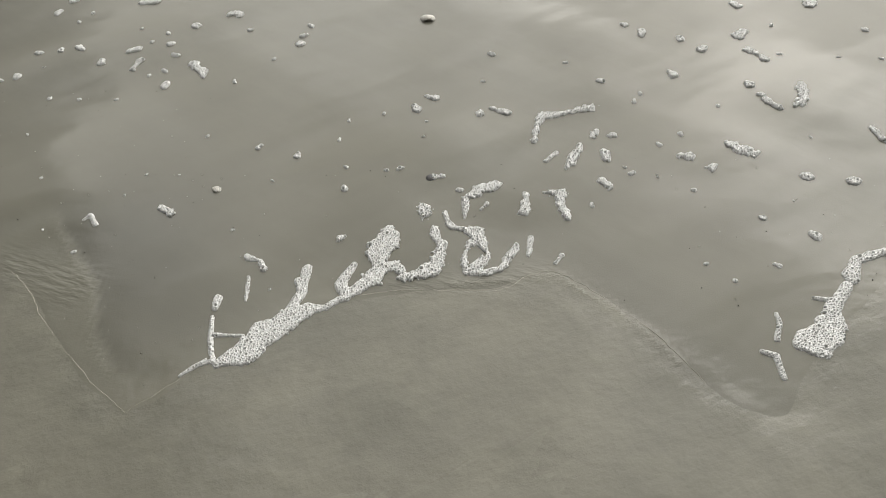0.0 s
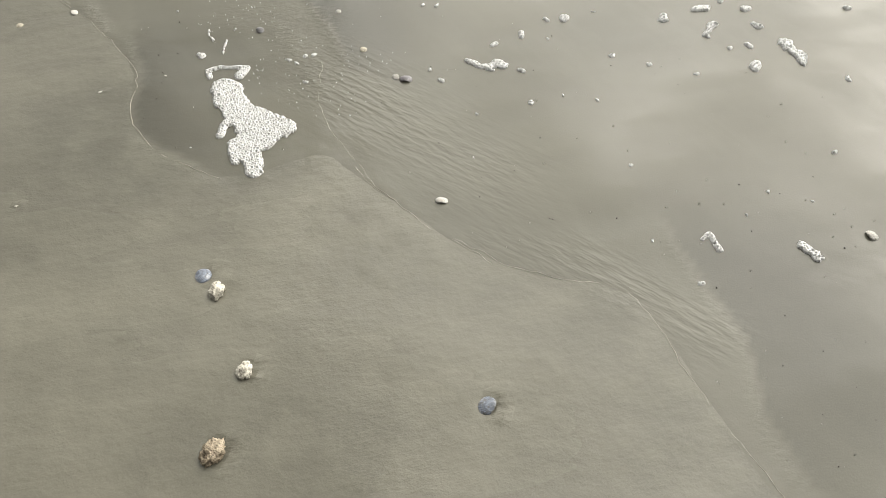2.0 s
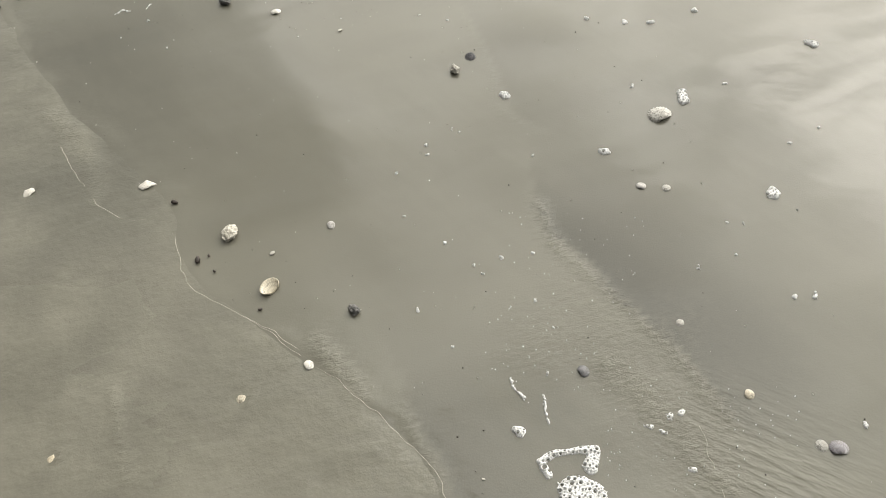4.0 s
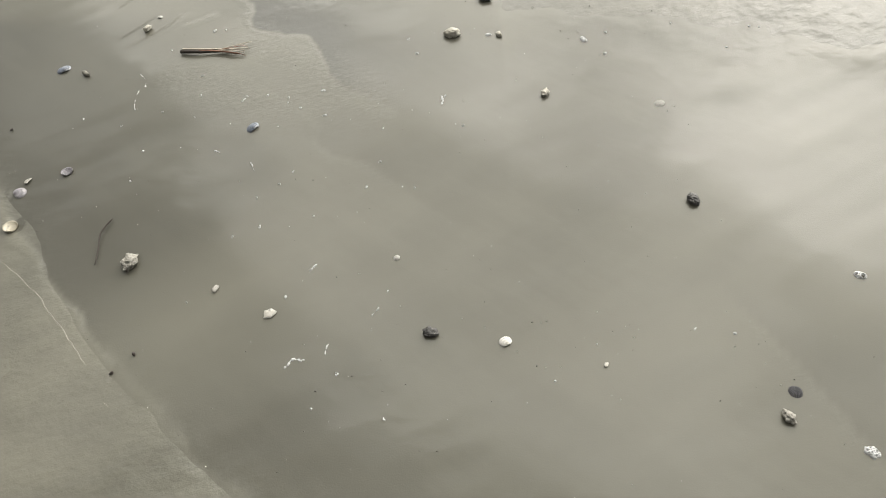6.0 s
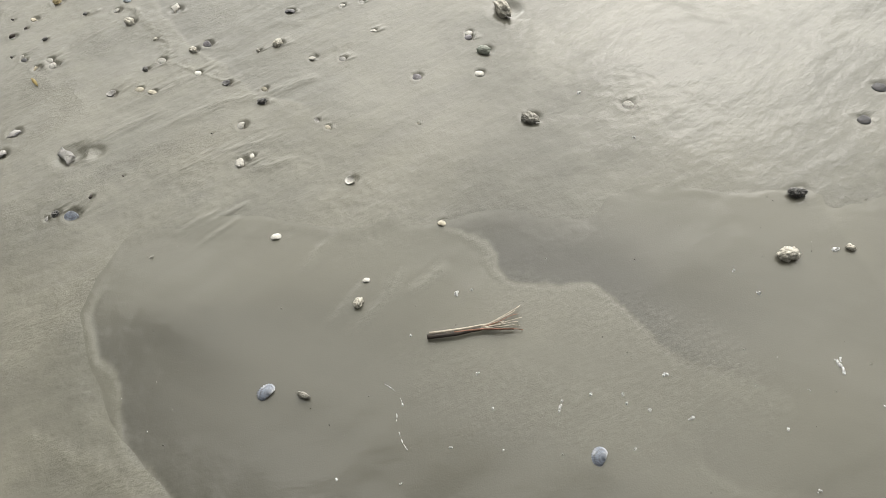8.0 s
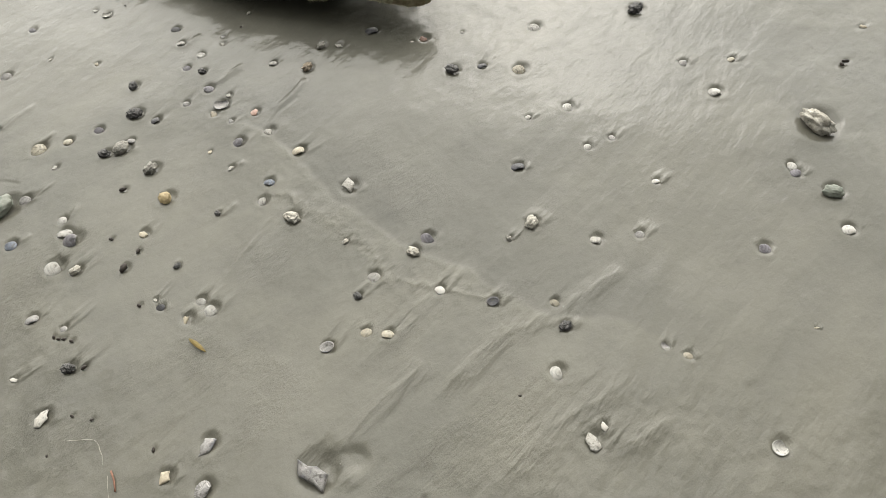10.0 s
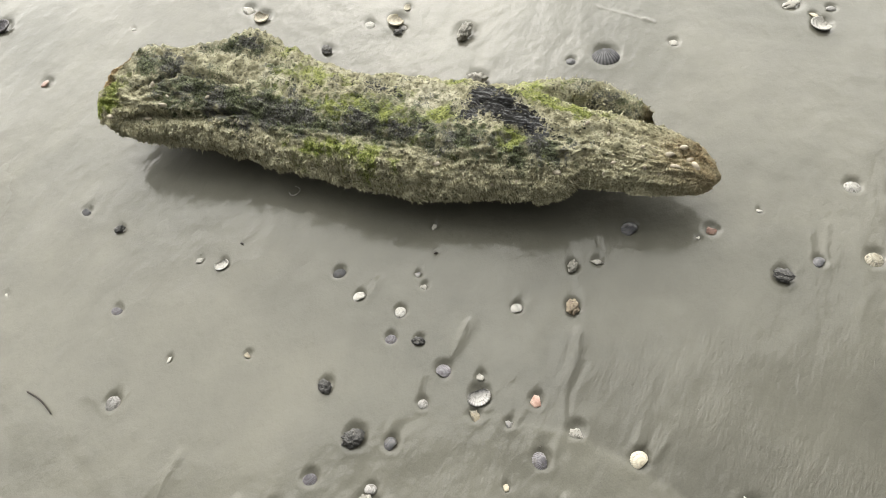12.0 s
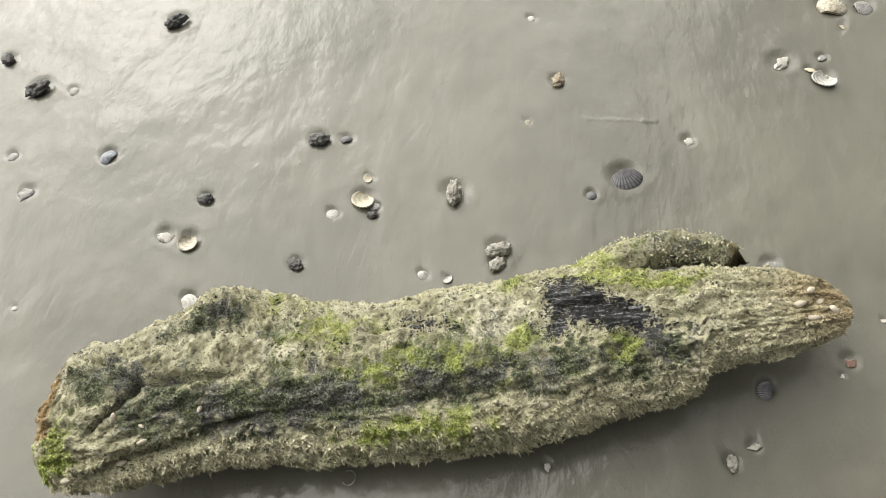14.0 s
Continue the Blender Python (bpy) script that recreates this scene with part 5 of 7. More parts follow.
chip(-4.387, 6.789, 0.041, 99, "white", "broken white piece of shell on wet sand", 5)
cockle(-4.376, 6.733, 0.046, 294, "cream", "cream worn shell, hollow side up", cup=True)
clump(-4.321, 6.492, 0.032, -95, "dark", "black pitted stone in a small hollow")
cockle(-4.490, 6.644, 0.039, 233, "white", "white ribbed cockle shell lying domed side up")
cockle(-4.663, 6.974, 0.015, 287, "white", "white ribbed cockle shell lying domed side up")
cockle(-4.183, 6.490, 0.027, 125, "white", "white ribbed cockle shell lying domed side up")
cockle(-4.072, 6.466, 0.021, 232, "cream", "cream worn shell, hollow side up", cup=True)
cockle(-4.125, 6.445, 0.047, 266, "cream", "cream worn shell, hollow side up", cup=True)
cockle(-4.130, 6.414, 0.024, 298, "grey", "grey mottled cockle shell half sunk in wet sand")
clump(-4.150, 6.408, 0.022, 126, "dark", "black pitted stone in a small hollow")
clump(-4.030, 6.622, 0.045, 303, "dark", "black pitted stone in a small hollow")
cockle(-4.002, 6.568, 0.029, 313, "dark", "blackened ribbed shell lying domed side up")
clump(-4.031, 6.276, 0.058, 24, "grey", "grey pitted stone crusted with lime", slim=.5)
cockle(-4.230, 6.244, 0.023, 248, "white", "white ribbed cockle shell lying domed side up")
cockle(-4.215, 6.195, 0.019, 351, "white", "white shell lying hollow side up", cup=True)
clump(-4.115, 6.130, 0.047, -48, "grey", "grey pitted stone crusted with lime", slim=.6)
clump(-4.145, 6.119, 0.034, 344, "grey", "grey pitted stone crusted with lime")
clump(-3.655, 6.203, 0.035, 187, "rust", "rusty brown lumpy stone crusted with lime")
cockle(-3.792, 6.217, 0.018, 191, "cream", "cream ribbed cockle shell half sunk in wet sand")
cockle(-3.494, 6.345, 0.021, 60, "white", "white ribbed cockle shell lying domed side up")
cockle(-3.915, 6.014, 0.025, 301, "dark", "blackened ribbed shell lying domed side up")
cockle(-3.846, 5.967, 0.061, 138, "dark", "blackened ribbed shell lying domed side up", tail=.1)
chip(-3.700, 5.883, 0.029, 337, "white", "broken white piece of shell on wet sand", 5)
chip(-3.411, 5.769, 0.057, -17, "white", "broken white piece of shell on wet sand", 5)
cockle(-3.422, 5.674, 0.047, 249, "white", "white shell lying hollow side up", cup=True)
chip(-3.406, 5.708, 0.024, 259, "cream", "broken cream piece of shell on wet sand", 6)
chip(-3.359, 5.693, 0.026, 150, "grey", "thin grey sliver of broken shell", 6)
cockle(-3.195, 5.711, 0.070, 281, "cream", "cream ribbed cockle shell half sunk in wet sand")
cockle(-3.171, 5.651, 0.052, 209, "grey", "grey mottled cockle shell half sunk in wet sand")
chip(-3.250, 5.676, 0.022, 240, "cream", "broken cream piece of shell on wet sand", 5)
chip(-3.923, 5.646, 0.037, 109, "clear", "thin clear plate of jelly or glass beside the log", 6)
chip(-4.053, 5.471, 0.031, -53, "pink", "broken pinkish piece of shell", 6)
cockle(-4.167, 5.584, 0.035, 359, "dark", "blackened ribbed shell lying domed side up")
chip(-4.273, 5.575, 0.025, -53, "white", "broken white piece of shell on wet sand", 4)
clump(-4.316, 5.599, 0.028, 27, "grey", "grey pitted stone crusted with lime", slim=.6)
# stretch reached at 7.7 s
cockle(-4.694, 4.210, 0.040, 159, "blue", "smooth blue-grey clam shell on wet sand")
clump(-4.736, 4.227, 0.022, 234, "dark", "black pitted stone in a small hollow")
chip(-4.759, 4.217, 0.019, 79, "grey", "thin grey sliver of broken shell", 6)
crumb(-4.645, 4.263, 0.012, 65)
cockle(-4.163, 3.981, 0.027, 355, "white", "white ribbed cockle shell lying domed side up")
cockle(-3.962, 3.789, 0.019, 353, "white", "white ribbed cockle shell lying domed side up")
clump(-3.989, 3.730, 0.028, 60, "pale", "pale lumpy stone crusted with barnacles and lime")
cockle(-3.755, 3.906, 0.023, 321, "cream", "cream ribbed cockle shell half sunk in wet sand")
chip(-4.474, 4.006, 0.011, 40, "white", "broken white piece of shell on wet sand", 4)
clump(-3.444, 4.192, 0.047, -38, "grey", "grey pitted stone crusted with lime")
cockle(-3.175, 4.167, 0.035, 174, "white", "white ribbed cockle shell lying domed side up")
cockle(-2.632, 3.931, 0.036, 197, "dark", "blackened ribbed shell lying domed side up")
cockle(-2.527, 4.028, 0.037, 150, "dark", "blackened ribbed shell lying domed side up")
clump(-2.912, 3.750, 0.042, -16, "dark", "black pitted stone in a small hollow", slim=.6)
clump(-3.017, 3.592, 0.045, -2, "pale", "pale lumpy stone crusted with barnacles and lime")
clump(-2.879, 3.573, 0.020, 126, "pale", "pale lumpy stone crusted with barnacles and lime")
clump(-2.768, 3.309, 0.027, 239, "pale", "pale lumpy stone crusted with barnacles and lime")
cockle(-4.214, 3.561, 0.039, 37, "blue", "smooth blue-grey clam shell on wet sand")
clump(-4.136, 3.531, 0.029, -34, "grey", "grey pitted stone crusted with lime", slim=.4)
chip(-4.396, 3.312, 0.029, 49, "white", "broken white piece of shell on wet sand", 4)
cockle(-4.076, 3.130, 0.031, 212, "purple", "purple and white shell lying hollow side up", cup=True)
crumb(-4.296, 3.312, 0.009, 86)
cockle(-3.582, 3.254, 0.038, 48, "blue", "smooth blue-grey clam shell on wet sand")
# stretch reached at 6.3 s
clump(-3.825, 2.816, 0.046, 82, "grey", "grey pitted stone crusted with lime")
chip(-4.181, 3.106, 0.029, 100, "white", "broken white piece of shell on wet sand", 5)
cockle(-4.192, 3.067, 0.039, 312, "purple", "dark purple ribbed cockle shell in a scoured hollow")
cockle(-4.170, 2.949, 0.037, 248, "cream", "cream worn shell, hollow side up", cup=True)
chip(-3.600, 2.726, 0.026, 55, "white", "broken white piece of shell on wet sand", 6)
chip(-3.457, 2.650, 0.034, 12, "white", "broken white piece of shell on wet sand", 5)
clump(-3.091, 2.579, 0.032, 347, "dark", "black pitted stone in a small hollow")
cockle(-2.928, 2.548, 0.028, 26, "white", "white ribbed cockle shell lying domed side up", tail=.08)
cockle(-3.171, 2.787, 0.017, 198, "white", "white ribbed cockle shell lying domed side up")
clump(-2.453, 2.903, 0.034, 108, "dark", "black pitted stone in a small hollow")
cockle(-2.469, 3.242, 0.025, 185, "white", "white ribbed cockle shell lying domed side up")
cockle(-2.227, 3.689, 0.022, 342, "dark", "blackened ribbed shell lying domed side up")
clump(-2.389, 2.350, 0.029, 106, "grey", "grey pitted stone crusted with lime")
crumb(-3.756, 2.565, 0.010, 127)
crumb(-3.796, 2.521, 0.010, 46)
crumb(-4.260, 2.978, 0.009, 147)
cockle(-4.064, 2.428, 0.026, 56, "cream", "cream ribbed cockle shell half sunk in wet sand")
cockle(-4.233, 2.939, 0.017, 138, "white", "white ribbed cockle shell lying domed side up")
# stretch reached at 4.2 s
chip(-3.319, 1.867, 0.033, 92, "white", "broken white piece of shell on wet sand", 5)
chip(-3.034, 1.920, 0.041, 18, "white", "broken white piece of shell on wet sand", 4)
crumb(-2.944, 1.877, 0.014, 348)
clump(-2.782, 1.808, 0.040, 81, "pale", "pale lumpy stone crusted with barnacles and lime")
chip(-2.673, 1.773, 0.014, 219, "white", "broken white piece of shell on wet sand", 5)
cockle(-2.570, 1.857, 0.020, 296, "grey", "grey mottled cockle shell half sunk in wet sand")
cockle(-2.648, 1.688, 0.038, 238, "cream", "cream worn shell, hollow side up", cup=True)
clump(-2.464, 1.660, 0.025, 137, "dark", "black pitted stone in a small hollow")
crumb(-2.809, 1.748, 0.007, 117)
crumb(-2.782, 1.712, 0.007, 330)
crumb(-2.653, 1.637, 0.008, 194)
crumb(-2.829, 1.734, 0.016, 117)
cockle(-2.521, 1.535, 0.023, 316, "white", "white ribbed cockle shell lying domed side up")
cockle(-2.627, 1.452, 0.021, 203, "cream", "cream ribbed cockle shell half sunk in wet sand")
cockle(-2.359, 2.405, 0.031, 155, "dark", "blackened ribbed shell lying domed side up")
cockle(-1.898, 2.240, 0.056, 36, "white", "white ribbed cockle shell lying domed side up")
cockle(-1.933, 2.030, 0.021, 352, "grey", "grey mottled cockle shell half sunk in wet sand")
cockle(-1.882, 2.032, 0.019, 178, "white", "white ribbed cockle shell lying domed side up")
cockle(-1.852, 1.716, 0.016, 173, "white", "white ribbed cockle shell lying domed side up")
cockle(-1.739, 1.591, 0.020, 255, "cream", "cream ribbed cockle shell half sunk in wet sand")
cockle(-1.629, 1.518, 0.021, 138, "white", "white ribbed cockle shell lying domed side up")
cockle(-1.604, 1.515, 0.032, 8, "purple", "dark purple ribbed cockle shell in a scoured hollow", tail=.06)
cockle(-2.018, 1.593, 0.024, 308, "dark", "blackened ribbed shell lying domed side up")
chip(-2.722, 2.483, 0.012, 57, "white", "broken white piece of shell on wet sand", 6)
# stretch reached at 3.0 s
cockle(-2.652, 1.155, 0.024, 94, "cream", "cream ribbed cockle shell half sunk in wet sand")
clump(-2.643, 1.060, 0.025, 353, "dark", "black pitted stone in a small hollow")
cockle(-2.658, 0.891, 0.024, 179, "white", "white ribbed cockle shell lying domed side up")
chip(-2.649, 0.869, 0.015, 150, "white", "broken white piece of shell on wet sand", 5)
chip(-2.445, 0.944, 0.023, 89, "grey", "thin grey sliver of broken shell", 5)
chip(-2.267, 0.935, 0.010, 177, "white", "broken white piece of shell on wet sand", 5)
chip(-2.286, 1.286, 0.012, 52, "white", "broken white piece of shell on wet sand", 4)
cockle(-1.417, 1.184, 0.024, 14, "white", "white ribbed cockle shell lying domed side up", tail=.22)
chip(-2.938, 1.290, 0.017, 44, "cream", "broken cream piece of shell on wet sand", 6)
chip(-2.164, 1.377, 0.007, 346, "white", "broken white piece of shell on wet sand", 4)
# stretch reached at 1.5 s
clump(-1.764, 0.858, 0.037, 106, "pale", "pale lumpy stone crusted with barnacles and lime")
cockle(-1.810, 0.884, 0.035, 281, "blue", "smooth blue-grey clam shell on wet sand")
clump(-1.641, 0.722, 0.033, 89, "pale", "pale lumpy stone crusted with barnacles and lime")
clump(-1.627, 0.574, 0.047, 89, "rust", "rusty brown lumpy stone crusted with lime")
cockle(-1.215, 0.777, 0.036, 79, "blue", "smooth blue-grey clam shell on wet sand", tail=.08)
cockle(-0.584, 1.323, 0.028, 298, "white", "white ribbed cockle shell lying domed side up")
# stretch reached at 0.0 s
cockle(-0.030, 2.094, 0.054, 5, "white", "white ribbed cockle shell lying domed side up")
cockle(-0.028, 1.348, 0.024, 192, "dark", "blackened ribbed shell lying domed side up")

def scatter(name, count, boxes, low, high, material, label, category, dome=False):
    """Grit too fine to pick apart, strewn thinly over stretches of the beach."""
    rnd = random.Random(count)
    verts, faces = [], []
    for x0, y0, x1, y1 in boxes:
        for _ in range(count):
            x, y = rnd.uniform(x0, x1), rnd.uniform(y0, y1)
            r, k, a = rnd.uniform(low, high), len(verts), rnd.uniform(0, 6.3)
            n = 5
            for j in range(n):
                b = a + 6.283 * j / n
                w = r * rnd.uniform(0.6, 1.1)
                verts.append((x + math.cos(b) * w, y + math.sin(b) * w, -0.003))
            verts.append((x, y, -0.0005 + r * (0.9 if dome else 0.5)))
            faces += [(k + j, k + (j + 1) % n, k + n) for j in range(n)]
    ob = new(name, mesh_of(name, verts, faces, material, dome))
    return tagged(ob, label, category, kind="stuff")


STRIPS = [(-1.4, 0.4, 1.3, 1.4), (-2.9, 0.6, -0.6, 1.8), (-3.8, 1.2, -1.8, 2.6), (-4.6, 2.4, -2.4, 3.8), (-5.3, 4.0, -3.2, 5.6), (-5.4, 5.2, -3.3, 7.4)]
scatter("shell_grit", 150, STRIPS, 0.0008, 0.0026, SHELLS["white"], "thin scatter of white shell grit on wet sand", "grit")
scatter("dark_grit", 95, STRIPS, 0.0008, 0.0026, BARK, "thin scatter of dark grit on wet sand", "grit")
scatter("loose_bubbles", 90, [(-1.98, 1.36, -1.66, 1.60), (-2.20, 1.55, -1.92, 1.95)], 0.0008, 0.0018, FOAM, "crinkled scum of tiny foam bubbles", "foam", True)

# ---- water and sand ----
SEA = -0.0030  # the level of the standing film
SHORE = [(2.2, 1.9), (1.0, 0.97), (0.71, 0.70), (0.65, 0.645), (0.53, 0.72), (0.45, 0.85), (0.26, 1.02), (0.12, 0.975), (-0.05, 0.98), (-0.29, 0.94), (-0.54, 0.78), (-0.65, 0.69),
         (-0.85, 0.87), (-1.01, 1.06), (-1.18, 1.06), (-1.35, 1.09), (-1.48, 1.14), (-1.62, 1.22), (-1.72, 1.24), (-1.80, 1.16), (-1.89, 1.12),
         (-2.05, 1.15), (-2.18, 1.24), (-2.24, 1.37), (-2.42, 1.49), (-2.69, 1.62), (-2.83, 1.70), (-2.96, 1.88)]
SHORE_2 = [(-3.09, 1.96), (-3.33, 2.12), (-3.67, 2.40), (-3.86, 2.58), (-4.04, 2.83), (-4.16, 3.0), (-4.35, 3.2), (-4.41, 3.37), (-4.52, 3.53), (-4.63, 3.87), (-4.52, 4.10),
           (-4.25, 4.08), (-3.95, 3.95), (-3.86, 4.02), (-3.91, 4.18), (-4.02, 4.40), (-4.24, 4.57), (-4.38, 4.74), (-4.46, 4.97), (-4.62, 5.25), (-4.82, 5.7), (-4.98, 6.3), (-4.9, 7.0), (-4.3, 7.7),
           (-3.0, 8.6), (2.2, 8.6)]


RUFFLES = [  # lines of crinkled, drier sand: half-width, then places
    (0.025, [(-4.577, 5.124), (-4.528, 5.033), (-4.462, 4.921), (-4.441, 4.779)]),
    (0.012, [(-4.424, 4.769), (-4.275, 4.636)]),
    (0.023, [(-4.71, 3.579), (-4.543, 3.454), (-4.409, 3.295), (-4.325, 3.159), (-4.238, 3.057)]),
    (0.016, [(-2.137, 1.962), (-2.092, 1.866), (-2.003, 1.783), (-1.875, 1.666), (-1.772, 1.542)]),
    (0.032, [(-1.972, 1.619), (-1.854, 1.51), (-1.784, 1.435)]),
    (0.029, [(-3.4, 2.121), (-3.206, 1.968), (-3.142, 1.871)]),
    (0.02, [(-2.521, 1.59), (-2.404, 1.491)]),
    (0.01, [(-2.882, 1.432), (-2.811, 1.323), (-2.773, 1.278)]),
    (0.005, [(-3.731, 6.106), (-3.677, 5.964)]),
    (0.024, [(-4.148, 6.692), (-4.108, 6.642)]),
    (0.013, [(0.266, 1.007), (0.411, 0.877), (0.486, 0.774)]),
    (0.012, [(0.019, 0.994), (0.254, 1.01)]),
]
RILLS = [  # narrow runnels
    (0.005, [(-4.63, 5.062), (-4.668, 5.044), (-4.713, 5.02), (-4.757, 4.985)]),
    (0.005, [(-4.442, 5.436), (-4.509, 5.408), (-4.541, 5.376)]),
    (0.003, [(-5.35, 5.646), (-5.291, 5.582), (-5.225, 5.549), (-5.185, 5.515)]),
]
STREAMS = [  # threads combed into the sand by the ebbing water, a ridge with furrows beside it: half-width, then places from the upstream end
    (0.020, [(-4.07, 4.35), (-4.29, 4.33), (-4.42, 4.29), (-4.52, 4.24), (-4.56, 4.18)]),
    (0.019, [(-4.11, 4.54), (-4.28, 4.54), (-4.43, 4.50), (-4.54, 4.44)]),
    (0.019, [(-4.44, 4.57), (-4.60, 4.51), (-4.72, 4.44)]),
    (0.009, [(-4.21, 4.12), (-4.28, 4.10), (-4.34, 4.08)]),
    (0.009, [(-4.24, 4.08), (-4.31, 4.04), (-4.38, 4.00)]),
    (0.010, [(-4.29, 4.12), (-4.37, 4.09), (-4.42, 4.06)]),
    (0.014, [(-3.87, 3.82), (-3.91, 3.75), (-3.97, 3.70), (-4.05, 3.64)]),
    (0.014, [(-3.76, 3.79), (-3.83, 3.75), (-3.89, 3.72)]),
    (0.016, [(-3.98, 4.57), (-4.11, 4.55), (-4.20, 4.51)]),
    (0.017, [(-4.36, 4.71), (-4.50, 4.65), (-4.61, 4.61)]),
    (0.014, [(-4.08, 4.24), (-4.16, 4.24), (-4.23, 4.24)]),
    (0.011, [(-3.96, 3.80), (-4.02, 3.74), (-4.08, 3.68)]),
    (0.012, [(-4.02, 3.95), (-4.08, 3.90), (-4.12, 3.84)]),
    (0.007, [(-4.62, 5.08), (-4.70, 5.02), (-4.76, 4.97), (-4.80, 4.94)]),
    (0.010, [(-4.39, 5.51), (-4.47, 5.45), (-4.53, 5.44)]),
    (0.007, [(-5.09, 5.48), (-5.15, 5.45), (-5.18, 5.43)]),
    (0.009, [(-5.11, 5.82), (-5.18, 5.78), (-5.23, 5.75)]),
    (0.011, [(-4.61, 5.86), (-4.66, 5.84), (-4.70, 5.84)]),
    (0.009, [(-4.53, 5.66), (-4.60, 5.63), (-4.64, 5.61)]),
    (0.009, [(-4.86, 5.48), (-4.92, 5.49), (-4.95, 5.49)]),
    (0.007, [(-5.05, 5.37), (-5.08, 5.33), (-5.10, 5.32)]),
    (0.008, [(-4.63, 5.29), (-4.66, 5.28), (-4.69, 5.27)]),
    (0.007, [(-4.68, 5.17), (-4.72, 5.15), (-4.74, 5.15)]),
    (0.008, [(-5.07, 5.67), (-5.11, 5.65), (-5.14, 5.64)]),
    (0.006, [(-4.56, 5.13), (-4.56, 5.09), (-4.55, 5.06)]),
    (0.006, [(-5.11, 5.23), (-5.12, 5.21), (-5.15, 5.21)]),
    (0.006, [(-5.17, 5.33), (-5.20, 5.32), (-5.22, 5.31)]),
]


TROUGHS = [  # deeper runnels of silty water, sharp along this line and shoaling away from it: reach to the line's left (-: right), strength, places
    (0.42, 0.72, [(-1.00, 1.28), (-0.87, 1.13), (-0.79, 0.98), (-0.75, 0.86), (-0.69, 0.77), (-0.63, 0.76)]),
    (0.20, 0.45, [(0.27, 1.02), (0.38, 0.89), (0.46, 0.76), (0.53, 0.68), (0.65, 0.65)]),
    (0.17, 0.9, [(-2.35, 1.55), (-2.23, 1.37), (-2.19, 1.27), (-2.11, 1.18), (-2.00, 1.14), (-1.89, 1.12), (-1.84, 1.10)]),
    (0.26, 1.05, [(-2.16, 2.05), (-2.12, 1.92), (-2.04, 1.84), (-1.95, 1.74), (-1.86, 1.66), (-1.76, 1.54), (-1.66, 1.50)]),
    (0.12, 0.5, [(-2.42, 2.62), (-2.34, 2.47), (-2.24, 2.27), (-2.18, 2.19), (-2.10, 2.16)]),
    (0.65, 0.38, [(-3.75, 2.51), (-3.55, 2.30), (-3.35, 2.14), (-3.13, 1.97), (-2.96, 1.89)]),
    (0.85, 0.75, [(-4.51, 4.01), (-4.63, 3.86), (-4.55, 3.69), (-4.52, 3.51), (-4.42, 3.37), (-4.33, 3.20), (-4.24, 3.07), (-4.00, 2.75), (-3.75, 2.50)]),
    (0.24, 1.15, [(-3.79, 3.92), (-3.66, 3.82), (-3.64, 3.71), (-3.48, 3.64), (-3.40, 3.52), (-3.34, 3.40), (-3.23, 3.32)]),
    (0.34, 0.75, [(-4.65, 5.54), (-4.52, 5.23), (-4.46, 5.03), (-4.37, 4.85), (-4.29, 4.71), (-4.15, 4.52), (-4.06, 4.46), (-3.99, 4.31)]),
    (0.16, 0.5, [(-3.40, 3.24), (-3.40, 3.18), (-3.35, 3.13), (-3.24, 3.07), (-3.15, 2.99)]),
]
RIPPLES = [  # stretches combed by the draining film: half-width, then places
    (0.11, [(-1.78, 1.50), (-1.55, 1.37), (-1.35, 1.27)]),
    (0.05, [(-1.31, 1.11), (-1.06, 1.09), (-0.86, 1.02)]),
    (0.03, [(-0.11, 1.00), (0.06, 1.00), (0.23, 1.02)]),
]
CRINKLES = [  # broader stretches, faintly crinkled
    (0.10, [(-3.82, 3.51), (-3.60, 3.37), (-3.41, 3.33)]),
    (0.14, [(-4.47, 4.16), (-4.21, 4.28), (-3.93, 4.04)]),
    (0.08, [(-2.09, 1.65), (-1.89, 1.68)]),
    (0.09, [(-3.64, 3.64), (-3.43, 3.49), (-3.26, 3.32)]),
    (0.07, [(-4.577, 5.124), (-4.462, 4.921), (-4.424, 4.769), (-4.275, 4.636)]),
    (0.10, [(-1.75, 1.05), (-1.60, 0.90), (-1.45, 0.75), (-1.30, 0.60)]),
    (0.09, [(-2.02, 1.72), (-1.90, 1.58), (-1.80, 1.47)]),
]


def softened(q, cells):
    """A grid blurred along both axes by a moving mean over that many cells, twice."""
    for axis, n in ((0, cells[0]), (1, cells[1])) * 2:
        wide = np.concatenate([np.repeat(np.take(q, [0], axis), n + 1, axis), q, np.repeat(np.take(q, [-1], axis), n, axis)], axis)
        total = np.cumsum(wide, axis)
        count = q.shape[axis]
        q = (np.take(total, range(2 * n + 1, 2 * n + 1 + count), axis) - np.take(total, range(count), axis)) / (2 * n + 1)
    return q


def side_distance(x, y, line):
    """Signed distance to a smooth line (positive to its left) and how far along it the nearest place lies, 0 to 1."""
    dist, signed, along = np.full(x.shape, 9.0), np.full(x.shape, 9.0), np.zeros(x.shape)
    pts = spline([(*p, 0) for p in line], 0.03)
    for i, (a, b) in enumerate(zip(pts, pts[1:])):
        dx, dy = b.x - a.x, b.y - a.y
        t = np.clip(((x - a.x) * dx + (y - a.y) * dy) / (dx * dx + dy * dy + 1e-12), 0, 1)
        d = np.hypot(x - a.x - dx * t, y - a.y - dy * t)
        closer = d < dist
        dist = np.where(closer, d, dist)
        signed = np.where(closer, d * np.sign(dx * (y - a.y) - dy * (x - a.x)), signed)
        along = np.where(closer, (i + t) / (len(pts) - 1), along)
    return signed, along


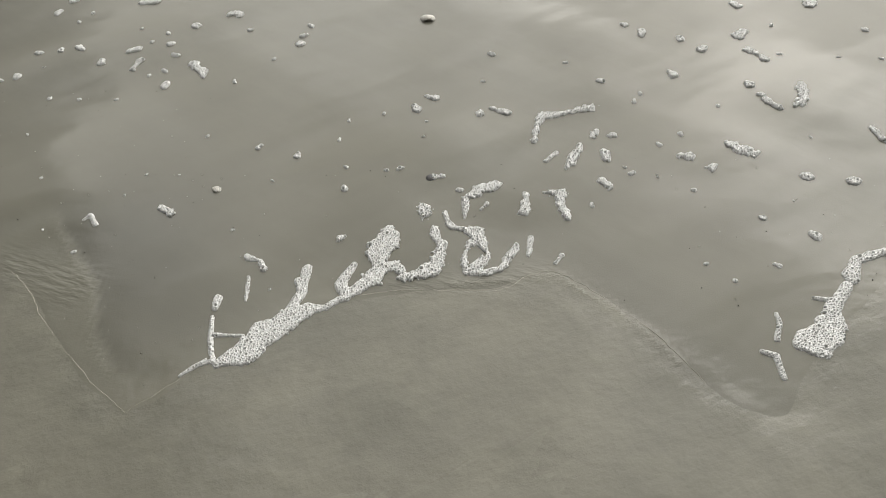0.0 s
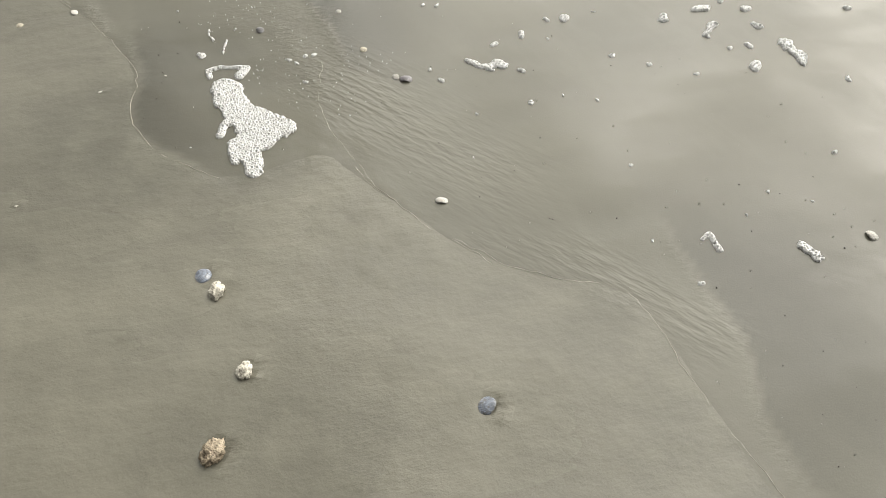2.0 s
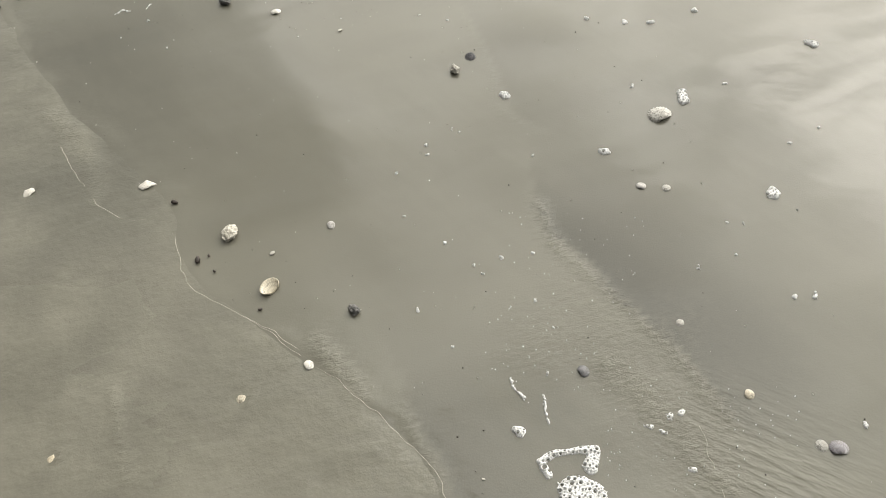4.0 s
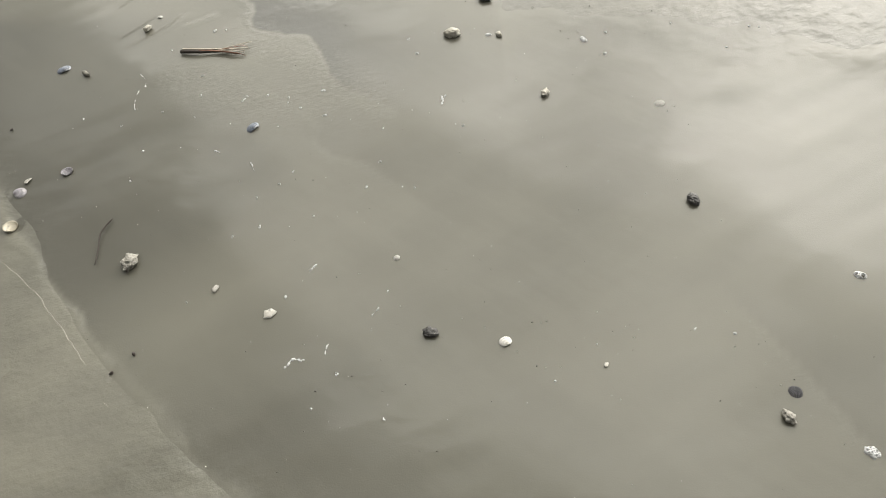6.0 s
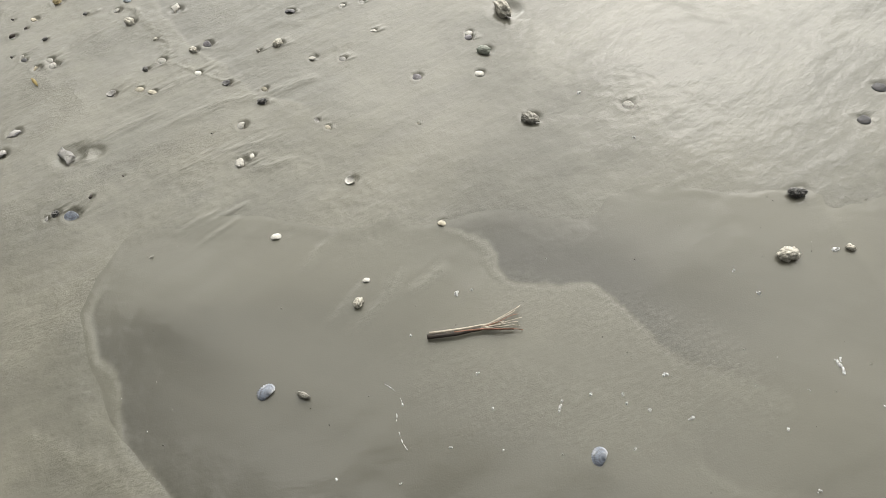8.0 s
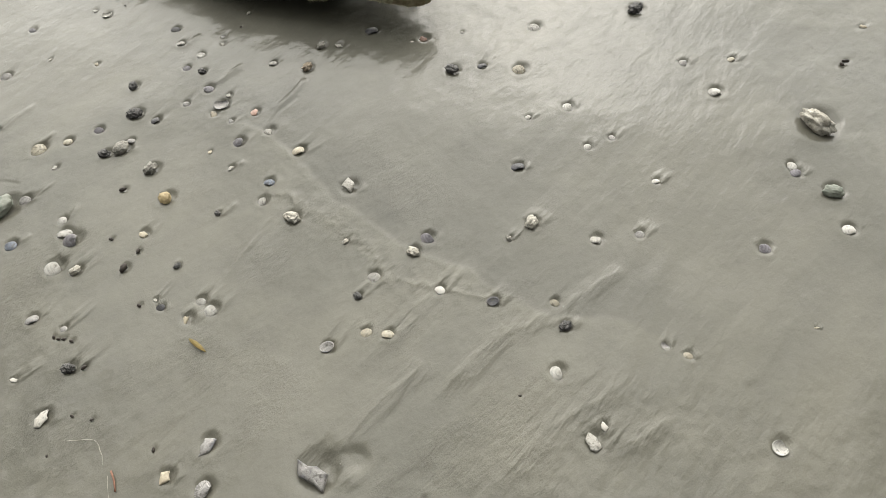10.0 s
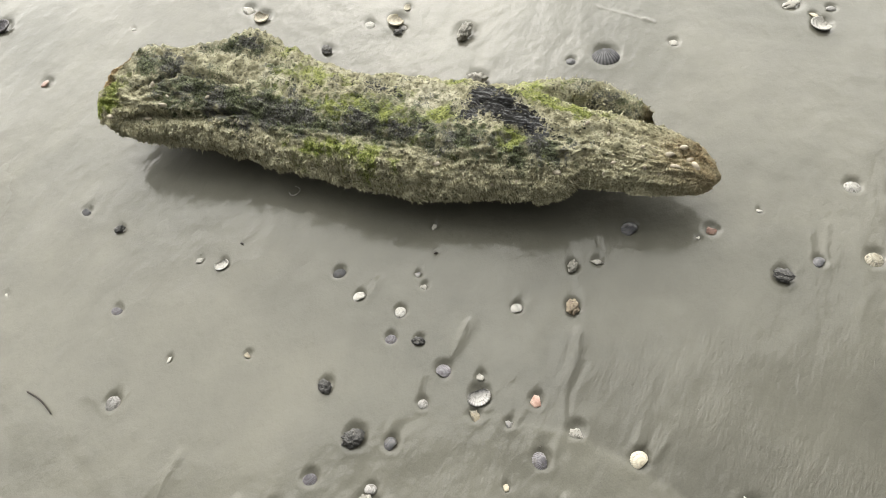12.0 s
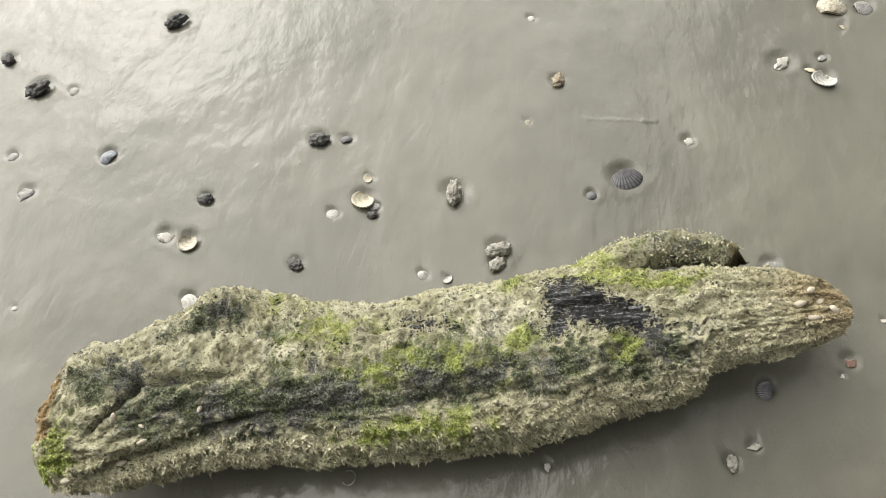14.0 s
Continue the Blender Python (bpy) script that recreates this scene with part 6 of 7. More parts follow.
def line_distance(x, y, line):
    """How far each place is from a smooth line through a few places."""
    dist = np.full(x.shape, 9.0)
    pts = spline([(*p, 0) for p in line], 0.03)
    for a, b in zip(pts, pts[1:]):
        dx, dy = b.x - a.x, b.y - a.y
        t = np.clip(((x - a.x) * dx + (y - a.y) * dy) / (dx * dx + dy * dy + 1e-12), 0, 1)
        dist = np.minimum(dist, np.hypot(x - a.x - dx * t, y - a.y - dy * t))
    return dist


def shore_depth(x, y, outline):
    """Signed distance to the water's edge: positive on the water's side."""
    dist, inside = np.full(x.shape, 9.0), np.zeros(x.shape, bool)
    for a, b in zip(outline, outline[1:] + outline[:1]):
        dx, dy = b.x - a.x, b.y - a.y
        k = dx * dx + dy * dy
        if k < 1e-12:
            continue
        t = np.clip(((x - a.x) * dx + (y - a.y) * dy) / k, 0, 1)
        dist = np.minimum(dist, (x - a.x - dx * t) ** 2 + (y - a.y - dy * t) ** 2)
        if dy:
            inside ^= ((a.y > y) != (b.y > y)) & (x < a.x + dx * (y - a.y) / dy)
    dist = np.sqrt(dist)
    return np.where(inside, dist, -dist)


def sheet(x, y, z, covered, fields):
    """The film of water that still drains over the lower sand."""
    number = np.full(x.shape, -1)
    quads = covered[:-1, :-1] & covered[1:, :-1] & covered[1:, 1:] & covered[:-1, 1:]
    used = np.zeros(x.shape, bool)
    for di, dj in ((0, 0), (1, 0), (1, 1), (0, 1)):
        used[di:x.shape[0] - 1 + di, dj:x.shape[1] - 1 + dj] |= quads
    number[used] = np.arange(used.sum())
    i, j = np.nonzero(quads)
    faces = np.stack([number[i, j], number[i + 1, j], number[i + 1, j + 1], number[i, j + 1]], 1)
    me = mesh_of("water", np.stack([x[used], y[used], z[used]], 1).tolist(), faces.tolist(), WATER)
    for key, values in fields.items():
        att = me.attributes.new(key, "FLOAT", "POINT")
        att.data.foreach_set("value", values[used].astype(np.float32))
    return tagged(new("water", me), "thin silty film of sea water draining over sand", "water", kind="structure")


SURFACE = {}  # the heights of sand and water, for what floats there


def surface_height(x, y):
    xs, ys, z = SURFACE["xs"], SURFACE["ys"], SURFACE["z"]
    i, j = np.clip(np.searchsorted(xs, x) - 1, 0, len(xs) - 2), np.clip(np.searchsorted(ys, y) - 1, 0, len(ys) - 2)
    fx, fy = (x - xs[i]) / (xs[i + 1] - xs[i]), (y - ys[j]) / (ys[j + 1] - ys[j])
    return (z[i, j] * (1 - fx) + z[i + 1, j] * fx) * (1 - fy) + (z[i, j + 1] * (1 - fx) + z[i + 1, j + 1] * fx) * fy


def ground():
    def axis(*steps):
        # finer where the camera passes low over the shells
        near = np.concatenate([np.arange(a, b, step) for a, b, step in steps])
        far = np.cumsum(0.010 * 1.38 ** np.arange(1, 37))
        return np.concatenate([near[0] - far[::-1], near, near[-1] + far])

    xs, ys = axis((-5.9, -5.4, 0.009), (-5.4, -3.3, 0.0048), (-3.3, 1.9, 0.015)), axis((0.2, 3.6, 0.014), (3.6, 4.2, 0.0062), (4.2, 6.1, 0.0048), (6.1, 8.2, 0.010))
    x, y = np.meshgrid(xs, ys, indexing="ij")
    outline = spline([(*p, 0) for p in SHORE + SHORE_2], 0.05, True)
    ix, iy = (xs > -6) & (xs < 2.2), (ys > 0) & (ys < 8.7)
    near = np.full(x.shape, -1.0)
    box = np.ix_(ix, iy)
    near[box] = shore_depth(x[box], y[box], outline)
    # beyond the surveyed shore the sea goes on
    far_edge = np.minimum(y - 1.9 + 0.15 * (x - 2.2), x + 3.0 + 0.3 * (y - 8.6)) + 0.5 * (fractal(x * 0.7, y * 0.7 + 11, 3) - 0.5)
    open_side = ((x > 1.2) & (y > 2.2)) | ((y > 7.9) & (x > -2.5))
    near = np.where(open_side, np.maximum(near, far_edge), near)
    near = np.where((x > 2.1) | (y > 8.6), far_edge, near)
    c, s = math.cos(radians(FLOW)), math.sin(radians(FLOW))
    f, g = x * c + y * s, y * c - x * s
    rolls = fractal(x * 1.3, y * 1.3 + 50, 3) - 0.5
    flutes = fractal(f * 4.5 + 0.5 * rolls, g * 10.0 + 2.0 * rolls, 3) - 0.5
    small = fractal(f * 12.0 + 9, g * 26.0, 2) - 0.5
    thin = smooth_step((y + 0.25 * x - 2.75) / 0.5) * smooth_step((-0.8 - x - 0.2 * (y - 3.0) * (y > 3.0) + 1.6 * (fractal(x * 0.9, y * 0.9 + 31, 3) - 0.5)) / 1.0)  # the film thins out up the beach, towards the log
    wobble = near + 0.03 * (fractal(x * 9.0, y * 9.0, 3) - 0.5)
    z = 0.0010 * smooth_step(-wobble / 0.20) - 0.0065 * smooth_step((wobble + 0.06) / 0.18)
    z = z * (1 - thin)
    wet = smooth_step((wobble + 0.02) / (0.06 + 0.35 * thin)) * 0.9
    wet = np.maximum(np.maximum(wet, 0.50 * smooth_step((wobble + 0.45) / 0.40)), 0.40 * smooth_step((y - 3.5) / 0.8))
    film = 0.42 - thin + 1.1 * (fractal(x * 4.0, y * 4.0 + 4, 4) - 0.5) * np.clip(thin * 4, 0, 1)
    wet = np.maximum(wet, 0.9 * smooth_step((film + 0.45) / 0.45) * smooth_step((wobble + 0.02) / 0.06))
    # water stands round the log
    lu, lv = (x + 4.70) * 0.529 - (y - 6.62) * 0.8484, (x + 4.70) * 0.8484 + (y - 6.62) * 0.529
    pool = smooth_step(1.6 - np.hypot((lu - 0.72) / 0.85, (lv + 0.27) / 0.25))
    wet = np.maximum(wet, 0.85 * pool)
    calm = np.clip(1 - np.hypot((x + 1.5) / 30, (y - 4) / 30), 0, 1)
    level = smooth_step((y - 4.9) / 0.6)  # smoother, rounder swells round the log
    swells = fractal(x * 9.0 + 3, y * 9.0, 3) - 0.5
    z = z + calm * (0.0030 * rolls * (1 - 0.3 * thin) + (0.0035 - 0.0022 * level) * flutes + 0.0020 * small * (1 - 0.8 * wet) * (1 - 0.6 * level) + 0.0040 * level * swells)
    ruffle = np.zeros(x.shape)
    scour = (0.10 + 0.30 * smooth_step((-4.25 - x) / 0.3) * smooth_step((6.0 - y) / 0.5)) * smooth_step((y - 4.2) / 0.6) * smooth_step((fractal(x * 3.0 + 7, y * 3.0, 3) - 0.45) / 0.2)
    for lines, store in ((RUFFLES, 0.8), (CRINKLES, 0.38), (RILLS, 0.0)):
        for half, line in lines:
            px, py = [p[0] for p in line], [p[1] for p in line]
            pad = half * 3
            i0, i1 = np.searchsorted(xs, (min(px) - pad, max(px) + pad))
            j0, j1 = np.searchsorted(ys, (min(py) - pad, max(py) + pad))
            gx, gy = x[i0:i1, j0:j1], y[i0:i1, j0:j1]
            d = line_distance(gx, gy, line) / half + 0.9 * (fractal(gx * 30.0, gy * 30.0, 3) - 0.5)
            if store:
                ruffle[i0:i1, j0:j1] = np.maximum(ruffle[i0:i1, j0:j1], store * np.exp(-(d**2)))
            else:
                z[i0:i1, j0:j1] -= 0.0012 * np.exp(-(d**2)) - 0.0005 * np.exp(-((d - 2.0) ** 2))
    pools, ripple = np.zeros(x.shape), np.zeros(x.shape)
    for half, line in RIPPLES:
        px, py = [p[0] for p in line], [p[1] for p in line]
        i0, i1 = np.searchsorted(xs, (min(px) - half * 2, max(px) + half * 2))
        j0, j1 = np.searchsorted(ys, (min(py) - half * 2, max(py) + half * 2))
        gx, gy = x[i0:i1, j0:j1], y[i0:i1, j0:j1]
        d = line_distance(gx, gy, line) / half + 0.8 * (fractal(gx * 9.0, gy * 9.0, 3) - 0.5)
        ripple[i0:i1, j0:j1] = np.maximum(ripple[i0:i1, j0:j1], np.exp(-(d**2)))
    for reach, strength, line in TROUGHS:
        px, py = [p[0] for p in line], [p[1] for p in line]
        pad = reach * 1.3 + 0.05
        i0, i1 = np.searchsorted(xs, (min(px) - pad, max(px) + pad))
        j0, j1 = np.searchsorted(ys, (min(py) - pad, max(py) + pad))
        gx, gy = x[i0:i1, j0:j1], y[i0:i1, j0:j1]
        d, along = side_distance(gx, gy, line)
        d = d + 0.05 * (fractal(gx * 11.0, gy * 11.0, 4) - 0.5)
        ends = smooth_step(along / 0.18) * smooth_step((1 - along) / 0.18)
        shoal = reach * (0.75 + 0.6 * (fractal(gx * 3.0, gy * 3.0 + 20, 2) - 0.2))
        cells = int(0.11 / (gx[1, 0] - gx[0, 0])), int(0.11 / (gy[0, 1] - gy[0, 0]))
        deep = strength * smooth_step((d + 0.006) / 0.016) * softened(ends * (d > -0.12) * (1 - smooth_step((d - 0.15 * shoal) / shoal)), cells)
        pools[i0:i1, j0:j1] = np.maximum(pools[i0:i1, j0:j1], deep)
        crest = ends * strength * np.exp(-(((d + 0.014) / 0.013) ** 2))
        z[i0:i1, j0:j1] -= 0.0014 * deep
        ruffle[i0:i1, j0:j1] = np.maximum(ruffle[i0:i1, j0:j1], 0.35 * crest)
    z = z + 0.0045 * ruffle * (fractal(x * 70.0, y * 70.0, 2) - 0.3)
    wet = wet * (1 - 0.55 * ruffle)
    for px, py, r, depth, tail in DENTS:
        turn = math.sin(px * 331.0 + py * 173.0)
        calmer = min(1.0, max(0.0, (py - 5.05) / 0.5))  # the sand lies smoother round the log
        depth, tail = depth * (1 - 0.05 * calmer), tail * (0.45 if px > -4.2 else 0.9) * (0.9 + 0.6 * math.sin(px * 97.0 - py * 411.0)) * (1 - 0.4 * calmer)
        reach = r * 2.2 + tail
        i0, i1 = np.searchsorted(xs, (px - reach, px + reach))
        j0, j1 = np.searchsorted(ys, (py - reach, py + reach))
        wx, wy = x[i0:i1, j0:j1] - px, y[i0:i1, j0:j1] - py
        d = np.hypot(wx - 0.32 * r * c, wy - 0.32 * r * s) / r
        a, b = (wx * c + wy * s), (wy * c - wx * s)
        # deepest on the seaward side, a low rim of sand on the lee side, then two long furrows with a spit between
        side = 0.6 + 0.4 * np.clip(a / (r + 1e-6), -1, 1)
        hollow = -1.35 * depth * side * np.exp(-((d / 1.0) ** 4)) + 0.16 * depth * np.exp(-(((d - 1.6) / 0.4) ** 2)) * (1.0 - side)
        if tail:
            k = np.clip(a / tail, 0, 1.0)
            fade = np.where(a > 0, (1 - k) ** 1.2 * np.clip(a / r, 0, 1), 0)
            spread = r * (0.75 + 0.5 * k)
            b = b + turn * a * 0.22 + 0.25 * r * (value_noise(a * 30.0 + 50 * px, b * 8.0) - 0.5)
            hollow = hollow + fade * depth * (-0.50 * (1.8 if px < -4.3 else 1.2) * np.exp(-((b / (r * 0.75)) ** 2)) + 0.25 * np.exp(-(((np.abs(b) - spread * 1.3) / (r * 0.34)) ** 2)) - 0.22 * np.exp(-(((b * (1 if turn > 0 else -1) - spread * 1.9) / (r * 0.30)) ** 2)))
            lines = np.sin(b / (r * 0.15) + 9 * turn + 2.5 * value_noise(a * 40.0 + 7, b * 90.0)) * np.exp(-((b / (r * 1.2)) ** 4))
            streaky, fade = 1.0 - 0.85 * calmer, fade * (0.8 + 0.35 * turn) * (1 - 0.6 * calmer)
            hollow = hollow + streaky * fade * (1 - fade) * 2.4 * depth * 0.22 * lines
            scour[i0:i1, j0:j1] = np.maximum(scour[i0:i1, j0:j1], streaky * np.clip(fade * 2.2, 0, 1) * np.exp(-((b / (r * 1.5)) ** 4)))
        z[i0:i1, j0:j1] += hollow
    comb = np.zeros(x.shape)
    for half, line in STREAMS:
        px, py = [p[0] for p in line], [p[1] for p in line]
        pad = half * 4
        i0, i1 = np.searchsorted(xs, (min(px) - pad, max(px) + pad))
        j0, j1 = np.searchsorted(ys, (min(py) - pad, max(py) + pad))
        gx, gy = x[i0:i1, j0:j1], y[i0:i1, j0:j1]
        d, along = side_distance(gx, gy, line)
        d = d / half + 0.8 * (fractal(gx * 14.0, gy * 14.0 + 40, 2) - 0.5)
        ends = smooth_step(along / 0.25) * smooth_step((1 - along) / 0.45)
        threads = np.sin(d * (2.6 if half < 0.012 else 5.5) + 2.0 * fractal(gx * 25.0 + 3, gy * 25.0, 2)) * np.exp(-((d / 1.7) ** 2))
        comb[i0:i1, j0:j1] += ends * min(half, 0.008) * (0.10 * np.exp(-((d - 0.5) ** 2)) - 0.14 * np.exp(-(((d + 1.0) / 0.8) ** 2)) + 0.06 * threads)
        scour[i0:i1, j0:j1] = np.maximum(scour[i0:i1, j0:j1], 0.7 * ends * np.exp(-((d / 1.8) ** 2)))
        ruffle[i0:i1, j0:j1] = np.maximum(ruffle[i0:i1, j0:j1], 0.4 * ends * np.exp(-((d / 1.4) ** 2)))
    # the thin film takes on the combed relief, and dips under the sand at its edge
    z = z + comb
    top = np.maximum(z, SEA + 0.8 * comb)
    reach = np.minimum(wobble * 0.06, film * 0.012)
    sheet(x, y, top + np.clip(reach, -0.004, 0.0007), reach > -0.0038, {"depth": np.clip(pools, 0, 1), "sheen": np.clip(film / 0.5, 0, 1) * smooth_step(wobble / 0.16), "ruffle": ruffle, "ripple": ripple})
    SURFACE.update(xs=xs, ys=ys, z=np.where(reach > -0.0038, np.maximum(z, top + np.clip(reach, -0.004, 0.0007)), z))
    nx, ny = len(xs), len(ys)
    co = np.stack([x, y, z], -1).reshape(-1, 3).astype(np.float32)
    i, j = np.meshgrid(np.arange(nx - 1), np.arange(ny - 1), indexing="ij")
    k = (i * ny + j).ravel()
    quads = np.stack([k, k + ny, k + ny + 1, k + 1], 1).astype(np.int32)
    me = bpy.data.meshes.new("beach_sand")
    me.vertices.add(len(co))
    me.vertices.foreach_set("co", co.ravel())
    me.loops.add(quads.size)
    me.loops.foreach_set("vertex_index", quads.ravel())
    me.polygons.add(len(quads))
    me.polygons.foreach_set("loop_start", np.arange(0, quads.size, 4, dtype=np.int32))
    me.polygons.foreach_set("loop_total", np.full(len(quads), 4, dtype=np.int32))
    me.polygons.foreach_set("use_smooth", np.ones(len(quads), bool))
    me.update(calc_edges=True)
    me.materials.append(SAND)
    for key, values in (("scour", scour), ("ruffle", ruffle), ("ripple", ripple), ("soak", np.clip(pools, 0, 1)), ("wet", np.maximum(wet, 0.8 * np.clip(pools, 0, 1)))):
        att = me.attributes.new(key, "FLOAT", "POINT")
        att.data.foreach_set("value", values.astype(np.float32).ravel())
    return tagged(new("ground", me), "wet grey-brown beach sand with scoured hollows and flutes", "sand", kind="structure")


ground()


def swash_line(points, label):
    """The fine raised thread of sand and bubbles that a spent wave leaves at its edge."""
    line = [Vector((p.x + 0.008 * noise.noise(p * 14) + 0.005 * noise.noise(p * 45), p.y + 0.008 * noise.noise(p * 14 + Vector((9, 0, 0))) + 0.004 * noise.noise(p * 60), 0)) for p in spline([(px, py, 0) for px, py in points], 0.012)]
    heights = surface_height(np.array([p.x for p in line]), np.array([p.y for p in line]))
    line = [(p.x, p.y, h - 0.0003 + 0.0010 * noise.noise(p * 9) + 0.0006 * noise.noise(p * 40)) for p, h in zip(line, heights)]
    ob = stick("swash_line", line, (0.0007, 0.0006), SWASH, label, "sand line", 5)
    return tagged(ob, kind="structure")


SWASH = plain_material("swash_sand", (0.24, 0.22, 0.18), (0.46, 0.43, 0.37), 0.5)
EDGE = "thin raised thread of sand at the water's edge"
swash_line(SHORE[4:12], EDGE)
swash_line(SHORE[11:18], EDGE)
swash_line(SHORE[20:26], EDGE)
swash_line([(-1.28, 1.06), (-1.48, 1.14), (-1.64, 1.25), (-1.76, 1.37), (-1.82, 1.52)], EDGE)
swash_line([(-3.33, 2.03), (-3.14, 1.86), (-3.01, 1.82), (-2.94, 1.84), (-2.83, 1.68), (-2.69, 1.62), (-2.54, 1.56)], EDGE)
swash_line([(-4.27, 2.93), (-4.07, 2.77), (-3.91, 2.60), (-3.78, 2.44)], EDGE)
swash_line([(-5.16, 4.74), (-5.10, 4.70), (-5.10, 4.61), (-5.10, 4.55), (-5.07, 4.48)], EDGE)

# ---- foam ----
foam_patch([
    [(-0.483, 0.797, 0.0120), (-0.433, 0.823, 0.0292), (-0.392, 0.872, 0.0397), (-0.347, 0.908, 0.0327), (-0.306, 0.933, 0.0178)],
    [(-0.496, 0.804, 0.0060), (-0.511, 0.861, 0.0062), (-0.517, 0.921, 0.0051)],
    [(-0.516, 0.944, 0.0090), (-0.514, 0.971, 0.0103)],
    [(-0.506, 0.873, 0.0050), (-0.441, 0.868, 0.0050)],
    [(-0.557, 0.772, 0.0036), (-0.530, 0.794, 0.0072), (-0.498, 0.811, 0.0073)],
    [(-0.349, 0.923, 0.0152), (-0.324, 0.985, 0.0117), (-0.336, 1.015, 0.0105)],
    [(-0.325, 0.993, 0.0104), (-0.320, 1.051, 0.0120)],
    [(-0.306, 0.933, 0.0127), (-0.268, 0.936, 0.0089), (-0.232, 0.962, 0.0103), (-0.201, 0.986, 0.0155), (-0.170, 1.013, 0.0196)],
    [(-0.223, 0.966, 0.0129), (-0.237, 0.999, 0.0156), (-0.230, 1.023, 0.0118), (-0.210, 1.060, 0.0080)],
], "white sea foam raft with round burst bubbles, ragged trailing strands")
foam_patch([
    [(-0.170, 1.013, 0.0209), (-0.154, 1.041, 0.0185), (-0.151, 1.106, 0.0298), (-0.128, 1.151, 0.0276)],
    [(-0.139, 1.054, 0.0159), (-0.106, 1.061, 0.0120), (-0.092, 1.024, 0.0171), (-0.053, 1.021, 0.0183), (-0.022, 1.053, 0.0186), (-0.005, 1.101, 0.0162), (-0.018, 1.165, 0.0125)],
], "curling loop of white bubbly sea foam on thin water")
foam_patch([
    [(-0.046, 1.237, 0.0185), (-0.039, 1.213, 0.0169)],
], "small square clot of white sea foam")
foam_patch([
    [(0.008, 1.212, 0.0113), (0.024, 1.169, 0.0097), (0.092, 1.156, 0.0096)],
    [(0.064, 1.149, 0.0192), (0.097, 1.116, 0.0136), (0.104, 1.080, 0.0120), (0.080, 1.046, 0.0106), (0.053, 1.030, 0.0118)],
    [(0.070, 1.126, 0.0123), (0.047, 1.065, 0.0093), (0.053, 1.030, 0.0118)],
    [(0.052, 1.027, 0.0105), (0.098, 1.026, 0.0092), (0.132, 1.036, 0.0079), (0.162, 1.078, 0.0120), (0.177, 1.104, 0.0067)],
], "ring of white sea foam with thin bubbly arms")
foam_patch([
    [(0.202, 1.077, 0.0067), (0.214, 1.130, 0.0054)],
], "thin strand of white foam bubbles")
foam_patch([
    [(0.265, 1.049, 0.0092), (0.281, 1.071, 0.0080)],
], "thin strand of white foam bubbles")
foam_patch([
    [(0.055, 1.200, 0.0056), (0.062, 1.269, 0.0100), (0.100, 1.298, 0.0159), (0.144, 1.310, 0.0146)],
], "hooked strand of white foam bubbles")
foam_patch([
    [(0.096, 1.228, 0.0071), (0.114, 1.243, 0.0085)],
], "small clot of white sea foam")
foam_patch([
    [(0.204, 1.214, 0.0126), (0.216, 1.273, 0.0100)],
], "short strand of white foam bubbles")
foam_patch([
    [(0.265, 1.281, 0.0115), (0.307, 1.276, 0.0143), (0.295, 1.260, 0.0143), (0.311, 1.191, 0.0083)],
], "hooked strand of white foam bubbles")
foam_patch([
    [(0.257, 1.488, 0.0139), (0.283, 1.584, 0.0143), (0.356, 1.593, 0.0096), (0.440, 1.620, 0.0145)],
], "long bent strand of white foam bubbles")
foam_patch([
    [(0.333, 1.379, 0.0119), (0.365, 1.427, 0.0121), (0.380, 1.460, 0.0076)],
], "thin strand of white foam bubbles")
foam_patch([
    [(0.278, 1.397, 0.0060), (0.312, 1.429, 0.0061)],
], "thin strand of white foam bubbles")
foam_patch([
    [(0.779, 1.445, 0.0151), (0.830, 1.409, 0.0149)],
], "oblong clot of white sea foam")
foam_patch([
    [(1.191, 1.498, 0.0122), (1.197, 1.451, 0.0136)],
], "oblong clot of white sea foam")
foam_patch([
    [(1.064, 1.693, 0.0131), (1.049, 1.628, 0.0192), (1.011, 1.596, 0.0127)],
], "oblong clot of white sea foam")
foam_patch([
    [(0.937, 1.633, 0.0096), (0.965, 1.593, 0.0127)],
], "oblong clot of white sea foam")
foam_patch([
    [(0.960, 1.874, 0.0138), (0.991, 1.831, 0.0136)],
], "oblong clot of white sea foam")
foam_patch([
    [(1.040, 1.057, 0.0118), (0.961, 1.034, 0.0117), (0.933, 0.985, 0.0204)],
    [(0.913, 0.961, 0.0126), (0.858, 0.900, 0.0173), (0.822, 0.834, 0.0384), (0.784, 0.814, 0.0381), (0.752, 0.808, 0.0166)],
    [(0.867, 0.923, 0.0075), (0.825, 0.929, 0.0050)],
    [(0.709, 0.823, 0.0072), (0.729, 0.867, 0.0073), (0.729, 0.889, 0.0049)],
    [(0.669, 0.794, 0.0059), (0.695, 0.782, 0.0094), (0.694, 0.730, 0.0069)],
], "thick raft of white sea foam at the edge of the water")
foam_patch([
    [(-0.752, 1.879, 0.0141), (-0.719, 1.825, 0.0156)],
], "oblong clot of white sea foam")
foam_patch([
    [(-0.467, 1.091, 0.0068), (-0.435, 1.081, 0.0081), (-0.423, 1.055, 0.0080)],
], "curled strand of white foam bubbles")
foam_patch([
    [(-0.454, 1.031, 0.0053), (-0.450, 0.965, 0.0052)],
], "thin strand of white foam bubbles")
foam_patch([
    [(0.150, 1.622, 0.0097), (0.185, 1.605, 0.0144)],
], "oblong clot of white sea foam")
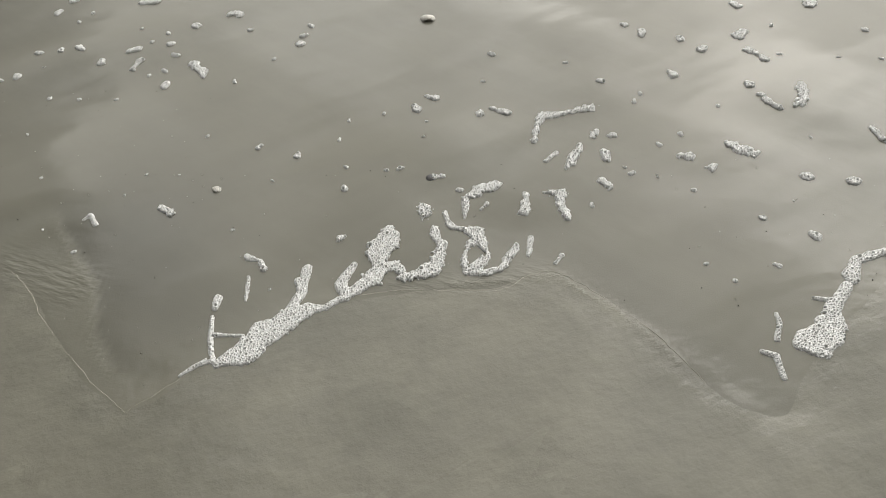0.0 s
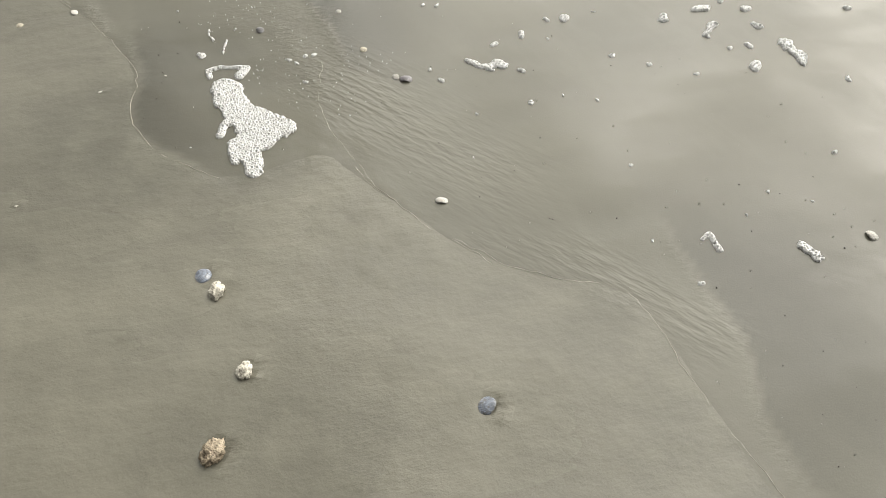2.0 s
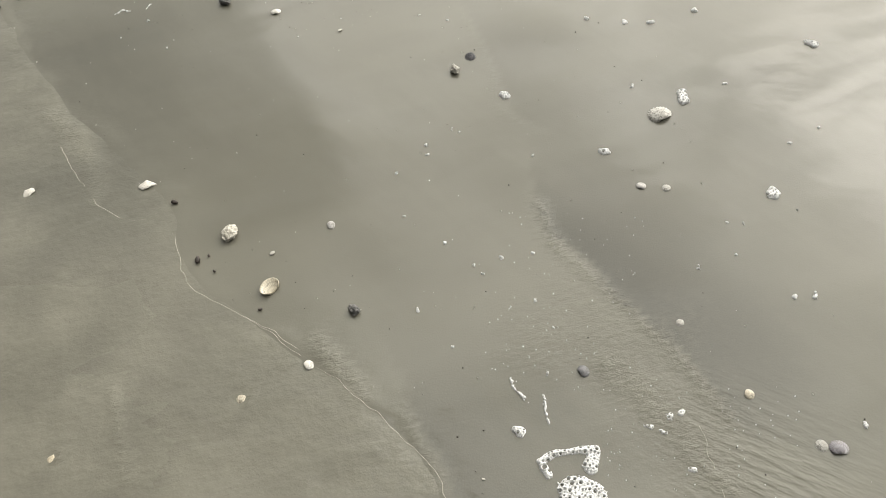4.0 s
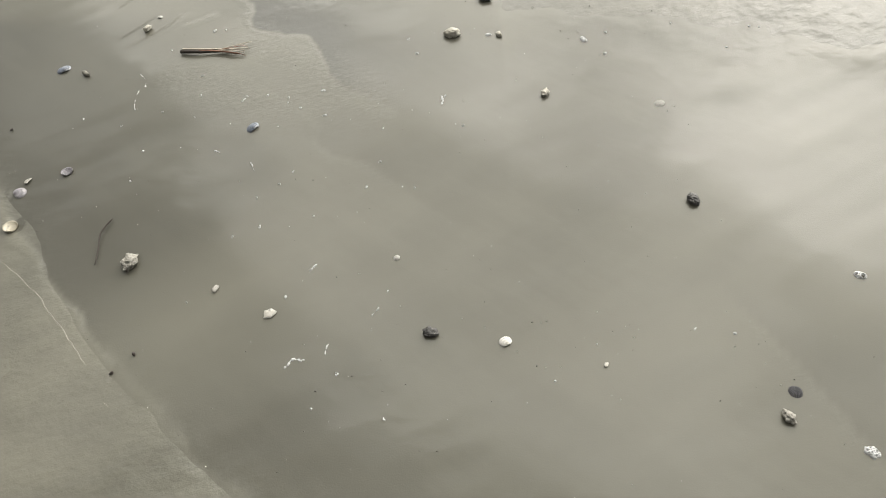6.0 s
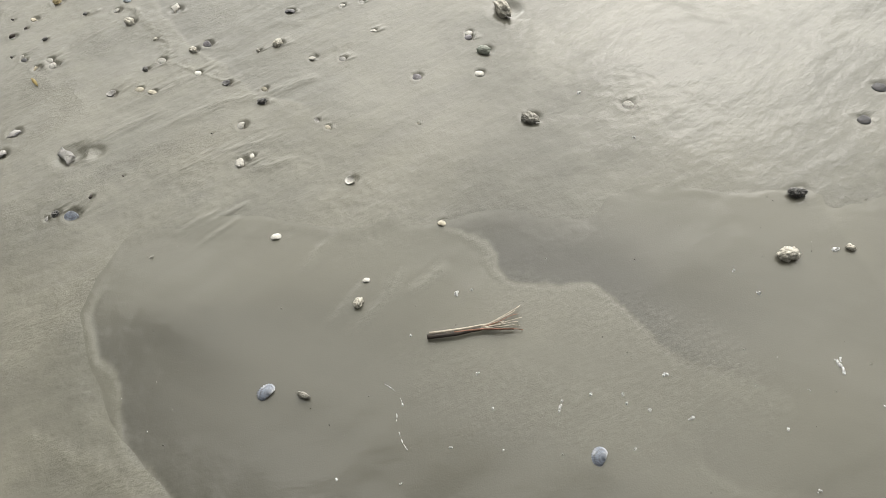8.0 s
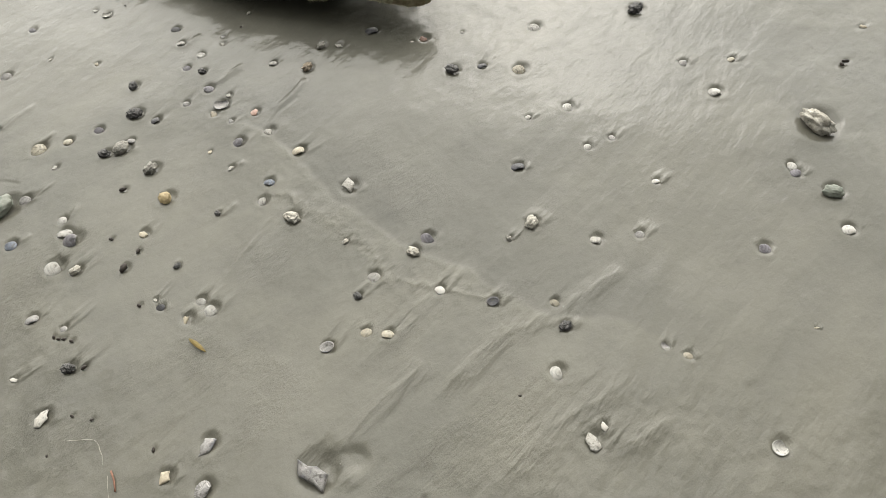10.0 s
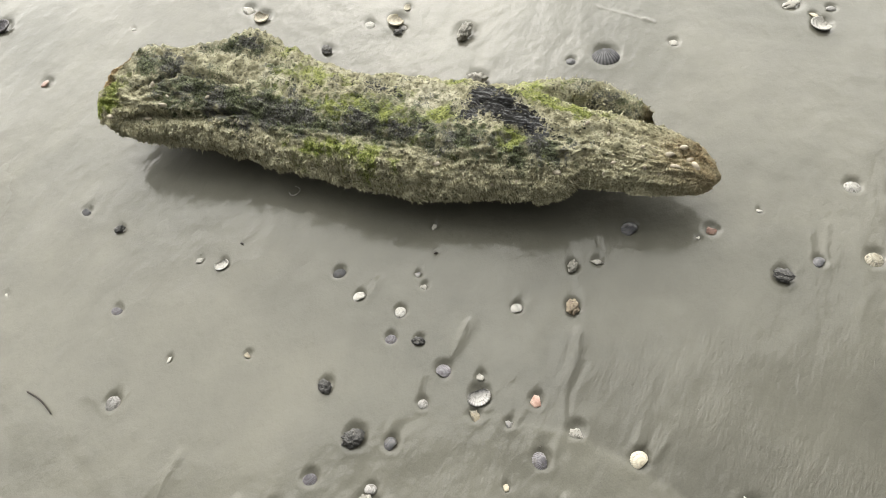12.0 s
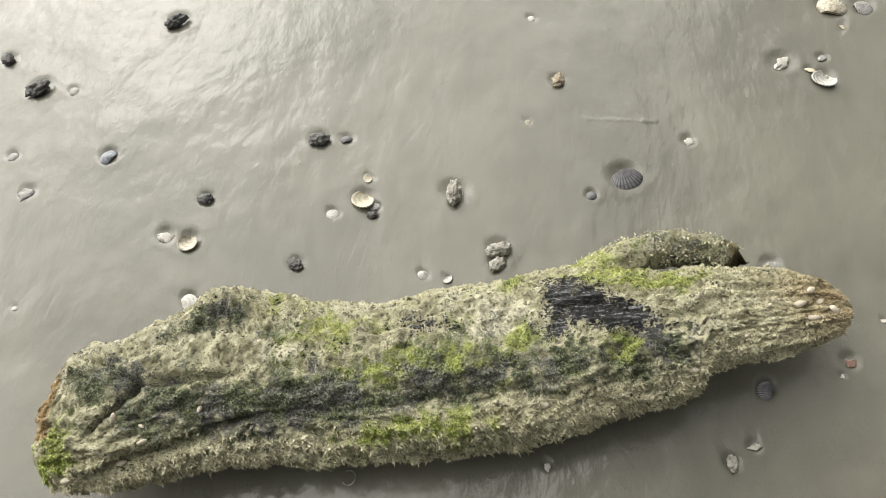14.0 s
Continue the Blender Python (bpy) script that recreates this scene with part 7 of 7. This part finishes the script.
foam_patch([
    [(-0.712, 1.261, 0.0101), (-0.683, 1.240, 0.0129)],
], "oblong clot of white sea foam")
foam_patch([
    [(-0.016, 1.350, 0.0089), (0.005, 1.351, 0.0089)],
], "oblong clot of white sea foam")
foam_patch([
    [(-0.981, 1.949, 0.0090), (-0.949, 1.963, 0.0109)],
], "oblong clot of white sea foam")
foam_patch([
    [(-0.898, 1.228, 0.0057), (-0.886, 1.244, 0.0072), (-0.864, 1.214, 0.0071)],
], "curled strand of white foam bubbles")
foam_patch([
    [(-1.010, 2.241, 0.0157), (-0.957, 2.246, 0.0137)],
], "oblong clot of white sea foam")
foam_patch([
    [(-1.484, 1.617, 0.0073), (-1.447, 1.606, 0.0087), (-1.399, 1.621, 0.0087)],
], "strand of white foam bubbles beside a dark shell")
foam_patch([
    [(-0.940, 1.858, 0.0076), (-0.930, 1.903, 0.0123)],
], "oblong clot of white sea foam")
foam_patch([
    [(-2.007, 1.377, 0.0342), (-1.978, 1.349, 0.0359), (-1.931, 1.307, 0.0372), (-1.881, 1.286, 0.0452), (-1.839, 1.284, 0.0426)],
    [(-1.839, 1.284, 0.0426), (-1.875, 1.220, 0.0419), (-1.880, 1.191, 0.0270)],
    [(-1.852, 1.195, 0.0269), (-1.826, 1.156, 0.0172)],
    [(-1.935, 1.299, 0.0197), (-1.951, 1.263, 0.0119), (-1.947, 1.233, 0.0096)],
    [(-2.059, 1.400, 0.0070), (-2.075, 1.421, 0.0059), (-2.053, 1.438, 0.0059), (-2.013, 1.450, 0.0058), (-1.986, 1.454, 0.0082), (-1.993, 1.423, 0.0115)],
], "large lobed raft of white sea foam full of burst bubbles")
foam_patch([
    [(-1.441, 1.604, 0.0100), (-1.422, 1.606, 0.0099)],
], "clot of white sea foam on thin water")
foam_patch([
    [(-1.415, 1.632, 0.0100), (-1.395, 1.623, 0.0110)],
], "clot of white sea foam on thin water")
foam_patch([
    [(-1.147, 1.982, 0.0107), (-1.125, 1.969, 0.0106)],
], "oblong clot of white sea foam")
foam_patch([
    [(-1.852, 2.319, 0.0109), (-1.848, 2.288, 0.0120)],
], "oblong clot of white sea foam")
foam_patch([
    [(-2.143, 1.561, 0.0036), (-2.131, 1.541, 0.0030), (-2.110, 1.525, 0.0035)],
], "broken chain of foam bubbles")
foam_patch([
    [(-2.080, 1.537, 0.0035), (-2.076, 1.509, 0.0023), (-2.065, 1.486, 0.0034)],
], "broken chain of foam bubbles")
foam_patch([
    [(-3.963, 3.514, 0.0013), (-3.946, 3.495, 0.0015)],
    [(-3.937, 3.474, 0.0016), (-3.936, 3.459, 0.0018)],
    [(-3.950, 3.442, 0.0013), (-3.954, 3.428, 0.0013)],
    [(-3.954, 3.405, 0.0012), (-3.951, 3.382, 0.0012), (-3.944, 3.361, 0.0012)],
], "broken chain of foam bubbles on thin water")
foam_patch([
    [(-3.045, 3.331, 0.0029), (-3.055, 3.296, 0.0029)],
], "broken chain of foam bubbles on thin water")
foam_patch([
    [(-3.617, 3.384, 0.0031), (-3.629, 3.365, 0.0023)],
], "broken chain of foam bubbles on thin water")
foam_patch([
    [(-3.676, 3.177, 0.0028), (-3.661, 3.168, 0.0021)],
], "broken chain of foam bubbles on thin water")
foam_patch([
    [(-3.569, 3.122, 0.0027), (-3.557, 3.096, 0.0020)],
], "broken chain of foam bubbles on thin water")
foam_patch([
    [(-3.408, 2.514, 0.0022), (-3.395, 2.533, 0.0029), (-3.367, 2.529, 0.0029)],
], "broken chain of foam bubbles on thin water")
foam_patch([
    [(-3.324, 2.544, 0.0022), (-3.319, 2.568, 0.0030)],
], "broken chain of foam bubbles on thin water")
foam_patch([
    [(-3.223, 2.634, 0.0030), (-3.206, 2.654, 0.0023)],
], "broken chain of foam bubbles on thin water")
foam_patch([
    [(-3.052, 3.307, 0.0038), (-3.053, 3.328, 0.0038)],
], "broken chain of foam bubbles on thin water")
foam_patch([
    [(-3.378, 2.763, 0.0032), (-3.363, 2.779, 0.0032)],
], "broken chain of foam bubbles on thin water")

foam_fleck(-1.280, 2.191, 0.0175)
foam_fleck(-1.261, 1.958, 0.0182)
foam_fleck(-1.197, 1.971, 0.0128)
foam_fleck(-1.289, 1.839, 0.0141)
foam_fleck(-1.049, 1.901, 0.0178)
foam_fleck(-0.875, 2.048, 0.0130)
foam_fleck(-0.851, 1.989, 0.0128)
foam_fleck(-0.914, 2.005, 0.0092)
foam_fleck(-0.824, 1.927, 0.0108)
foam_fleck(-0.790, 2.090, 0.0169)
foam_fleck(-0.819, 1.774, 0.0137)
foam_fleck(-0.880, 1.824, 0.0087)
foam_fleck(-0.839, 1.845, 0.0105)
foam_fleck(-0.676, 2.152, 0.0191)
foam_fleck(-0.614, 1.784, 0.0086)
foam_fleck(-0.434, 1.974, 0.0163)
foam_fleck(-0.429, 2.014, 0.0146)
foam_fleck(-0.413, 2.072, 0.0112)
foam_fleck(-0.608, 2.055, 0.0093)
foam_fleck(-0.949, 1.711, 0.0067)
foam_fleck(-1.150, 1.725, 0.0068)
foam_fleck(-0.069, 1.636, 0.0163)
foam_fleck(-0.023, 1.681, 0.0165)
foam_fleck(0.116, 1.608, 0.0161)
foam_fleck(0.167, 1.889, 0.0123)
foam_fleck(-0.158, 1.614, 0.0065)
foam_fleck(-0.495, 1.485, 0.0109)
foam_fleck(-0.387, 1.447, 0.0108)
foam_fleck(-0.647, 1.536, 0.0079)
foam_fleck(-0.277, 1.507, 0.0063)
foam_fleck(-0.256, 1.588, 0.0064)
foam_fleck(-0.107, 1.385, 0.0090)
foam_fleck(-0.144, 1.380, 0.0060)
foam_fleck(-0.250, 1.317, 0.0103)
foam_fleck(-0.245, 1.146, 0.0124)
foam_fleck(-0.516, 1.181, 0.0070)
foam_fleck(-1.058, 1.384, 0.0061)
foam_fleck(-0.819, 1.313, 0.0044)
foam_fleck(-0.442, 1.351, 0.0045)
foam_fleck(-0.400, 0.993, 0.0046)
foam_fleck(0.049, 1.299, 0.0102)
foam_fleck(0.426, 1.505, 0.0155)
foam_fleck(0.475, 1.496, 0.0154)
foam_fleck(0.441, 1.413, 0.0180)
foam_fleck(0.423, 1.306, 0.0203)
foam_fleck(0.648, 1.405, 0.0194)
foam_fleck(0.710, 1.356, 0.0161)
foam_fleck(0.941, 1.318, 0.0202)
foam_fleck(1.053, 1.293, 0.0172)
foam_fleck(0.928, 1.654, 0.0129)
foam_fleck(0.910, 1.705, 0.0164)
foam_fleck(0.959, 1.960, 0.0230)
foam_fleck(0.819, 1.889, 0.0208)
foam_fleck(0.993, 2.130, 0.0185)
foam_fleck(1.243, 2.129, 0.0222)
foam_fleck(1.072, 2.006, 0.0107)
foam_fleck(1.358, 1.967, 0.0123)
foam_fleck(0.766, 1.947, 0.0141)
foam_fleck(0.696, 1.764, 0.0168)
foam_fleck(0.653, 1.981, 0.0179)
foam_fleck(0.603, 2.031, 0.0163)
foam_fleck(0.562, 1.641, 0.0097)
foam_fleck(0.585, 1.674, 0.0082)
foam_fleck(0.661, 1.491, 0.0092)
foam_fleck(0.592, 1.452, 0.0106)
foam_fleck(0.785, 1.174, 0.0096)
foam_fleck(0.882, 1.229, 0.0070)
foam_fleck(0.642, 1.276, 0.0086)
foam_fleck(0.893, 1.113, 0.0134)
foam_fleck(0.613, 1.035, 0.0078)
foam_fleck(0.666, 0.984, 0.0077)
foam_fleck(0.776, 1.026, 0.0078)
foam_fleck(0.499, 1.343, 0.0103)
foam_fleck(0.483, 1.367, 0.0059)
foam_fleck(0.377, 1.233, 0.0071)
foam_fleck(0.479, 1.740, 0.0100)
foam_fleck(1.008, 1.466, 0.0061)
foam_fleck(1.048, 1.849, 0.0060)
foam_fleck(1.222, 1.827, 0.0059)
foam_fleck(1.345, 1.813, 0.0084)
foam_fleck(-1.189, 2.132, 0.0076)
foam_fleck(-1.158, 2.185, 0.0077)
foam_fleck(-0.966, 2.081, 0.0075)
foam_fleck(0.388, 1.835, 0.0069)
foam_fleck(0.133, 1.752, 0.0059)
foam_fleck(0.562, 1.332, 0.0058)
foam_fleck(0.794, 1.611, 0.0064)
foam_fleck(-0.890, 1.123, 0.0062)
foam_fleck(-0.034, 1.577, 0.0056)
foam_fleck(-0.045, 1.512, 0.0047)
foam_fleck(-0.253, 1.396, 0.0061)
foam_fleck(-0.992, 1.199, 0.0043)
foam_fleck(-1.330, 1.818, 0.0077)
foam_fleck(-1.312, 1.747, 0.0060)
foam_fleck(-1.433, 1.692, 0.0075)
foam_fleck(-1.377, 1.745, 0.0106)
foam_fleck(-1.348, 1.616, 0.0101)
foam_fleck(-1.559, 1.564, 0.0058)
foam_fleck(-1.649, 1.797, 0.0070)
foam_fleck(-1.614, 1.805, 0.0070)
foam_fleck(-1.060, 1.715, 0.0073)
foam_fleck(-1.522, 1.534, 0.0064)
foam_fleck(-1.236, 1.558, 0.0049)
foam_fleck(-1.160, 1.564, 0.0042)
foam_fleck(-1.303, 1.516, 0.0070)
foam_fleck(-0.509, 1.894, 0.0059)
foam_fleck(-2.119, 1.469, 0.0102)
foam_fleck(-1.386, 1.319, 0.0039)
foam_fleck(-1.412, 1.447, 0.0048)
foam_fleck(-0.692, 1.381, 0.0038)
foam_fleck(-0.778, 1.386, 0.0038)
foam_fleck(-1.903, 1.509, 0.0066)
foam_fleck(-1.876, 1.503, 0.0058)
foam_fleck(-1.867, 1.532, 0.0059)
foam_fleck(-1.848, 1.543, 0.0059)
foam_fleck(-1.830, 1.446, 0.0071)
foam_fleck(-1.671, 2.042, 0.0146)
foam_fleck(-1.221, 1.880, 0.0047)
foam_fleck(-1.394, 1.912, 0.0049)
foam_fleck(-1.245, 2.265, 0.0158)
foam_fleck(-1.819, 1.843, 0.0051)
foam_fleck(-1.750, 1.879, 0.0038)
foam_fleck(-2.258, 1.610, 0.0039)
foam_fleck(-1.995, 1.182, 0.0037)
foam_fleck(-2.014, 2.120, 0.0115)
foam_fleck(-2.257, 2.277, 0.0117)
foam_fleck(-1.563, 2.505, 0.0121)
foam_fleck(-1.757, 2.354, 0.0060)
foam_fleck(-1.824, 2.613, 0.0093)
foam_fleck(-1.964, 2.330, 0.0050)
foam_fleck(-1.929, 2.561, 0.0093)
foam_fleck(-1.992, 2.560, 0.0081)
foam_fleck(-2.087, 2.567, 0.0082)
foam_fleck(-2.141, 2.667, 0.0100)
foam_fleck(-2.058, 2.690, 0.0071)
foam_fleck(-1.630, 2.001, 0.0036)
foam_fleck(-2.165, 2.094, 0.0048)
foam_fleck(-2.417, 1.897, 0.0035)
foam_fleck(-2.083, 1.583, 0.0048)
foam_fleck(-1.764, 1.954, 0.0042)
foam_fleck(-1.733, 1.955, 0.0036)
foam_fleck(-2.317, 1.841, 0.0040)
foam_fleck(-1.632, 2.181, 0.0033)
foam_fleck(-1.569, 2.230, 0.0039)
foam_fleck(-1.859, 2.700, 0.0150)
foam_fleck(-2.410, 2.103, 0.0051)
foam_fleck(-2.399, 2.075, 0.0050)
foam_fleck(-2.361, 2.157, 0.0045)
foam_fleck(-2.341, 2.150, 0.0044)
foam_fleck(-2.460, 2.015, 0.0043)
foam_fleck(-2.383, 1.999, 0.0049)
foam_fleck(-2.229, 1.776, 0.0043)
foam_fleck(-2.165, 1.705, 0.0047)
foam_fleck(-2.118, 1.728, 0.0046)
foam_fleck(-2.138, 1.837, 0.0043)
foam_fleck(-2.196, 1.818, 0.0049)
foam_fleck(-2.248, 1.793, 0.0038)
foam_fleck(-2.078, 1.675, 0.0045)
foam_fleck(-2.339, 1.680, 0.0043)
foam_fleck(-2.634, 3.527, 0.0106)
foam_fleck(-2.909, 3.579, 0.0061)
foam_fleck(-2.569, 3.553, 0.0047)
foam_fleck(-3.125, 3.518, 0.0061)
foam_fleck(-3.152, 3.587, 0.0050)
foam_fleck(-2.155, 3.533, 0.0040)
foam_fleck(-2.129, 3.529, 0.0034)
foam_fleck(-2.581, 3.459, 0.0052)
foam_fleck(-2.372, 3.570, 0.0035)
foam_fleck(-2.242, 3.449, 0.0034)
foam_fleck(-3.015, 3.215, 0.0039)
foam_fleck(-2.998, 3.209, 0.0038)
foam_fleck(-3.137, 3.282, 0.0034)
foam_fleck(-3.219, 3.096, 0.0043)
foam_fleck(-3.218, 3.218, 0.0039)
foam_fleck(-3.759, 3.311, 0.0042)
foam_fleck(-3.858, 3.345, 0.0049)
foam_fleck(-3.482, 3.041, 0.0038)
foam_fleck(-3.536, 2.999, 0.0037)
foam_fleck(-3.381, 2.929, 0.0031)
foam_fleck(-3.516, 2.906, 0.0036)
foam_fleck(-3.292, 2.493, 0.0052)
foam_fleck(-3.189, 2.697, 0.0037)
foam_fleck(-3.427, 2.696, 0.0033)
foam_fleck(-3.660, 2.695, 0.0034)
foam_fleck(-3.719, 2.714, 0.0030)
foam_fleck(-3.581, 2.880, 0.0031)
foam_fleck(-3.968, 3.299, 0.0036)
foam_fleck(-3.769, 3.489, 0.0044)
foam_fleck(-3.755, 3.402, 0.0037)
foam_fleck(-2.522, 2.558, 0.0034)
foam_fleck(-2.443, 2.541, 0.0033)
foam_fleck(-2.735, 2.534, 0.0030)
foam_fleck(-3.058, 2.379, 0.0030)
foam_fleck(-3.189, 2.388, 0.0030)
foam_fleck(-3.343, 2.416, 0.0030)
foam_fleck(-2.832, 2.452, 0.0030)
foam_fleck(-3.890, 3.088, 0.0039)
foam_fleck(-3.684, 2.783, 0.0030)
foam_fleck(-3.396, 3.386, 0.0051)
foam_fleck(-3.383, 3.284, 0.0053)
foam_fleck(-2.506, 3.821, 0.0063)
foam_fleck(-3.557, 3.384, 0.0046)
foam_fleck(-3.492, 3.368, 0.0037)
foam_fleck(-3.492, 3.346, 0.0036)
foam_fleck(-3.512, 3.255, 0.0044)
foam_fleck(-3.205, 4.044, 0.0046)
foam_fleck(-3.160, 3.006, 0.0030)
foam_fleck(-3.129, 3.001, 0.0030)
foam_fleck(-3.776, 3.199, 0.0030)
foam_fleck(-3.882, 3.194, 0.0030)
foam_fleck(-3.765, 3.697, 0.0047)
foam_fleck(-3.730, 3.697, 0.0037)
foam_fleck(-3.252, 3.013, 0.0031)
foam_fleck(-3.450, 3.083, 0.0030)
foam_fleck(-4.092, 3.338, 0.0030)
foam_fleck(-3.284, 4.253, 0.0056)
foam_fleck(-3.455, 3.323, 0.0036)
foam_fleck(-3.887, 3.616, 0.0041)
